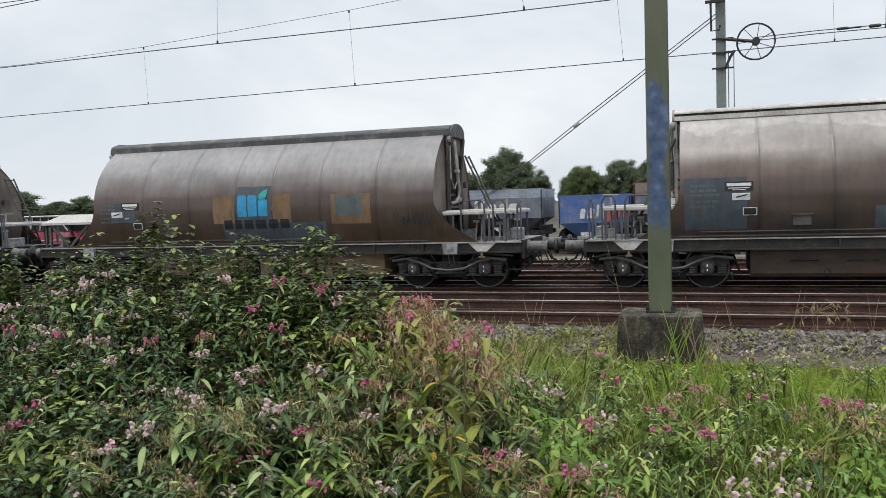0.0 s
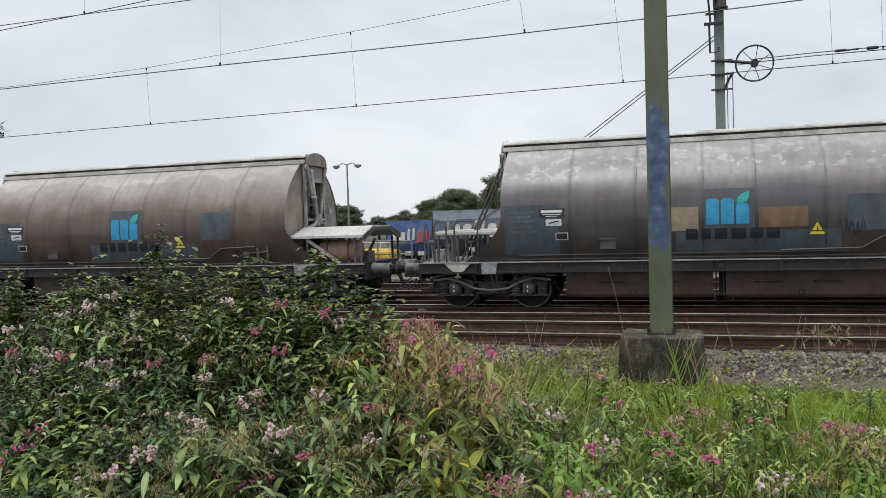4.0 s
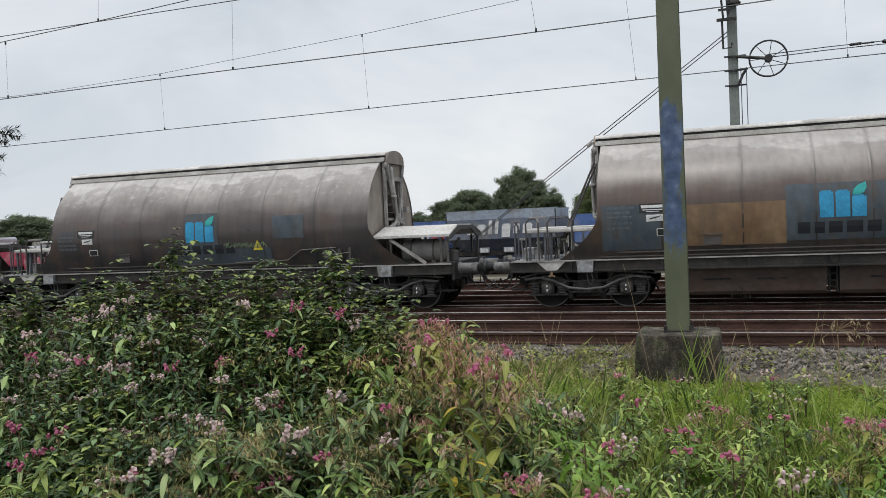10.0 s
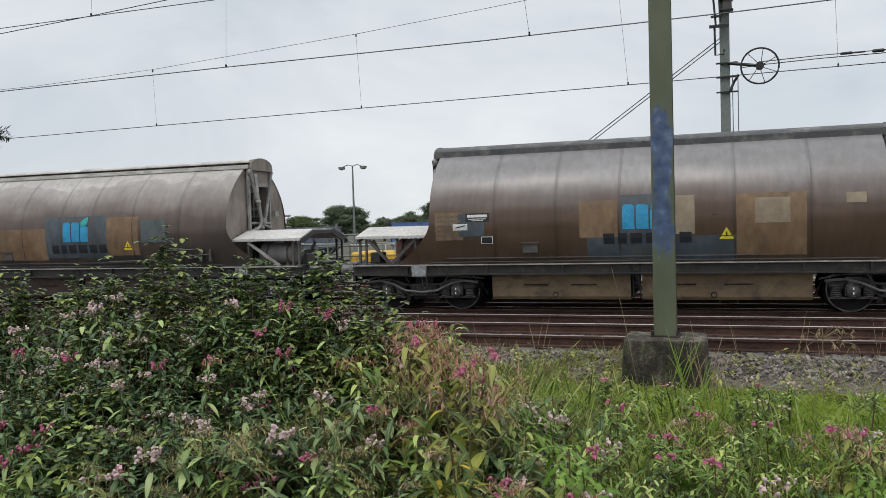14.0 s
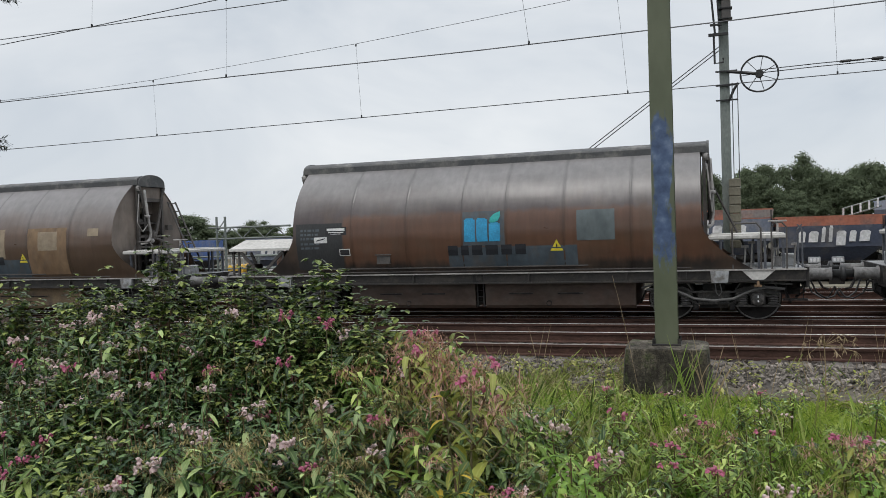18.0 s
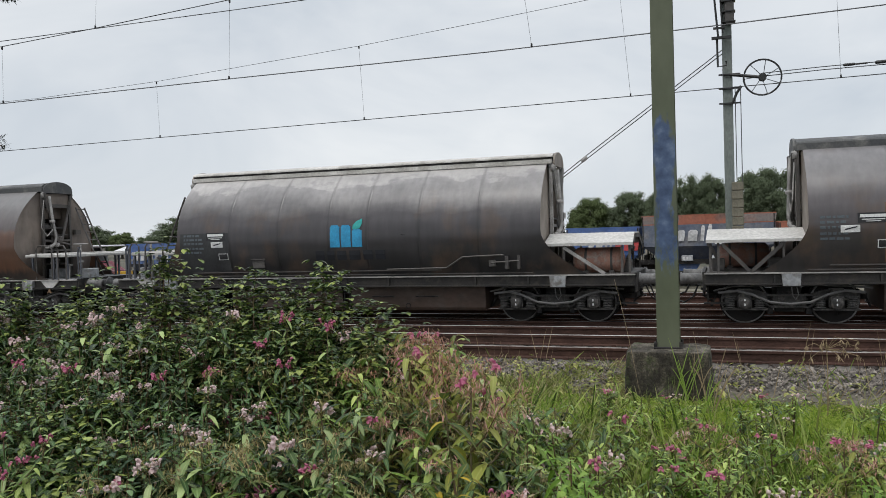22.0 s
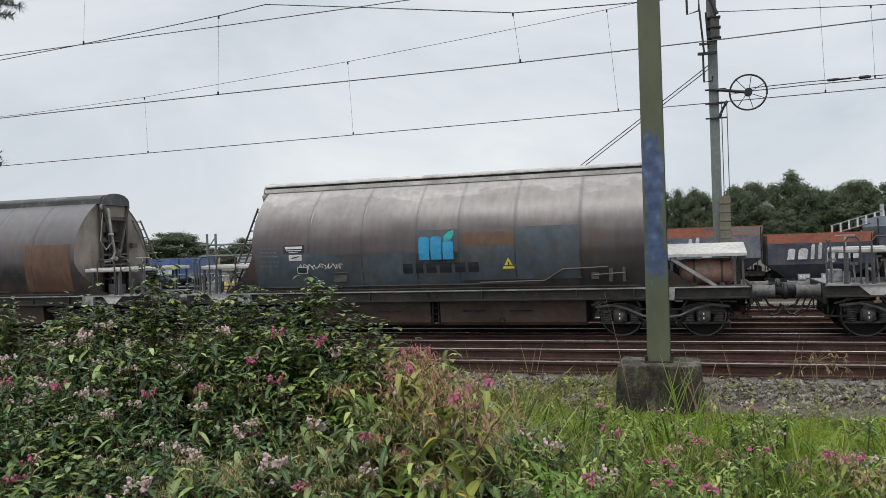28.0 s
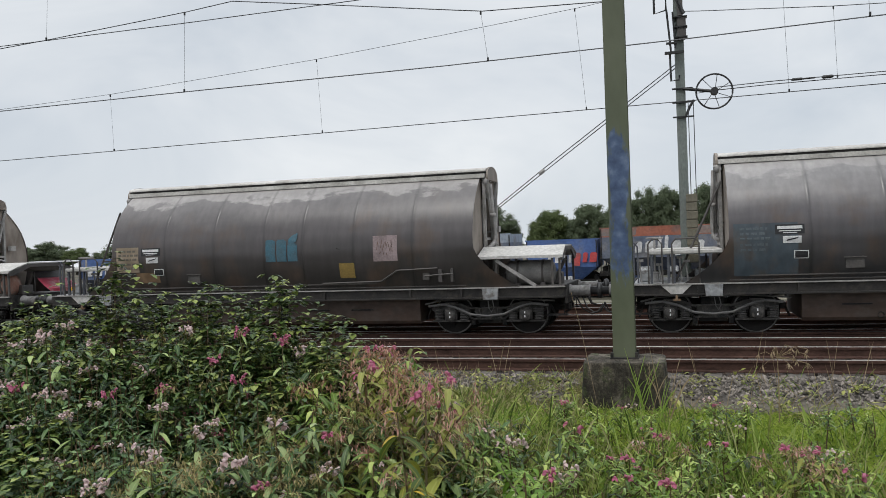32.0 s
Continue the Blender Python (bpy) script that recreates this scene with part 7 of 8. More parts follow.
for i, (x, top, half, kind) in enumerate(TREES):
    key = (kind, i % (4 if kind == 0 else 2))
    y = 97 + (i * 7) % 9
    if key not in MODELS:
        t = MODELS[key] = tree("light green broad-leaved tree in full leaf" if kind else "dark green broad-leaved tree in full leaf", M["ash" if kind else "oak"], 50 + i)
    else:
        t = copy_thing(MODELS[key], pose(0, 0, 0))
    t.matrix_basis = pose(x * y / 100, y, -0.2, 0, 0, (i * 73) % 360)
    t.scale = (half / 3.5 * y / 100, half / 3.5 * y / 100, (2 + (top - 2) * y / 100 + 0.2) / 7.6)


# ---- plants on the verge ----
M["balsam"] = foliage("balsam_leaves", (0.011, 0.03, 0.009), (0.076, 0.145, 0.038), (0.42, 0.53, 0.2), 0.36, 0.12)
M["balsam_light"] = foliage("young_balsam_leaves", (0.045, 0.085, 0.018), (0.2, 0.31, 0.055), (0.5, 0.58, 0.17), 0.38, 0.3)
M["grey_leaf"] = foliage("pale_grey_green_leaves", (0.016, 0.038, 0.013), (0.115, 0.18, 0.056), (0.42, 0.5, 0.22), 0.38, 0.14)
M["yellow_leaf"] = foliage("yellowed_leaves", (0.05, 0.085, 0.02), (0.14, 0.2, 0.035), (0.66, 0.44, 0.04), 0.45, 0.3)
M["bramble"] = foliage("bramble_leaves", (0.01, 0.026, 0.008), (0.06, 0.108, 0.024), (0.36, 0.42, 0.11), 0.38, 0.12)
M["nettle"] = foliage("nettle_leaves", (0.008, 0.024, 0.01), (0.045, 0.094, 0.033), (0.24, 0.36, 0.15), 0.4, 0.1)
M["seed_pink"] = foliage("rosy_seed_stalks", (0.34, 0.17, 0.12), (0.44, 0.24, 0.19), (0.52, 0.36, 0.28), 0.6, 0.25)
M["stalk"] = foliage("thin_flower_stalks", (0.16, 0.15, 0.05), (0.27, 0.24, 0.08), (0.36, 0.22, 0.14), 0.5, 0.2)
M["grass"] = foliage("grass_blades", (0.024, 0.055, 0.01), (0.23, 0.37, 0.05), (0.62, 0.72, 0.22), 0.45, 0.28)
M["lawn"] = foliage("mown_grass", (0.18, 0.27, 0.034), (0.38, 0.5, 0.07), (0.56, 0.62, 0.16), 0.55, 0.35)
M["straw"] = foliage("dry_stalks", (0.2, 0.15, 0.09), (0.32, 0.24, 0.14), (0.42, 0.33, 0.22), 0.7, 0.2)
M["tangle"] = foliage("pale_tangled_grass", (0.09, 0.11, 0.025), (0.3, 0.33, 0.09), (0.6, 0.56, 0.3), 0.6, 0.3)
M["stem"] = surface("reddish_green_stem", (0.07, 0.08, 0.025), (0.16, 0.08, 0.05), 6, 0.5)
M["dull_leaf"] = foliage("tired_balsam_leaves", (0.1, 0.12, 0.028), (0.29, 0.32, 0.055), (0.54, 0.52, 0.18), 0.45, 0.3)
M["lime"] = foliage("lime_green_leaves", (0.09, 0.18, 0.02), (0.17, 0.3, 0.04), (0.28, 0.4, 0.08), 0.36, 0.3)
M["seed_head"] = foliage("reddish_seed_stalks", (0.28, 0.14, 0.08), (0.36, 0.2, 0.12), (0.46, 0.26, 0.22), 0.6, 0.2)
# near-black leaf colour that paints the shade between the stems
M["shade_toned_herb"] = foliage("shade_toned_leaves", (0.006, 0.014, 0.005), (0.02, 0.04, 0.013), (0.1, 0.15, 0.05), 0.5, 0.08)
M["needle"] = foliage("spruce_needles", (0.008, 0.014, 0.008), (0.016, 0.026, 0.013), (0.03, 0.042, 0.02), 0.5, 0.1)
M["seed_tan"] = foliage("tan_seed_stalks", (0.16, 0.14, 0.05), (0.28, 0.23, 0.09), (0.42, 0.34, 0.17), 0.6, 0.2)
M["pink"] = foliage("pink_petals", (0.38, 0.06, 0.15), (0.5, 0.15, 0.24), (0.66, 0.4, 0.44), 0.5, 0.3)
M["blush"] = foliage("pale_pink_petals", (0.58, 0.38, 0.38), (0.72, 0.56, 0.55), (0.8, 0.74, 0.7), 0.5, 0.3)


class Soup:
    """Loose leaf faces gathered into one mesh."""

    def __init__(self):
        self.v, self.f, self.rib = [], [], []

    def blade(self, p, d, up, length, width, droop, segs=3, fold=0.25):
        side = d.cross(up)
        if side.length < 1e-4:
            side = Vector((1, 0, 0))
        side.normalize()
        k = len(self.v)
        up2 = side.cross(d).normalized()
        for i in range(segs + 1):
            f = i / segs
            c = p + d * (length * f) - Vector((0, 0, 1)) * (droop * length * f * f)
            w = width * (0.12 + math.sin(math.pi * min(f * 0.92 + 0.06, 1)) ** 0.8) * 0.5 if i < segs else width * 0.03
            self.v += [c - side * w + up2 * (w * fold), c, c + side * w + up2 * (w * fold)]
            self.rib += [0.0, 1.0, 0.0]
        for i in range(segs):
            a = k + 3 * i
            self.f += [(a, a + 1, a + 4, a + 3), (a + 1, a + 2, a + 5, a + 4)]

    def petal_ball(self, p, s, rng):
        k = len(self.v)
        spin = Matrix.Rotation(rng.uniform(0, 6.28), 3, "Z") @ Matrix.Rotation(rng.uniform(-0.7, 0.7), 3, "X")
        for q in [(1, 0, 0), (-1, 0, 0), (0, 1.3, 0), (0, -1.3, 0), (0, 0.2, 0.8), (0, -0.3, -1.2)]:
            self.v.append(p + spin @ (Vector(q) * s * rng.uniform(0.75, 1.2)))
            self.rib.append(0.0)
        self.f += [tuple(k + i for i in t) for t in ((0, 2, 4), (2, 1, 4), (1, 3, 4), (3, 0, 4), (2, 0, 5), (1, 2, 5), (3, 1, 5), (0, 3, 5))]
        for a in (-0.6, 0.6):
            d = spin @ Vector((math.sin(a) * 0.9, -0.6, -0.7)).normalized()
            self.blade(p, d, Vector((0, 0, 1)), s * 2.4, s * 2.0, 0.1, 2, 0.1)

    def mesh(self, name, material, smooth=True):
        me = bpy.data.meshes.new(name)
        me.from_pydata(self.v, [], self.f)
        me.attributes.new("rib", "FLOAT", "POINT").data.foreach_set("value", self.rib)
        me.materials.append(material)
        if smooth:
            me.shade_smooth()
        return me


def flower_mesh(seed, key):
    rng = random.Random(seed)
    s = Soup()
    s.petal_ball(Vector((0, 0, 0)), 0.0165, rng)
    return s.mesh("flower", M[key])


FLOWERS = {key: [flower_mesh(300 + i, key) for i in range(4)] for key in ("pink", "blush")}


def balsam(seed, h, flower, leaf_key, label, heads=1, seedy=0, spread=0.26, big=1.0, seed_key="seed_head", slim=1.0):
    """A balsam plant: one thick stem, whorls of long leaves, nodding flowers on thin spreading stalks. h: from the foot to the tip."""
    rng = random.Random(seed)
    e = tagged(new("balsam_plant"), label, "balsam plant", "balsam plants on the verge")
    bm = bmesh.new()
    lean = Vector((rng.uniform(-0.12, 0.12), rng.uniform(-0.12, 0.12), 1)).normalized()
    pts = [Vector((0, 0, -0.05)), lean * h * 0.5 + Vector((rng.uniform(-0.03, 0.03), 0, 0)), lean * h]
    tube(bm, pts, [0.012, 0.009, 0.004], 5)
    leaves = Soup()
    shoots = [(pts[0], pts[2], 0.42)]
    for i in range(rng.randint(5, 8)):
        fr = rng.uniform(0.42, 0.85)
        a = rng.uniform(0, 6.28)
        s0 = lean * h * fr
        s1 = s0 + Vector((math.cos(a), math.sin(a), 0.8)) * rng.uniform(0.6, 1.25) * spread
        tube(bm, [s0, (s0 + s1) / 2 + Vector((0, 0, -0.02)), s1], [0.007, 0.005, 0.003], 4)
        shoots.append((s0, s1, 0.2))
    for s0, s1, start in shoots:
        n = max(2, int((s1 - s0).length * (1 - start) / (0.1 * big)))
        for i in range(n + 1):
            fr = start + (1 - start) * (i + 0.4) / (n + 0.6)
            p = s0.lerp(s1, fr)
            a0 = i * 1.05 + rng.uniform(-0.3, 0.3)
            for q in range(3):
                a = a0 + q * 2.094 + rng.uniform(-0.4, 0.4)
                d = Vector((math.cos(a), math.sin(a), rng.uniform(-0.3, 0.6))).normalized()
                ln = rng.uniform(0.07, 0.22) * (1.12 - 0.4 * fr) * big
                leaves.blade(p, d, Vector((0, 0, 1)), ln, ln * rng.uniform(0.2, 0.34) * slim, rng.uniform(0.1, 0.9), 4)
    part("stem", bm, M["stem"], e)
    part("foliage", leaves.mesh("foliage", M[leaf_key]), None, e)
    order = [shoots[0]] + rng.sample(shoots[1:], len(shoots) - 1)
    for s0, s1, _ in order[:heads] if flower else ():
        sprays = Soup()
        for i in range(rng.randint(4, 8)):
            a = rng.uniform(0, 6.28)
            d = Vector((math.cos(a), math.sin(a), rng.uniform(0.0, 1.1))).normalized()
            ln = rng.uniform(0.04, 0.11)
            p = s1 + d * ln - Vector((0, 0, 0.25 * ln))
            sprays.blade(s1 - Vector((0, 0, 0.03)), d, Vector((0, 0, 1)), ln * 1.1, 0.006, 0.25, 3, 0.1)
            ob = part("flower", rng.choice(FLOWERS[flower]), None, e)
            ob.matrix_basis = pose(p.x, p.y, p.z, rng.uniform(-40, 40), rng.uniform(-40, 40), rng.uniform(0, 360))
        for i in range(14):
            a = rng.uniform(0, 6.28)
            d = Vector((math.cos(a), math.sin(a), rng.uniform(-0.3, 1.3))).normalized()
            ln = rng.uniform(0.05, 0.13)
            sprays.blade(s1 - Vector((0, 0, 0.04)), d, Vector((0, 0, 1)), ln, 0.005, rng.uniform(0.0, 0.5), 2, 0.1)
            if i % 3 == 0:
                sprays.blade(s1 + d * ln * 0.9, (d + Vector((0, 0, -1.2))).normalized(), Vector((0, 0, 1)), 0.026, 0.012, 0.2, 2, 0.3)
        part("flower_spray", sprays.mesh("flower_spray", M["stalk"]), None, e)
    for s0, s1, _ in order[:seedy]:
        stalks = Soup()
        hub = [s1 + Vector((rng.gauss(0, 0.04), rng.gauss(0, 0.04), rng.uniform(-0.08, 0.03))) for _ in range(6)]
        for i in range(46):
            a = rng.uniform(0, 6.28)
            b = rng.choice(hub)
            d = Vector((math.cos(a), math.sin(a), rng.uniform(-0.2, 1.4))).normalized()
            ln = rng.uniform(0.05, 0.15)
            stalks.blade(b, d, Vector((0, 0, 1)), ln, 0.0048, rng.uniform(-0.1, 0.5), 2, 0.1)
            if i % 2 == 0:
                stalks.blade(b + d * ln * 0.9, (d + Vector((0, 0, -1.4))).normalized(), Vector((0, 0, 1)), 0.03, 0.011, 0.2, 2, 0.3)
        part("seed_head", stalks.mesh("seed_head", M[seed_key]), None, e, "tan dried seed stalks" if seed_key == "seed_tan" else "reddish dried seed stalks")
    return e


def nettle(seed, h, label, big=1.0):
    """A nettle: an upright stem with pairs of broad toothed leaves held level, and side shoots of the same kind."""
    rng = random.Random(seed)
    e = tagged(new("nettle_plant"), label, "nettle", "nettles on the verge")
    leaves = Soup()
    bm = bmesh.new()
    stems = [(Vector((0, 0, -0.05)), Vector((rng.uniform(-0.1, 0.1), rng.uniform(-0.1, 0.1), h)))]
    for i in range(9):
        a = rng.uniform(0, 6.28)
        r = rng.uniform(0.12, 0.34)
        top = h * rng.uniform(0.68, 1.0)
        stems.append((Vector((r * 0.3 * math.cos(a), r * 0.3 * math.sin(a), -0.05)), Vector((r * math.cos(a), r * math.sin(a), top))))
    for s0, s1 in stems:
        tube(bm, [s0, s0.lerp(s1, 0.5) + Vector((0, 0, 0.02)), s1], [0.006, 0.005, 0.003], 4)
        n = int(h * 0.62 / 0.05)
        for i in range(n):
            fr = 0.4 + 0.6 * i / n
            p = s0.lerp(s1, fr)
            a0 = i * 1.5708 + rng.uniform(-0.35, 0.35)
            for q in range(2):
                a = a0 + q * 3.1416
                d = Vector((math.cos(a), math.sin(a), rng.uniform(-0.25, 0.3))).normalized()
                ln = rng.uniform(0.05, 0.1) * (1.15 - 0.45 * fr) * big
                leaves.blade(p + d * 0.025, d, Vector((0, 0, 1)), ln, ln * rng.uniform(0.5, 0.66), rng.uniform(0.1, 0.5), 3, 0.12)
    part("stem", bm, M["stem"], e)
    part("foliage", leaves.mesh("foliage", M["nettle"]), None, e)
    return e


def growth_top(x, y):
    """Height of the tops over the rails: a tall thicket to the west, low herbs to the east, rising away from the path."""
    s = x / y
    goal = 0.0
    for (s0, g0), (s1, g1) in zip(((-9, 1.05), (-0.62, 1.05), (-0.5, 0.95), (-0.42, 0.74), (-0.3, 0.5), (-0.2, 0.26), (-0.12, 0.1)), ((-0.62, 1.05), (-0.5, 0.95), (-0.42, 0.74), (-0.3, 0.5), (-0.2, 0.26), (-0.12, 0.1), (9, 0.02))):
        if s0 <= s < s1:
            goal = g0 + (g1 - g0) * (s - s0) / (s1 - s0)
    f = max(0.0, min(1.0, (y - 4.9) / 2.7))
    return 0.08 + (goal - 0.08) * f


def verge_plants():
    rng = random.Random(8)
    kinds = {
        "tall_pink": balsam(101, 1.5, "pink", "balsam", "tall leafy balsam plant with bright pink flowers", 4),
        "tall_blush": balsam(102, 1.5, "blush", "balsam", "tall leafy balsam plant with pale pink flowers", 5),
        "tall_green": balsam(103, 1.45, "", "balsam", "tall dark green balsam plant without flowers", big=1.25),
        "tall_green2": balsam(104, 1.4, "", "balsam", "tall dark green balsam plant without flowers", big=0.85),
        "mid_blush": balsam(105, 1.05, "blush", "grey_leaf", "leafy balsam plant with pale pink flowers", 4),
        "mid_pink": balsam(106, 1.05, "pink", "balsam", "leafy balsam plant with bright pink flowers", 2),
        "mid_green": balsam(107, 1.0, "", "grey_leaf", "leafy grey-green balsam plant without flowers", big=1.1),
        "mid_light": balsam(108, 1.0, "", "balsam_light", "light green balsam plant without flowers"),
        "mid_tan": balsam(116, 1.1, "", "balsam", "fading balsam plant with tan seed heads", 0, 3, seed_key="seed_tan"),
        "seedy": balsam(109, 1.1, "", "dull_leaf", "yellowing balsam plant with reddish seed heads", 0, 4),
        "seedy_pink": balsam(110, 1.1, "pink", "dull_leaf", "yellowing balsam plant with pink flowers and seed heads", 1, 4, seed_key="seed_pink"),
        "low_light": balsam(111, 0.8, "", "balsam_light", "short light green balsam plant", spread=0.2, big=0.55),
        "low_green": balsam(117, 0.8, "", "balsam", "short dark green leafy balsam plant", spread=0.2, big=0.65),
        "low_pink": balsam(112, 0.85, "pink", "balsam_light", "short balsam plant with magenta flowers", 1, spread=0.2, big=0.6),
        "low_blush": balsam(113, 0.8, "blush", "balsam_light", "short balsam plant with pale pink flowers", 1, spread=0.2, big=0.6),
        "lime": balsam(114, 0.85, "", "lime", "short lime green leafy plant", 0, 0, 0.18, 0.6, slim=1.6),
        "nettle": nettle(121, 1.4, "tall dark green nettle with broad leaves"),
        "nettle_low": nettle(122, 1.0, "dark green nettle with broad leaves", 1.15),
        "yellow": balsam(115, 1.5, "", "yellow_leaf", "balsam plant with some large yellowed leaves", 0, 0, 0.2, 1.35),
    }
    height = dict(tall_pink=1.5, tall_blush=1.5, tall_green=1.45, tall_green2=1.4, mid_blush=1.05, mid_pink=1.05, mid_green=1.0, mid_light=1.0, mid_tan=1.1, seedy=1.1, seedy_pink=1.1, low_light=0.8, low_green=0.8, low_pink=0.85, low_blush=0.8, lime=0.85, yellow=1.5, nettle=1.4, nettle_low=1.0)
    west = ["tall_green"] * 4 + ["tall_green2"] * 5 + ["tall_blush"] * 4 + ["tall_pink"] * 2 + ["mid_tan"] + ["nettle"] * 9
    middle = ["seedy"] * 4 + ["seedy_pink"] * 3 + ["mid_green"] * 4 + ["mid_blush"] * 3 + ["mid_light"] * 5 + ["mid_tan"] * 5
    east = ["low_light"] * 5 + ["low_green"] * 3 + ["low_pink"] * 3 + ["low_blush"] * 2 + ["seedy_pink"] + ["lime"] * 3
    front = ["tall_green2"] * 3 + ["mid_light"] * 1 + ["mid_blush"] * 2 + ["mid_pink"] * 2 + ["mid_tan"] * 2 + ["nettle_low"] * 9
    foot = ["mid_light"] * 3 + ["mid_blush"] * 5 + ["mid_pink"] * 3 + ["mid_tan"] * 2 + ["mid_green"] * 4 + ["seedy_pink"] + ["tall_green2"] * 4
    used = set()

    def put(name, x, y, top):
        g = ground_z(x, y)
        size = max(0.45, min(1.6, (top - g) / height[name]))
        m = pose(x, y, g, rng.uniform(-5, 5), rng.uniform(-5, 5), rng.uniform(0, 360))
        k = kinds[name]
        c = copy_thing(k, m) if name in used else k
        c.matrix_basis = m
        wide = 0.5 * size + 0.5
        c.scale = (wide, wide, size)
        used.add(name)

    spots = []
    tries = 0
    while len(spots) < 300 and tries < 20000:
        tries += 1
        y = rng.uniform(4.7, 8.5)
        x = y * rng.uniform(-1.2, 0.24)
        s = x / y
        if s > -0.2 and y > 7.9:
            continue
        if any((x - a) ** 2 + (y - b) ** 2 < 0.045 for a, b in spots):
            continue
        if s > -0.2 and rng.random() < 0.5:
            continue
        spots.append((x, y))
        pool = west if s < -0.5 else middle if s < -0.2 else east
        if y < 6.0 and -0.72 < s < -0.2:
            pool = foot
        elif y < 5.8 and s < -0.3:
            pool = front
        put(rng.choice(pool), x, y, growth_top(x, y) + rng.gauss(0, 0.12))
    for x in [-11.5 + 0.42 * i for i in range(22)] + [1.3 + 0.4 * i for i in range(9)]:
        for y in (4.9, 5.9, 6.9, 7.9):
            px, py = x + rng.uniform(-0.2, 0.2), y + rng.uniform(-0.4, 0.4)
            if -1.2 < px / py < 0.24:
                continue
            put(rng.choice(west if px < 0 else east), px, py, growth_top(px, py) + rng.gauss(0, 0.1))
    for name, x, y, top in (("yellow", -1.55, 5.05, 0.95), ("yellow", -1.66, 4.9, 0.5), ("lime", -0.92, 5.5, 0.42), ("lime", -0.85, 5.3, 0.3), ("lime", -0.98, 5.75, 0.38), ("lime", -0.78, 5.1, 0.2), ("tall_blush", -6.2, 7.2, 1.25), ("tall_pink", -4.4, 7.9, 1.15), ("tall_blush", -5.2, 7.6, 1.2), ("seedy_pink", -2.75, 7.9, 0.95), ("seedy_pink", -2.05, 6.6, 0.98), ("seedy_pink", -1.72, 5.7, 0.85), ("seedy", -2.35, 7.2, 0.85), ("seedy_pink", -2.6, 7.0, 0.9), ("seedy", -3.0, 7.7, 0.92), ("seedy_pink", 1.25, 7.4, 0.2)):
        put(name, x, y, top)
    for _ in range(34):
        y = rng.uniform(8.2, 10.2)
        x = y * rng.uniform(-0.2, 0.22)
        put(rng.choice(["low_pink", "low_blush", "low_light", "low_green", "low_light"]), x, y, ground_z(x, y) + rng.uniform(0.36, 0.55))
    for name, k in kinds.items():
        if name not in used:
            put(name, -5.0, 6.0, 0.3)


verge_plants()


def undergrowth():
    """Leaves of the countless smaller plants that fill the gaps between the stems."""
    rng = random.Random(77)
    dark, light = Soup(), Soup()
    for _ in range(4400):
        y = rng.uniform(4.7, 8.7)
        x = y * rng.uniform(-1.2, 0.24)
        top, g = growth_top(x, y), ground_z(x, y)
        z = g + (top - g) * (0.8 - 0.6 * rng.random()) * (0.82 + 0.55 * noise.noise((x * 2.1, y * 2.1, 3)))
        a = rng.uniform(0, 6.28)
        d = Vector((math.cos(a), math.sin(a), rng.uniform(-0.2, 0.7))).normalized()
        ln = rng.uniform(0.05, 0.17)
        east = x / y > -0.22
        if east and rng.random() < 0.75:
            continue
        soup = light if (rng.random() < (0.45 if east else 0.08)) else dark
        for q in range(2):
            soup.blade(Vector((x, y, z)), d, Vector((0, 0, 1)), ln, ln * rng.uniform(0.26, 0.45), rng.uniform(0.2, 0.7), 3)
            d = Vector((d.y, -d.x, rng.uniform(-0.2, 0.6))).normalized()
    weeds = Soup()
    for _ in range(330):
        y = 10.8 + 2.4 * rng.random()
        x = rng.uniform(-6.5, -1.2) if rng.random() < 0.8 else rng.uniform(-0.2, 3.6)
        if noise.noise((x * 1.3, y * 1.3, 9)) < -0.1:
            continue
        h = rng.uniform(0.03, 0.26)
        for q in range(rng.randint(7, 16)):
            a = rng.uniform(0, 6.28)
            d = Vector((math.cos(a), math.sin(a), rng.uniform(-0.2, 0.9))).normalized()
            ln = rng.uniform(0.05, 0.13)
            weeds.blade(Vector((x + rng.gauss(0, 0.05), y + rng.gauss(0, 0.05), ground_z(x, y) + h * rng.random())), d, Vector((0, 0, 1)), ln, ln * rng.uniform(0.25, 0.5), rng.uniform(0.1, 0.6), 3)
    tagged(new("shoulder_weeds", weeds.mesh("shoulder_weeds", M["dull_leaf"])), "low olive green weeds at the edge of the ballast", "weeds", kind="stuff")
    # these leaves hold the shade of the gaps in their colour
    tagged(new("shaded_undergrowth", dark.mesh("shaded_undergrowth", M["shade_toned_herb"])), "small herb leaves toned near black for the shade between stems", "undergrowth", kind="stuff")
    tagged(new("light_undergrowth", light.mesh("light_undergrowth", M["balsam_light"])), "light green leaves of small herbs filling the verge", "undergrowth", kind="stuff")


undergrowth()


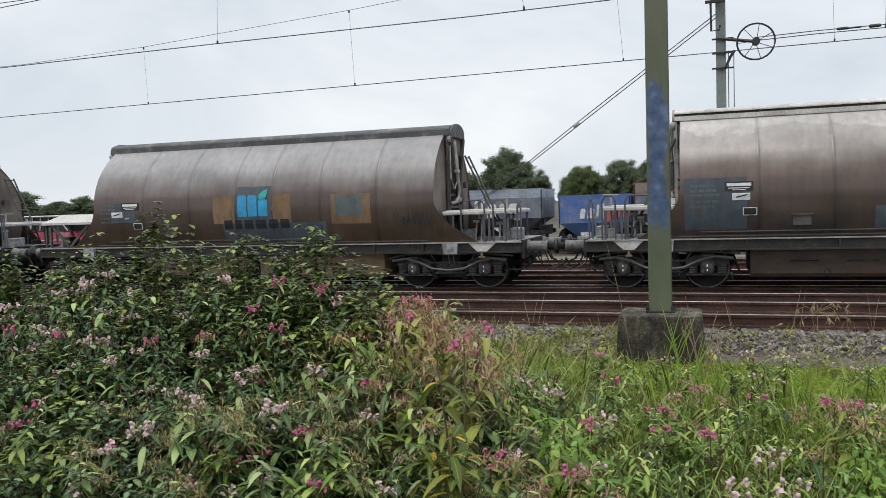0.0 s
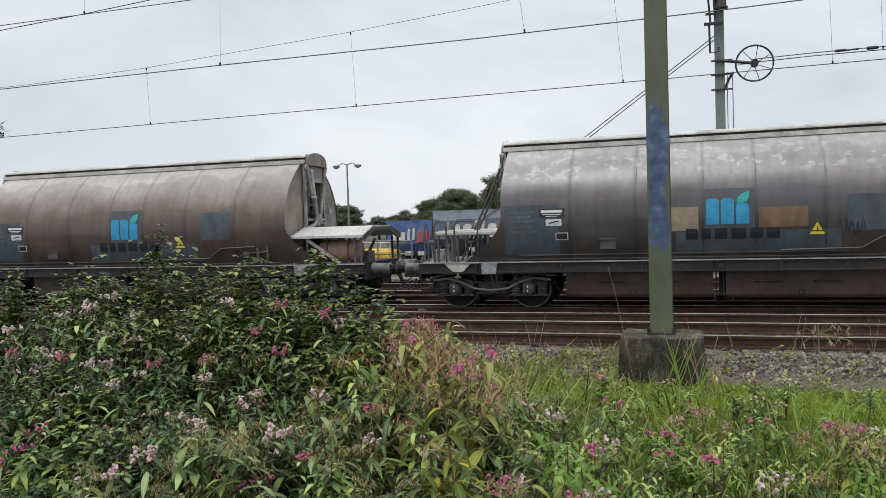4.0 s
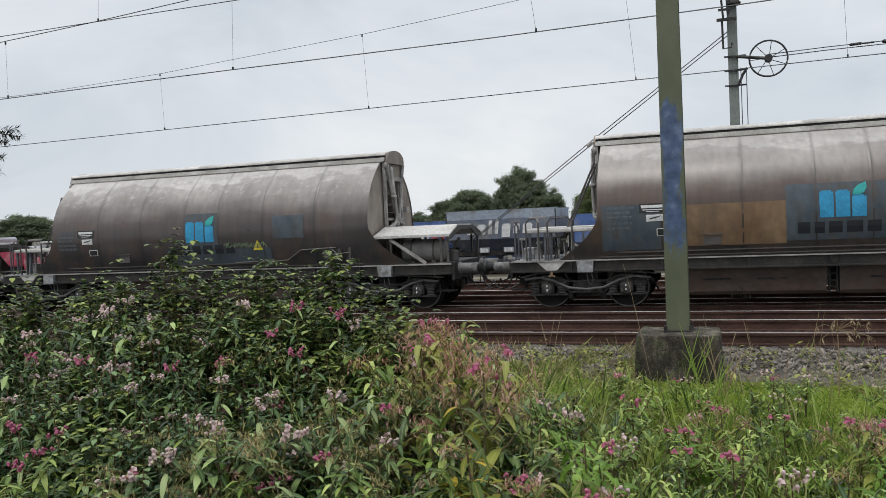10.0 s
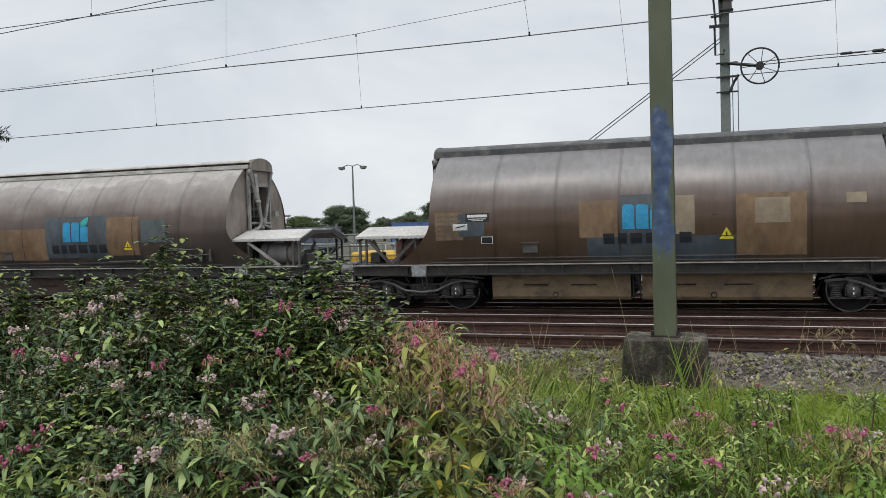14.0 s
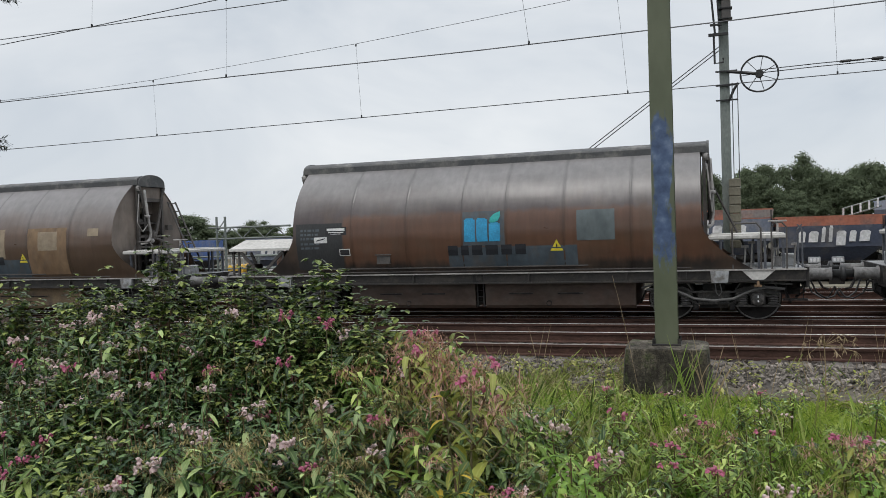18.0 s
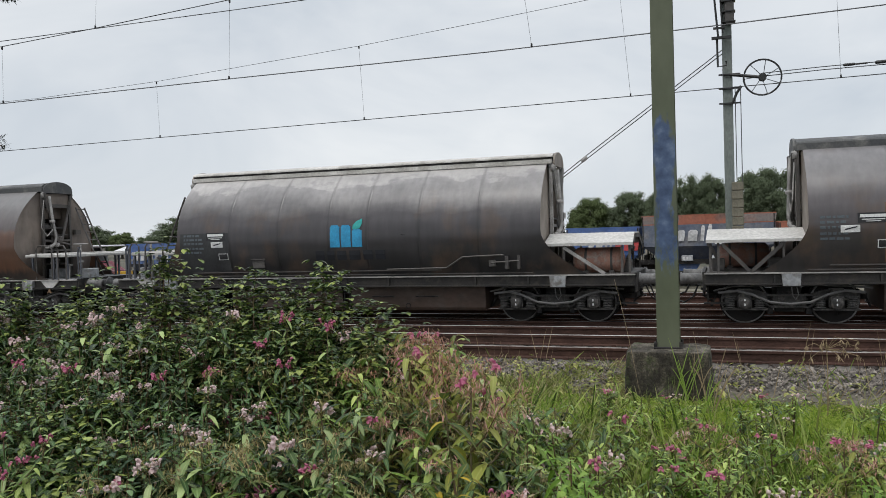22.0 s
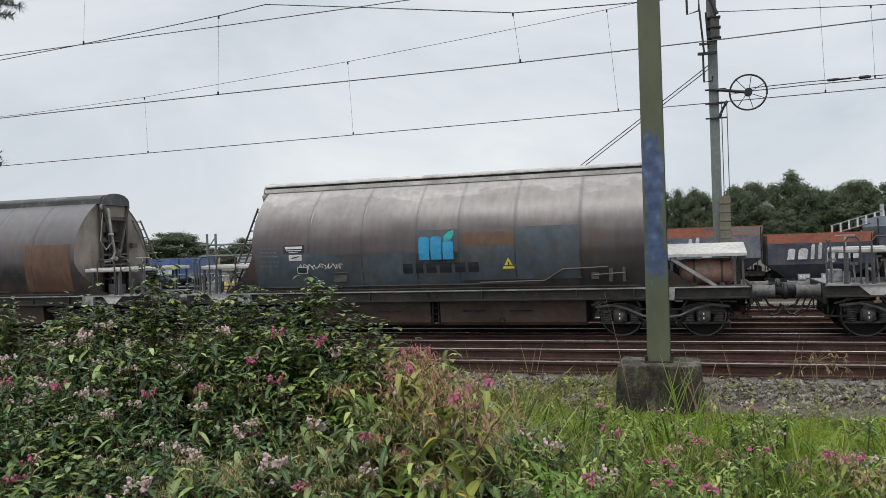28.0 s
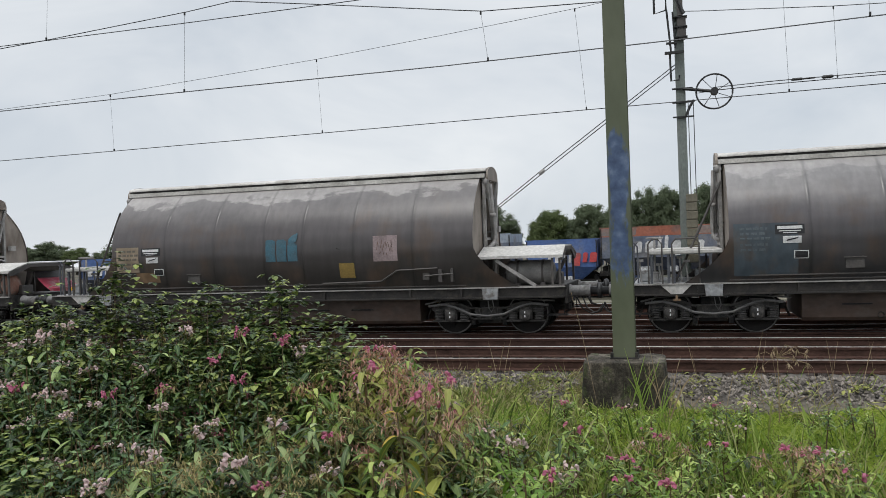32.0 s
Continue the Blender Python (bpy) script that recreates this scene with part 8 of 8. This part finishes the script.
def thicket():
    """The bramble thicket: arching canes under a mass of toothed leaves."""
    rng = random.Random(12)
    clumps = [(-3.75, 8.7, 1.28), (-4.35, 8.6, 1.72), (-4.9, 8.9, 1.5), (-5.4, 8.6, 1.66), (-6.1, 8.8, 1.55), (-6.55, 8.5, 2.0), (-7.2, 8.4, 1.5), (-7.9, 8.5, 1.5), (-8.6, 8.3, 1.48), (-9.3, 8.3, 1.45), (-10.1, 8.3, 1.45), (-3.45, 8.5, 0.95), (-5.6, 6.3, 0.55), (-6.4, 6.6, 0.62), (-5.0, 5.6, 0.3), (-3.55, 8.0, 0.92), (-4.15, 7.9, 1.12), (-4.75, 8.0, 1.15), (-5.4, 7.8, 1.15), (-3.7, 7.3, 0.72), (-4.4, 7.2, 0.85), (-6.2, 7.6, 1.1), (-7.0, 7.6, 1.12)]
    for x, y, top in clumps:
        g = ground_z(x, y)
        h = top - g
        e = empty("bramble_bush", pose(x, y, g), "dense dark green bramble bush on the verge", "bush", "bramble bushes")
        leaves = Soup()
        for i in range(15):
            a = rng.uniform(0, 6.28)
            r = rng.uniform(0.1, 0.65)
            tip = Vector((r * math.cos(a), r * math.sin(a) * 0.7, h * rng.uniform(0.62, 0.9) * (1.1 - 0.25 * r)))
            if i < 3:
                tip = Vector((rng.uniform(-0.12, 0.12), rng.uniform(-0.1, 0.1), h * (1 - 0.06 * i)))
            mid = Vector((tip.x * 0.35, tip.y * 0.35, tip.z * 0.75))
            bm = bmesh.new()
            tube(bm, [(0, 0, -0.05), mid, tip], [0.012, 0.009, 0.003], 4)
            part("cane", bm, M["stem"], e)
            for j in range(36 if i > 2 else 64):
                fr = rng.random() ** 0.5
                base = mid * 2 * fr * (1 - fr) + tip * fr * fr
                sp = 0.17 * (1.1 - 0.45 * fr) if i < 3 else 0.17
                p = base + Vector((rng.gauss(0, sp), rng.gauss(0, sp), rng.gauss(0, 0.07)))
                if p.z < 0.25:
                    continue
                aa = rng.uniform(0, 6.28)
                for q in range(3):
                    ab = aa + (q - 1) * 1.15
                    d = Vector((math.cos(ab), math.sin(ab), rng.uniform(-0.25, 0.35))).normalized()
                    ln = rng.uniform(0.045, 0.1)
                    leaves.blade(p, d, Vector((0, 0, 1)), ln, ln * 0.72, rng.uniform(0.1, 0.5), 3, 0.15)
        part("foliage", leaves.mesh("foliage", M["bramble"]), None, e)


thicket()


def grasses():
    rng = random.Random(21)
    lawn, tall, dry, tangle = Soup(), Soup(), Soup(), Soup()

    def sprig(soup, x, y, lean, length, width, droop, segs=5, base=0.0):
        a = rng.uniform(0, 6.28)
        d = Vector((math.cos(a) * lean, math.sin(a) * lean, 1)).normalized()
        soup.blade(Vector((x, y, ground_z(x, y) + base)), d, Vector((math.cos(a + 1.5), math.sin(a + 1.5), 0)), length, width, droop, segs, 0.15)

    for _ in range(52000):
        y = rng.uniform(7.4, 12.2)
        x = rng.uniform(-2.4, 4.2)
        if y > 11.5 + 0.5 * noise.noise((x * 1.5, 3, 0)):
            continue
        sprig(lawn, x, y, rng.uniform(0.3, 0.9), rng.uniform(0.08, 0.22) * (1.2 + 1.2 * noise.noise((x * 1.7, y * 1.7, 8))), 0.011, 0.6, 2)
    # tussocks of pale tangled grass between the herbs and the stones
    for _ in range(900):
        y = rng.uniform(7.6, 12.6)
        x = rng.uniform(-4.6, -1.0) if rng.random() < 0.72 else rng.uniform(-1.0, 3.6)
        s = x / y
        if s > -0.1 and y > 8.6 and rng.random() < 0.8:
            continue
        if y > 11.0 and noise.noise((x * 0.9, y * 0.9, 5)) < -0.02:
            continue
        h = rng.uniform(0.26, 0.65) * (1.0 if y < 9.2 else 0.62 if x < -1.1 else 0.5)
        soup = tangle if rng.random() < 0.75 else tall
        for q in range(rng.randint(20, 36)):
            sprig(soup, x + rng.gauss(0, 0.09), y + rng.gauss(0, 0.09), rng.uniform(0.1, 0.9), h * rng.uniform(0.5, 1.25), rng.uniform(0.01, 0.02), rng.uniform(0.2, 1.2))
    # long grass among the herbs
    for _ in range(1250):
        y = rng.uniform(4.6, 9.6)
        x = y * rng.uniform(-1.1, 0.26)
        s = x / y
        if s < -0.5 and rng.random() < 0.92:
            continue
        if s > -0.2 and y > 8.4 and rng.random() < 0.75:
            continue
        g = ground_z(x, y)
        tip = max(growth_top(x, y) + (0.16 if s > -0.3 else 0.1), g + 0.3) - g
        soup = tangle if rng.random() < 0.3 else tall
        for q in range(rng.randint(5, 11) if s < -0.25 else rng.randint(12, 24)):
            sprig(soup, x + rng.gauss(0, 0.05), y + rng.gauss(0, 0.05), rng.uniform(0.08, 0.7), tip * rng.uniform(0.5, 1.25), rng.uniform(0.006, 0.017), rng.uniform(0.1, 1.1), 6)
    for _ in range(170):
        y = rng.uniform(4.8, 6.4)
        x = y * rng.uniform(-0.58, -0.18)
        tip = growth_top(x, y) + 0.12 - ground_z(x, y)
        for q in range(rng.randint(3, 7)):
            sprig(tangle if q % 2 else tall, x + rng.gauss(0, 0.05), y + rng.gauss(0, 0.05), rng.uniform(0.2, 0.8), tip * rng.uniform(0.8, 1.3), rng.uniform(0.007, 0.015), rng.uniform(0.3, 1.1), 6)
    # broad single blades standing out of the herbs
    for _ in range(120):
        y = rng.uniform(5.0, 9.0)
        x = y * rng.uniform(-0.75, 0.25)
        g = ground_z(x, y)
        tip = max(growth_top(x, y) + 0.2, g + 0.4) - g
        sprig(tall, x, y, rng.uniform(0.15, 0.8), tip * rng.uniform(0.8, 1.2), rng.uniform(0.02, 0.034), rng.uniform(0.1, 0.9), 7)
    for _ in range(420):
        y = 7.7 + 3.6 * rng.random() ** 1.5
        x = rng.uniform(-2.6, 3.6)
        if y > 9.6 and x > 0.2 and rng.random() < 0.7:
            continue
        h = rng.uniform(0.2, 0.5) * (1.15 if y < 9 else 0.85)
        for q in range(rng.randint(9, 18)):
            sprig(tall if q % 4 else tangle, x + rng.gauss(0, 0.045), y + rng.gauss(0, 0.045), rng.uniform(0.1, 0.8), h * rng.uniform(0.6, 1.3), rng.uniform(0.007, 0.015), rng.uniform(0.1, 1.0), 5)
    for _ in range(150):
        y = rng.uniform(7.5, 10.8)
        x = y * rng.uniform(-0.2, 0.24)
        lean = rng.uniform(0.05, 0.35)
        ln = rng.uniform(0.35, 0.7)
        sprig(tall if rng.random() < 0.6 else tangle, x, y, lean, ln, rng.uniform(0.012, 0.022), rng.uniform(0.0, 0.4), 5)
    # dry weeds and single stalks on the shoulder of the ballast
    for _ in range(260):
        x, y = rng.uniform(-9.6, -7.4), rng.uniform(7.9, 8.9)
        for q in range(10):
            sprig(tall if q % 3 else tangle, x + rng.gauss(0, 0.06), y + rng.gauss(0, 0.06), rng.uniform(0.1, 0.6), rng.uniform(0.9, 1.5), rng.uniform(0.008, 0.016), rng.uniform(0.1, 0.7), 5)
    for _ in range(4200):
        y = 10.9 + 2.7 * rng.random() ** 1.2
        x = rng.uniform(-7, 4) if rng.random() < 0.4 else rng.uniform(-6, -1.2)
        if y > 11.8 and noise.noise((x * 0.9, y * 0.9, 5)) < -0.05:
            continue
        sprig(dry if rng.random() < 0.35 else tangle if rng.random() < 0.7 else tall, x, y, rng.uniform(0.3, 1.0), rng.uniform(0.1, 0.4), 0.012, rng.uniform(0.1, 0.9), 3)
    for _ in range(60):
        x, y = rng.uniform(-6, 3.6), rng.uniform(11.2, 13.4)
        sprig(dry, x, y, 0.2, rng.uniform(0.5, 0.95), 0.009, rng.uniform(0.0, 0.2), 4)
    tagged(new("mown_grass", lawn.mesh("mown_grass", M["lawn"])), "short bright green grass strip along the ballast", "grass", kind="stuff")
    tagged(new("tall_grass", tall.mesh("tall_grass", M["grass"])), "long arching grass among the herbs", "grass", kind="stuff")
    tagged(new("tangled_grass", tangle.mesh("tangled_grass", M["tangle"])), "pale tangled grass tussocks beside the ballast", "grass", kind="stuff")
    tagged(new("dry_grass", dry.mesh("dry_grass", M["straw"])), "dry stalks at the edge of the ballast", "grass", kind="stuff")


grasses()


def reeds():
    """Single tall grasses that stand clear of the rest: broad reed blades, bent stalks by the mast, a dried umbel."""
    rng = random.Random(33)
    for x, y, h, n in ((-0.62, 5.6, 1.05, 9), (-0.3, 5.7, 1.0, 7), (-0.72, 6.0, 1.0, 6), (-3.3, 7.0, 1.55, 8), (0.35, 8.3, 0.75, 6), (0.62, 9.3, 0.75, 6), (-0.12, 5.2, 1.15, 8), (0.1, 5.5, 1.05, 6), (0.45, 8.6, 0.95, 6), (0.95, 9.4, 0.9, 5), (1.05, 9.0, 0.85, 5), (-0.15, 10.4, 1.2, 6)):
        slim = y > 8
        e = empty("reed_clump", pose(x, y, ground_z(x, y)), "clump of slender green grass blades" if slim else "clump of broad blue-green reed blades", "reed", "reed clumps")
        for i in range(n):
            a = rng.uniform(0, 6.28)
            d = Vector((math.cos(a) * 0.3, math.sin(a) * 0.3, 1)).normalized()
            s = Soup()
            s.blade(Vector((rng.gauss(0, 0.04), rng.gauss(0, 0.04), -0.02)), d, Vector((math.cos(a + 1.5), math.sin(a + 1.5), 0)), h * rng.uniform(0.7, 1.2) * (0.75 if slim else 1.0), rng.uniform(0.022, 0.036) * (0.45 if slim else 0.9), rng.uniform(0.05, 0.45), 6, 0.2)
            part("blade", s.mesh("blade", M["grass" if slim else "grey_leaf"]), None, e)
    for x, y, h, n, key, words in ((-0.45, 11.3, 0.95, 12, "grass", "tall green grass tuft by the mast foot"), (-0.2, 11.2, 1.15, 5, "straw", "tall dry grass stalks by the mast foot"), (-0.95, 11.2, 1.95, 1, "straw", "single tall pale grass stalk by the mast"), (-0.1, 10.6, 1.55, 4, "straw", "bent dry grass stalks beside the mast foot")):
        e = empty("grass_tuft", pose(x, y, ground_z(x, y)), words, "grass", "grass tufts by the mast")
        for i in range(n):
            a = rng.uniform(0, 6.28)
            d = Vector((math.cos(a) * 0.28, math.sin(a) * 0.28, 1)).normalized()
            s = Soup()
            s.blade(Vector((rng.gauss(0, 0.06), rng.gauss(0, 0.03), -0.02)), d, Vector((math.cos(a + 1.5), math.sin(a + 1.5), 0)), h * rng.uniform(0.7, 1.15), 0.012 if key == "grass" else 0.02 if n == 4 else 0.012, rng.uniform(0.02, 0.5), 6, 0.2)
            if key == "straw":
                tip = Vector(s.v[-2])
                s.blade(tip - d * 0.12, d, Vector((1, 0, 0)), 0.22, 0.03, 0.2, 3, 0.3)
            part("blade", s.mesh("blade", M[key]), None, e)
    e = empty("dried_umbel", pose(1.3, 11.0, ground_z(1.3, 11.0)), "dried brown umbel plant in front of the rails", "weed")
    bm = bmesh.new()
    tube(bm, [(0, 0, -0.05), (0.01, 0, 0.5), (0, 0, 0.98)], [0.008, 0.007, 0.004], 5)
    part("stalk", bm, M["straw"], e)
    for i in range(15):
        a = rng.uniform(0, 6.28)
        r = rng.uniform(0.14, 0.4)
        tip = Vector((r * math.cos(a), r * math.sin(a), 0.94 + rng.uniform(-0.18, 0.05)))
        bm = bmesh.new()
        tube(bm, [(0, 0, 0.85), (tip.x * 0.6, tip.y * 0.6, tip.z + 0.04), tuple(tip)], 0.003, 4)
        ray = part("ray", bm, M["straw"], e)
        s = Soup()
        for q in range(9):
            s.blade(tip, Vector((rng.gauss(0, 1), rng.gauss(0, 1), -1.2)).normalized(), Vector((0, 0, 1)), rng.uniform(0.04, 0.09), 0.008, 0.3, 2, 0.1)
        part("seed_tassel", s.mesh("seed_tassel", M["straw"]), None, ray)


reeds()


def spruce():
    """A spruce beside the view, of which twig tips hang in."""
    rng = random.Random(5)
    foot = Vector((-5.2, 2.0, ground_z(-5.2, 2.0)))
    e = empty("spruce_tree", pose(*foot), "spruce tree with drooping dark needled branches", "tree")
    bm = bmesh.new()
    tube(bm, [(0, 0, -0.1), (0.02, 0, 3), (0, 0.03, 8)], [0.16, 0.12, 0.03], 8)
    part("trunk", bm, M["bark"], e)
    tips = [Vector(w) - foot for w in [(-2.394, 2.3, 2.37), (-2.476, 2.32, 2.357), (-2.48, 2.3, 2.302), (-2.556, 2.35, 2.263), (-2.282, 2.3, 2.921), (-2.354, 2.33, 2.905)]]
    for i in range(13):
        a = rng.uniform(1.6, 5.0)
        tips.append(Vector((1.5 * math.cos(a), 1.5 * math.sin(a), 1.6 + i * 0.42)))
    for tip in tips:
        bm = bmesh.new()
        root = Vector((0, 0, tip.z + 0.45))
        mid = root.lerp(tip, 0.5) + Vector((0, 0, 0.1))
        tube(bm, [root, mid, tip], [0.02, 0.007, 0.002], 5)
        branch = part("branch", bm, M["bark"], e)
        along = (tip - mid).normalized()
        s = Soup()
        fine = tip.length > 0 and tip.x > 2
        twigs = [(mid, tip)] if fine else [(root, mid), (mid, tip)]
        for q in range(9 if fine else 16):
            b = mid.lerp(tip, 0.35 + 0.6 * q / 9) if fine else root.lerp(mid, q / 8) if q < 8 else mid.lerp(tip, (q - 8) / 8)
            side = Vector((along.y, -along.x, rng.uniform(-0.5, 0.2))).normalized() * (1 if q % 2 else -1)
            twigs.append((b, b + (along + side * 0.8).normalized() * rng.uniform(0.06, 0.12) * (1 if fine else 3)))
        for b0, b1 in twigs:
            d = (b1 - b0).normalized()
            u = d.cross(Vector((0.1, 0.2, 1))).normalized()
            w = d.cross(u)
            for k in range(int((b1 - b0).length / (0.0011 if fine else 0.006))):
                a = rng.uniform(0, 6.28)
                n = (d * rng.uniform(0.5, 1.2) + u * math.cos(a) + w * math.sin(a)).normalized()
                s.blade(b0.lerp(b1, rng.random()), n, Vector((0, 0, 1)), rng.uniform(0.02, 0.034), 0.0032 if fine else 0.006, 0.05, 2, 0.2)
        part("needles", s.mesh("needles", M["needle"]), None, branch)


spruce()


# ---- movement: the train rolls from the east to the west ----
def train_x(t):
    return 1.87e-05 * t ** 3 + 2.264e-3 * t ** 2 - 4.608 * t - 15.353


def motions():
    for k, (wagon, axles) in enumerate(TRAIN):
        x = (k - 1) * PITCH
        walk(wagon, [(2.0 * i, pose(train_x(2.0 * i) + x, TRACK_Y, 0)) for i in range(17)])
        step = 4 / 30
        for ax in axles:
            at = ax.location.copy()
            walk(ax, [(step * i, pose(at.x, at.y, at.z, 0, math.degrees((train_x(step * i) + x) / 0.46) % 360, 0)) for i in range(241)])


motions()
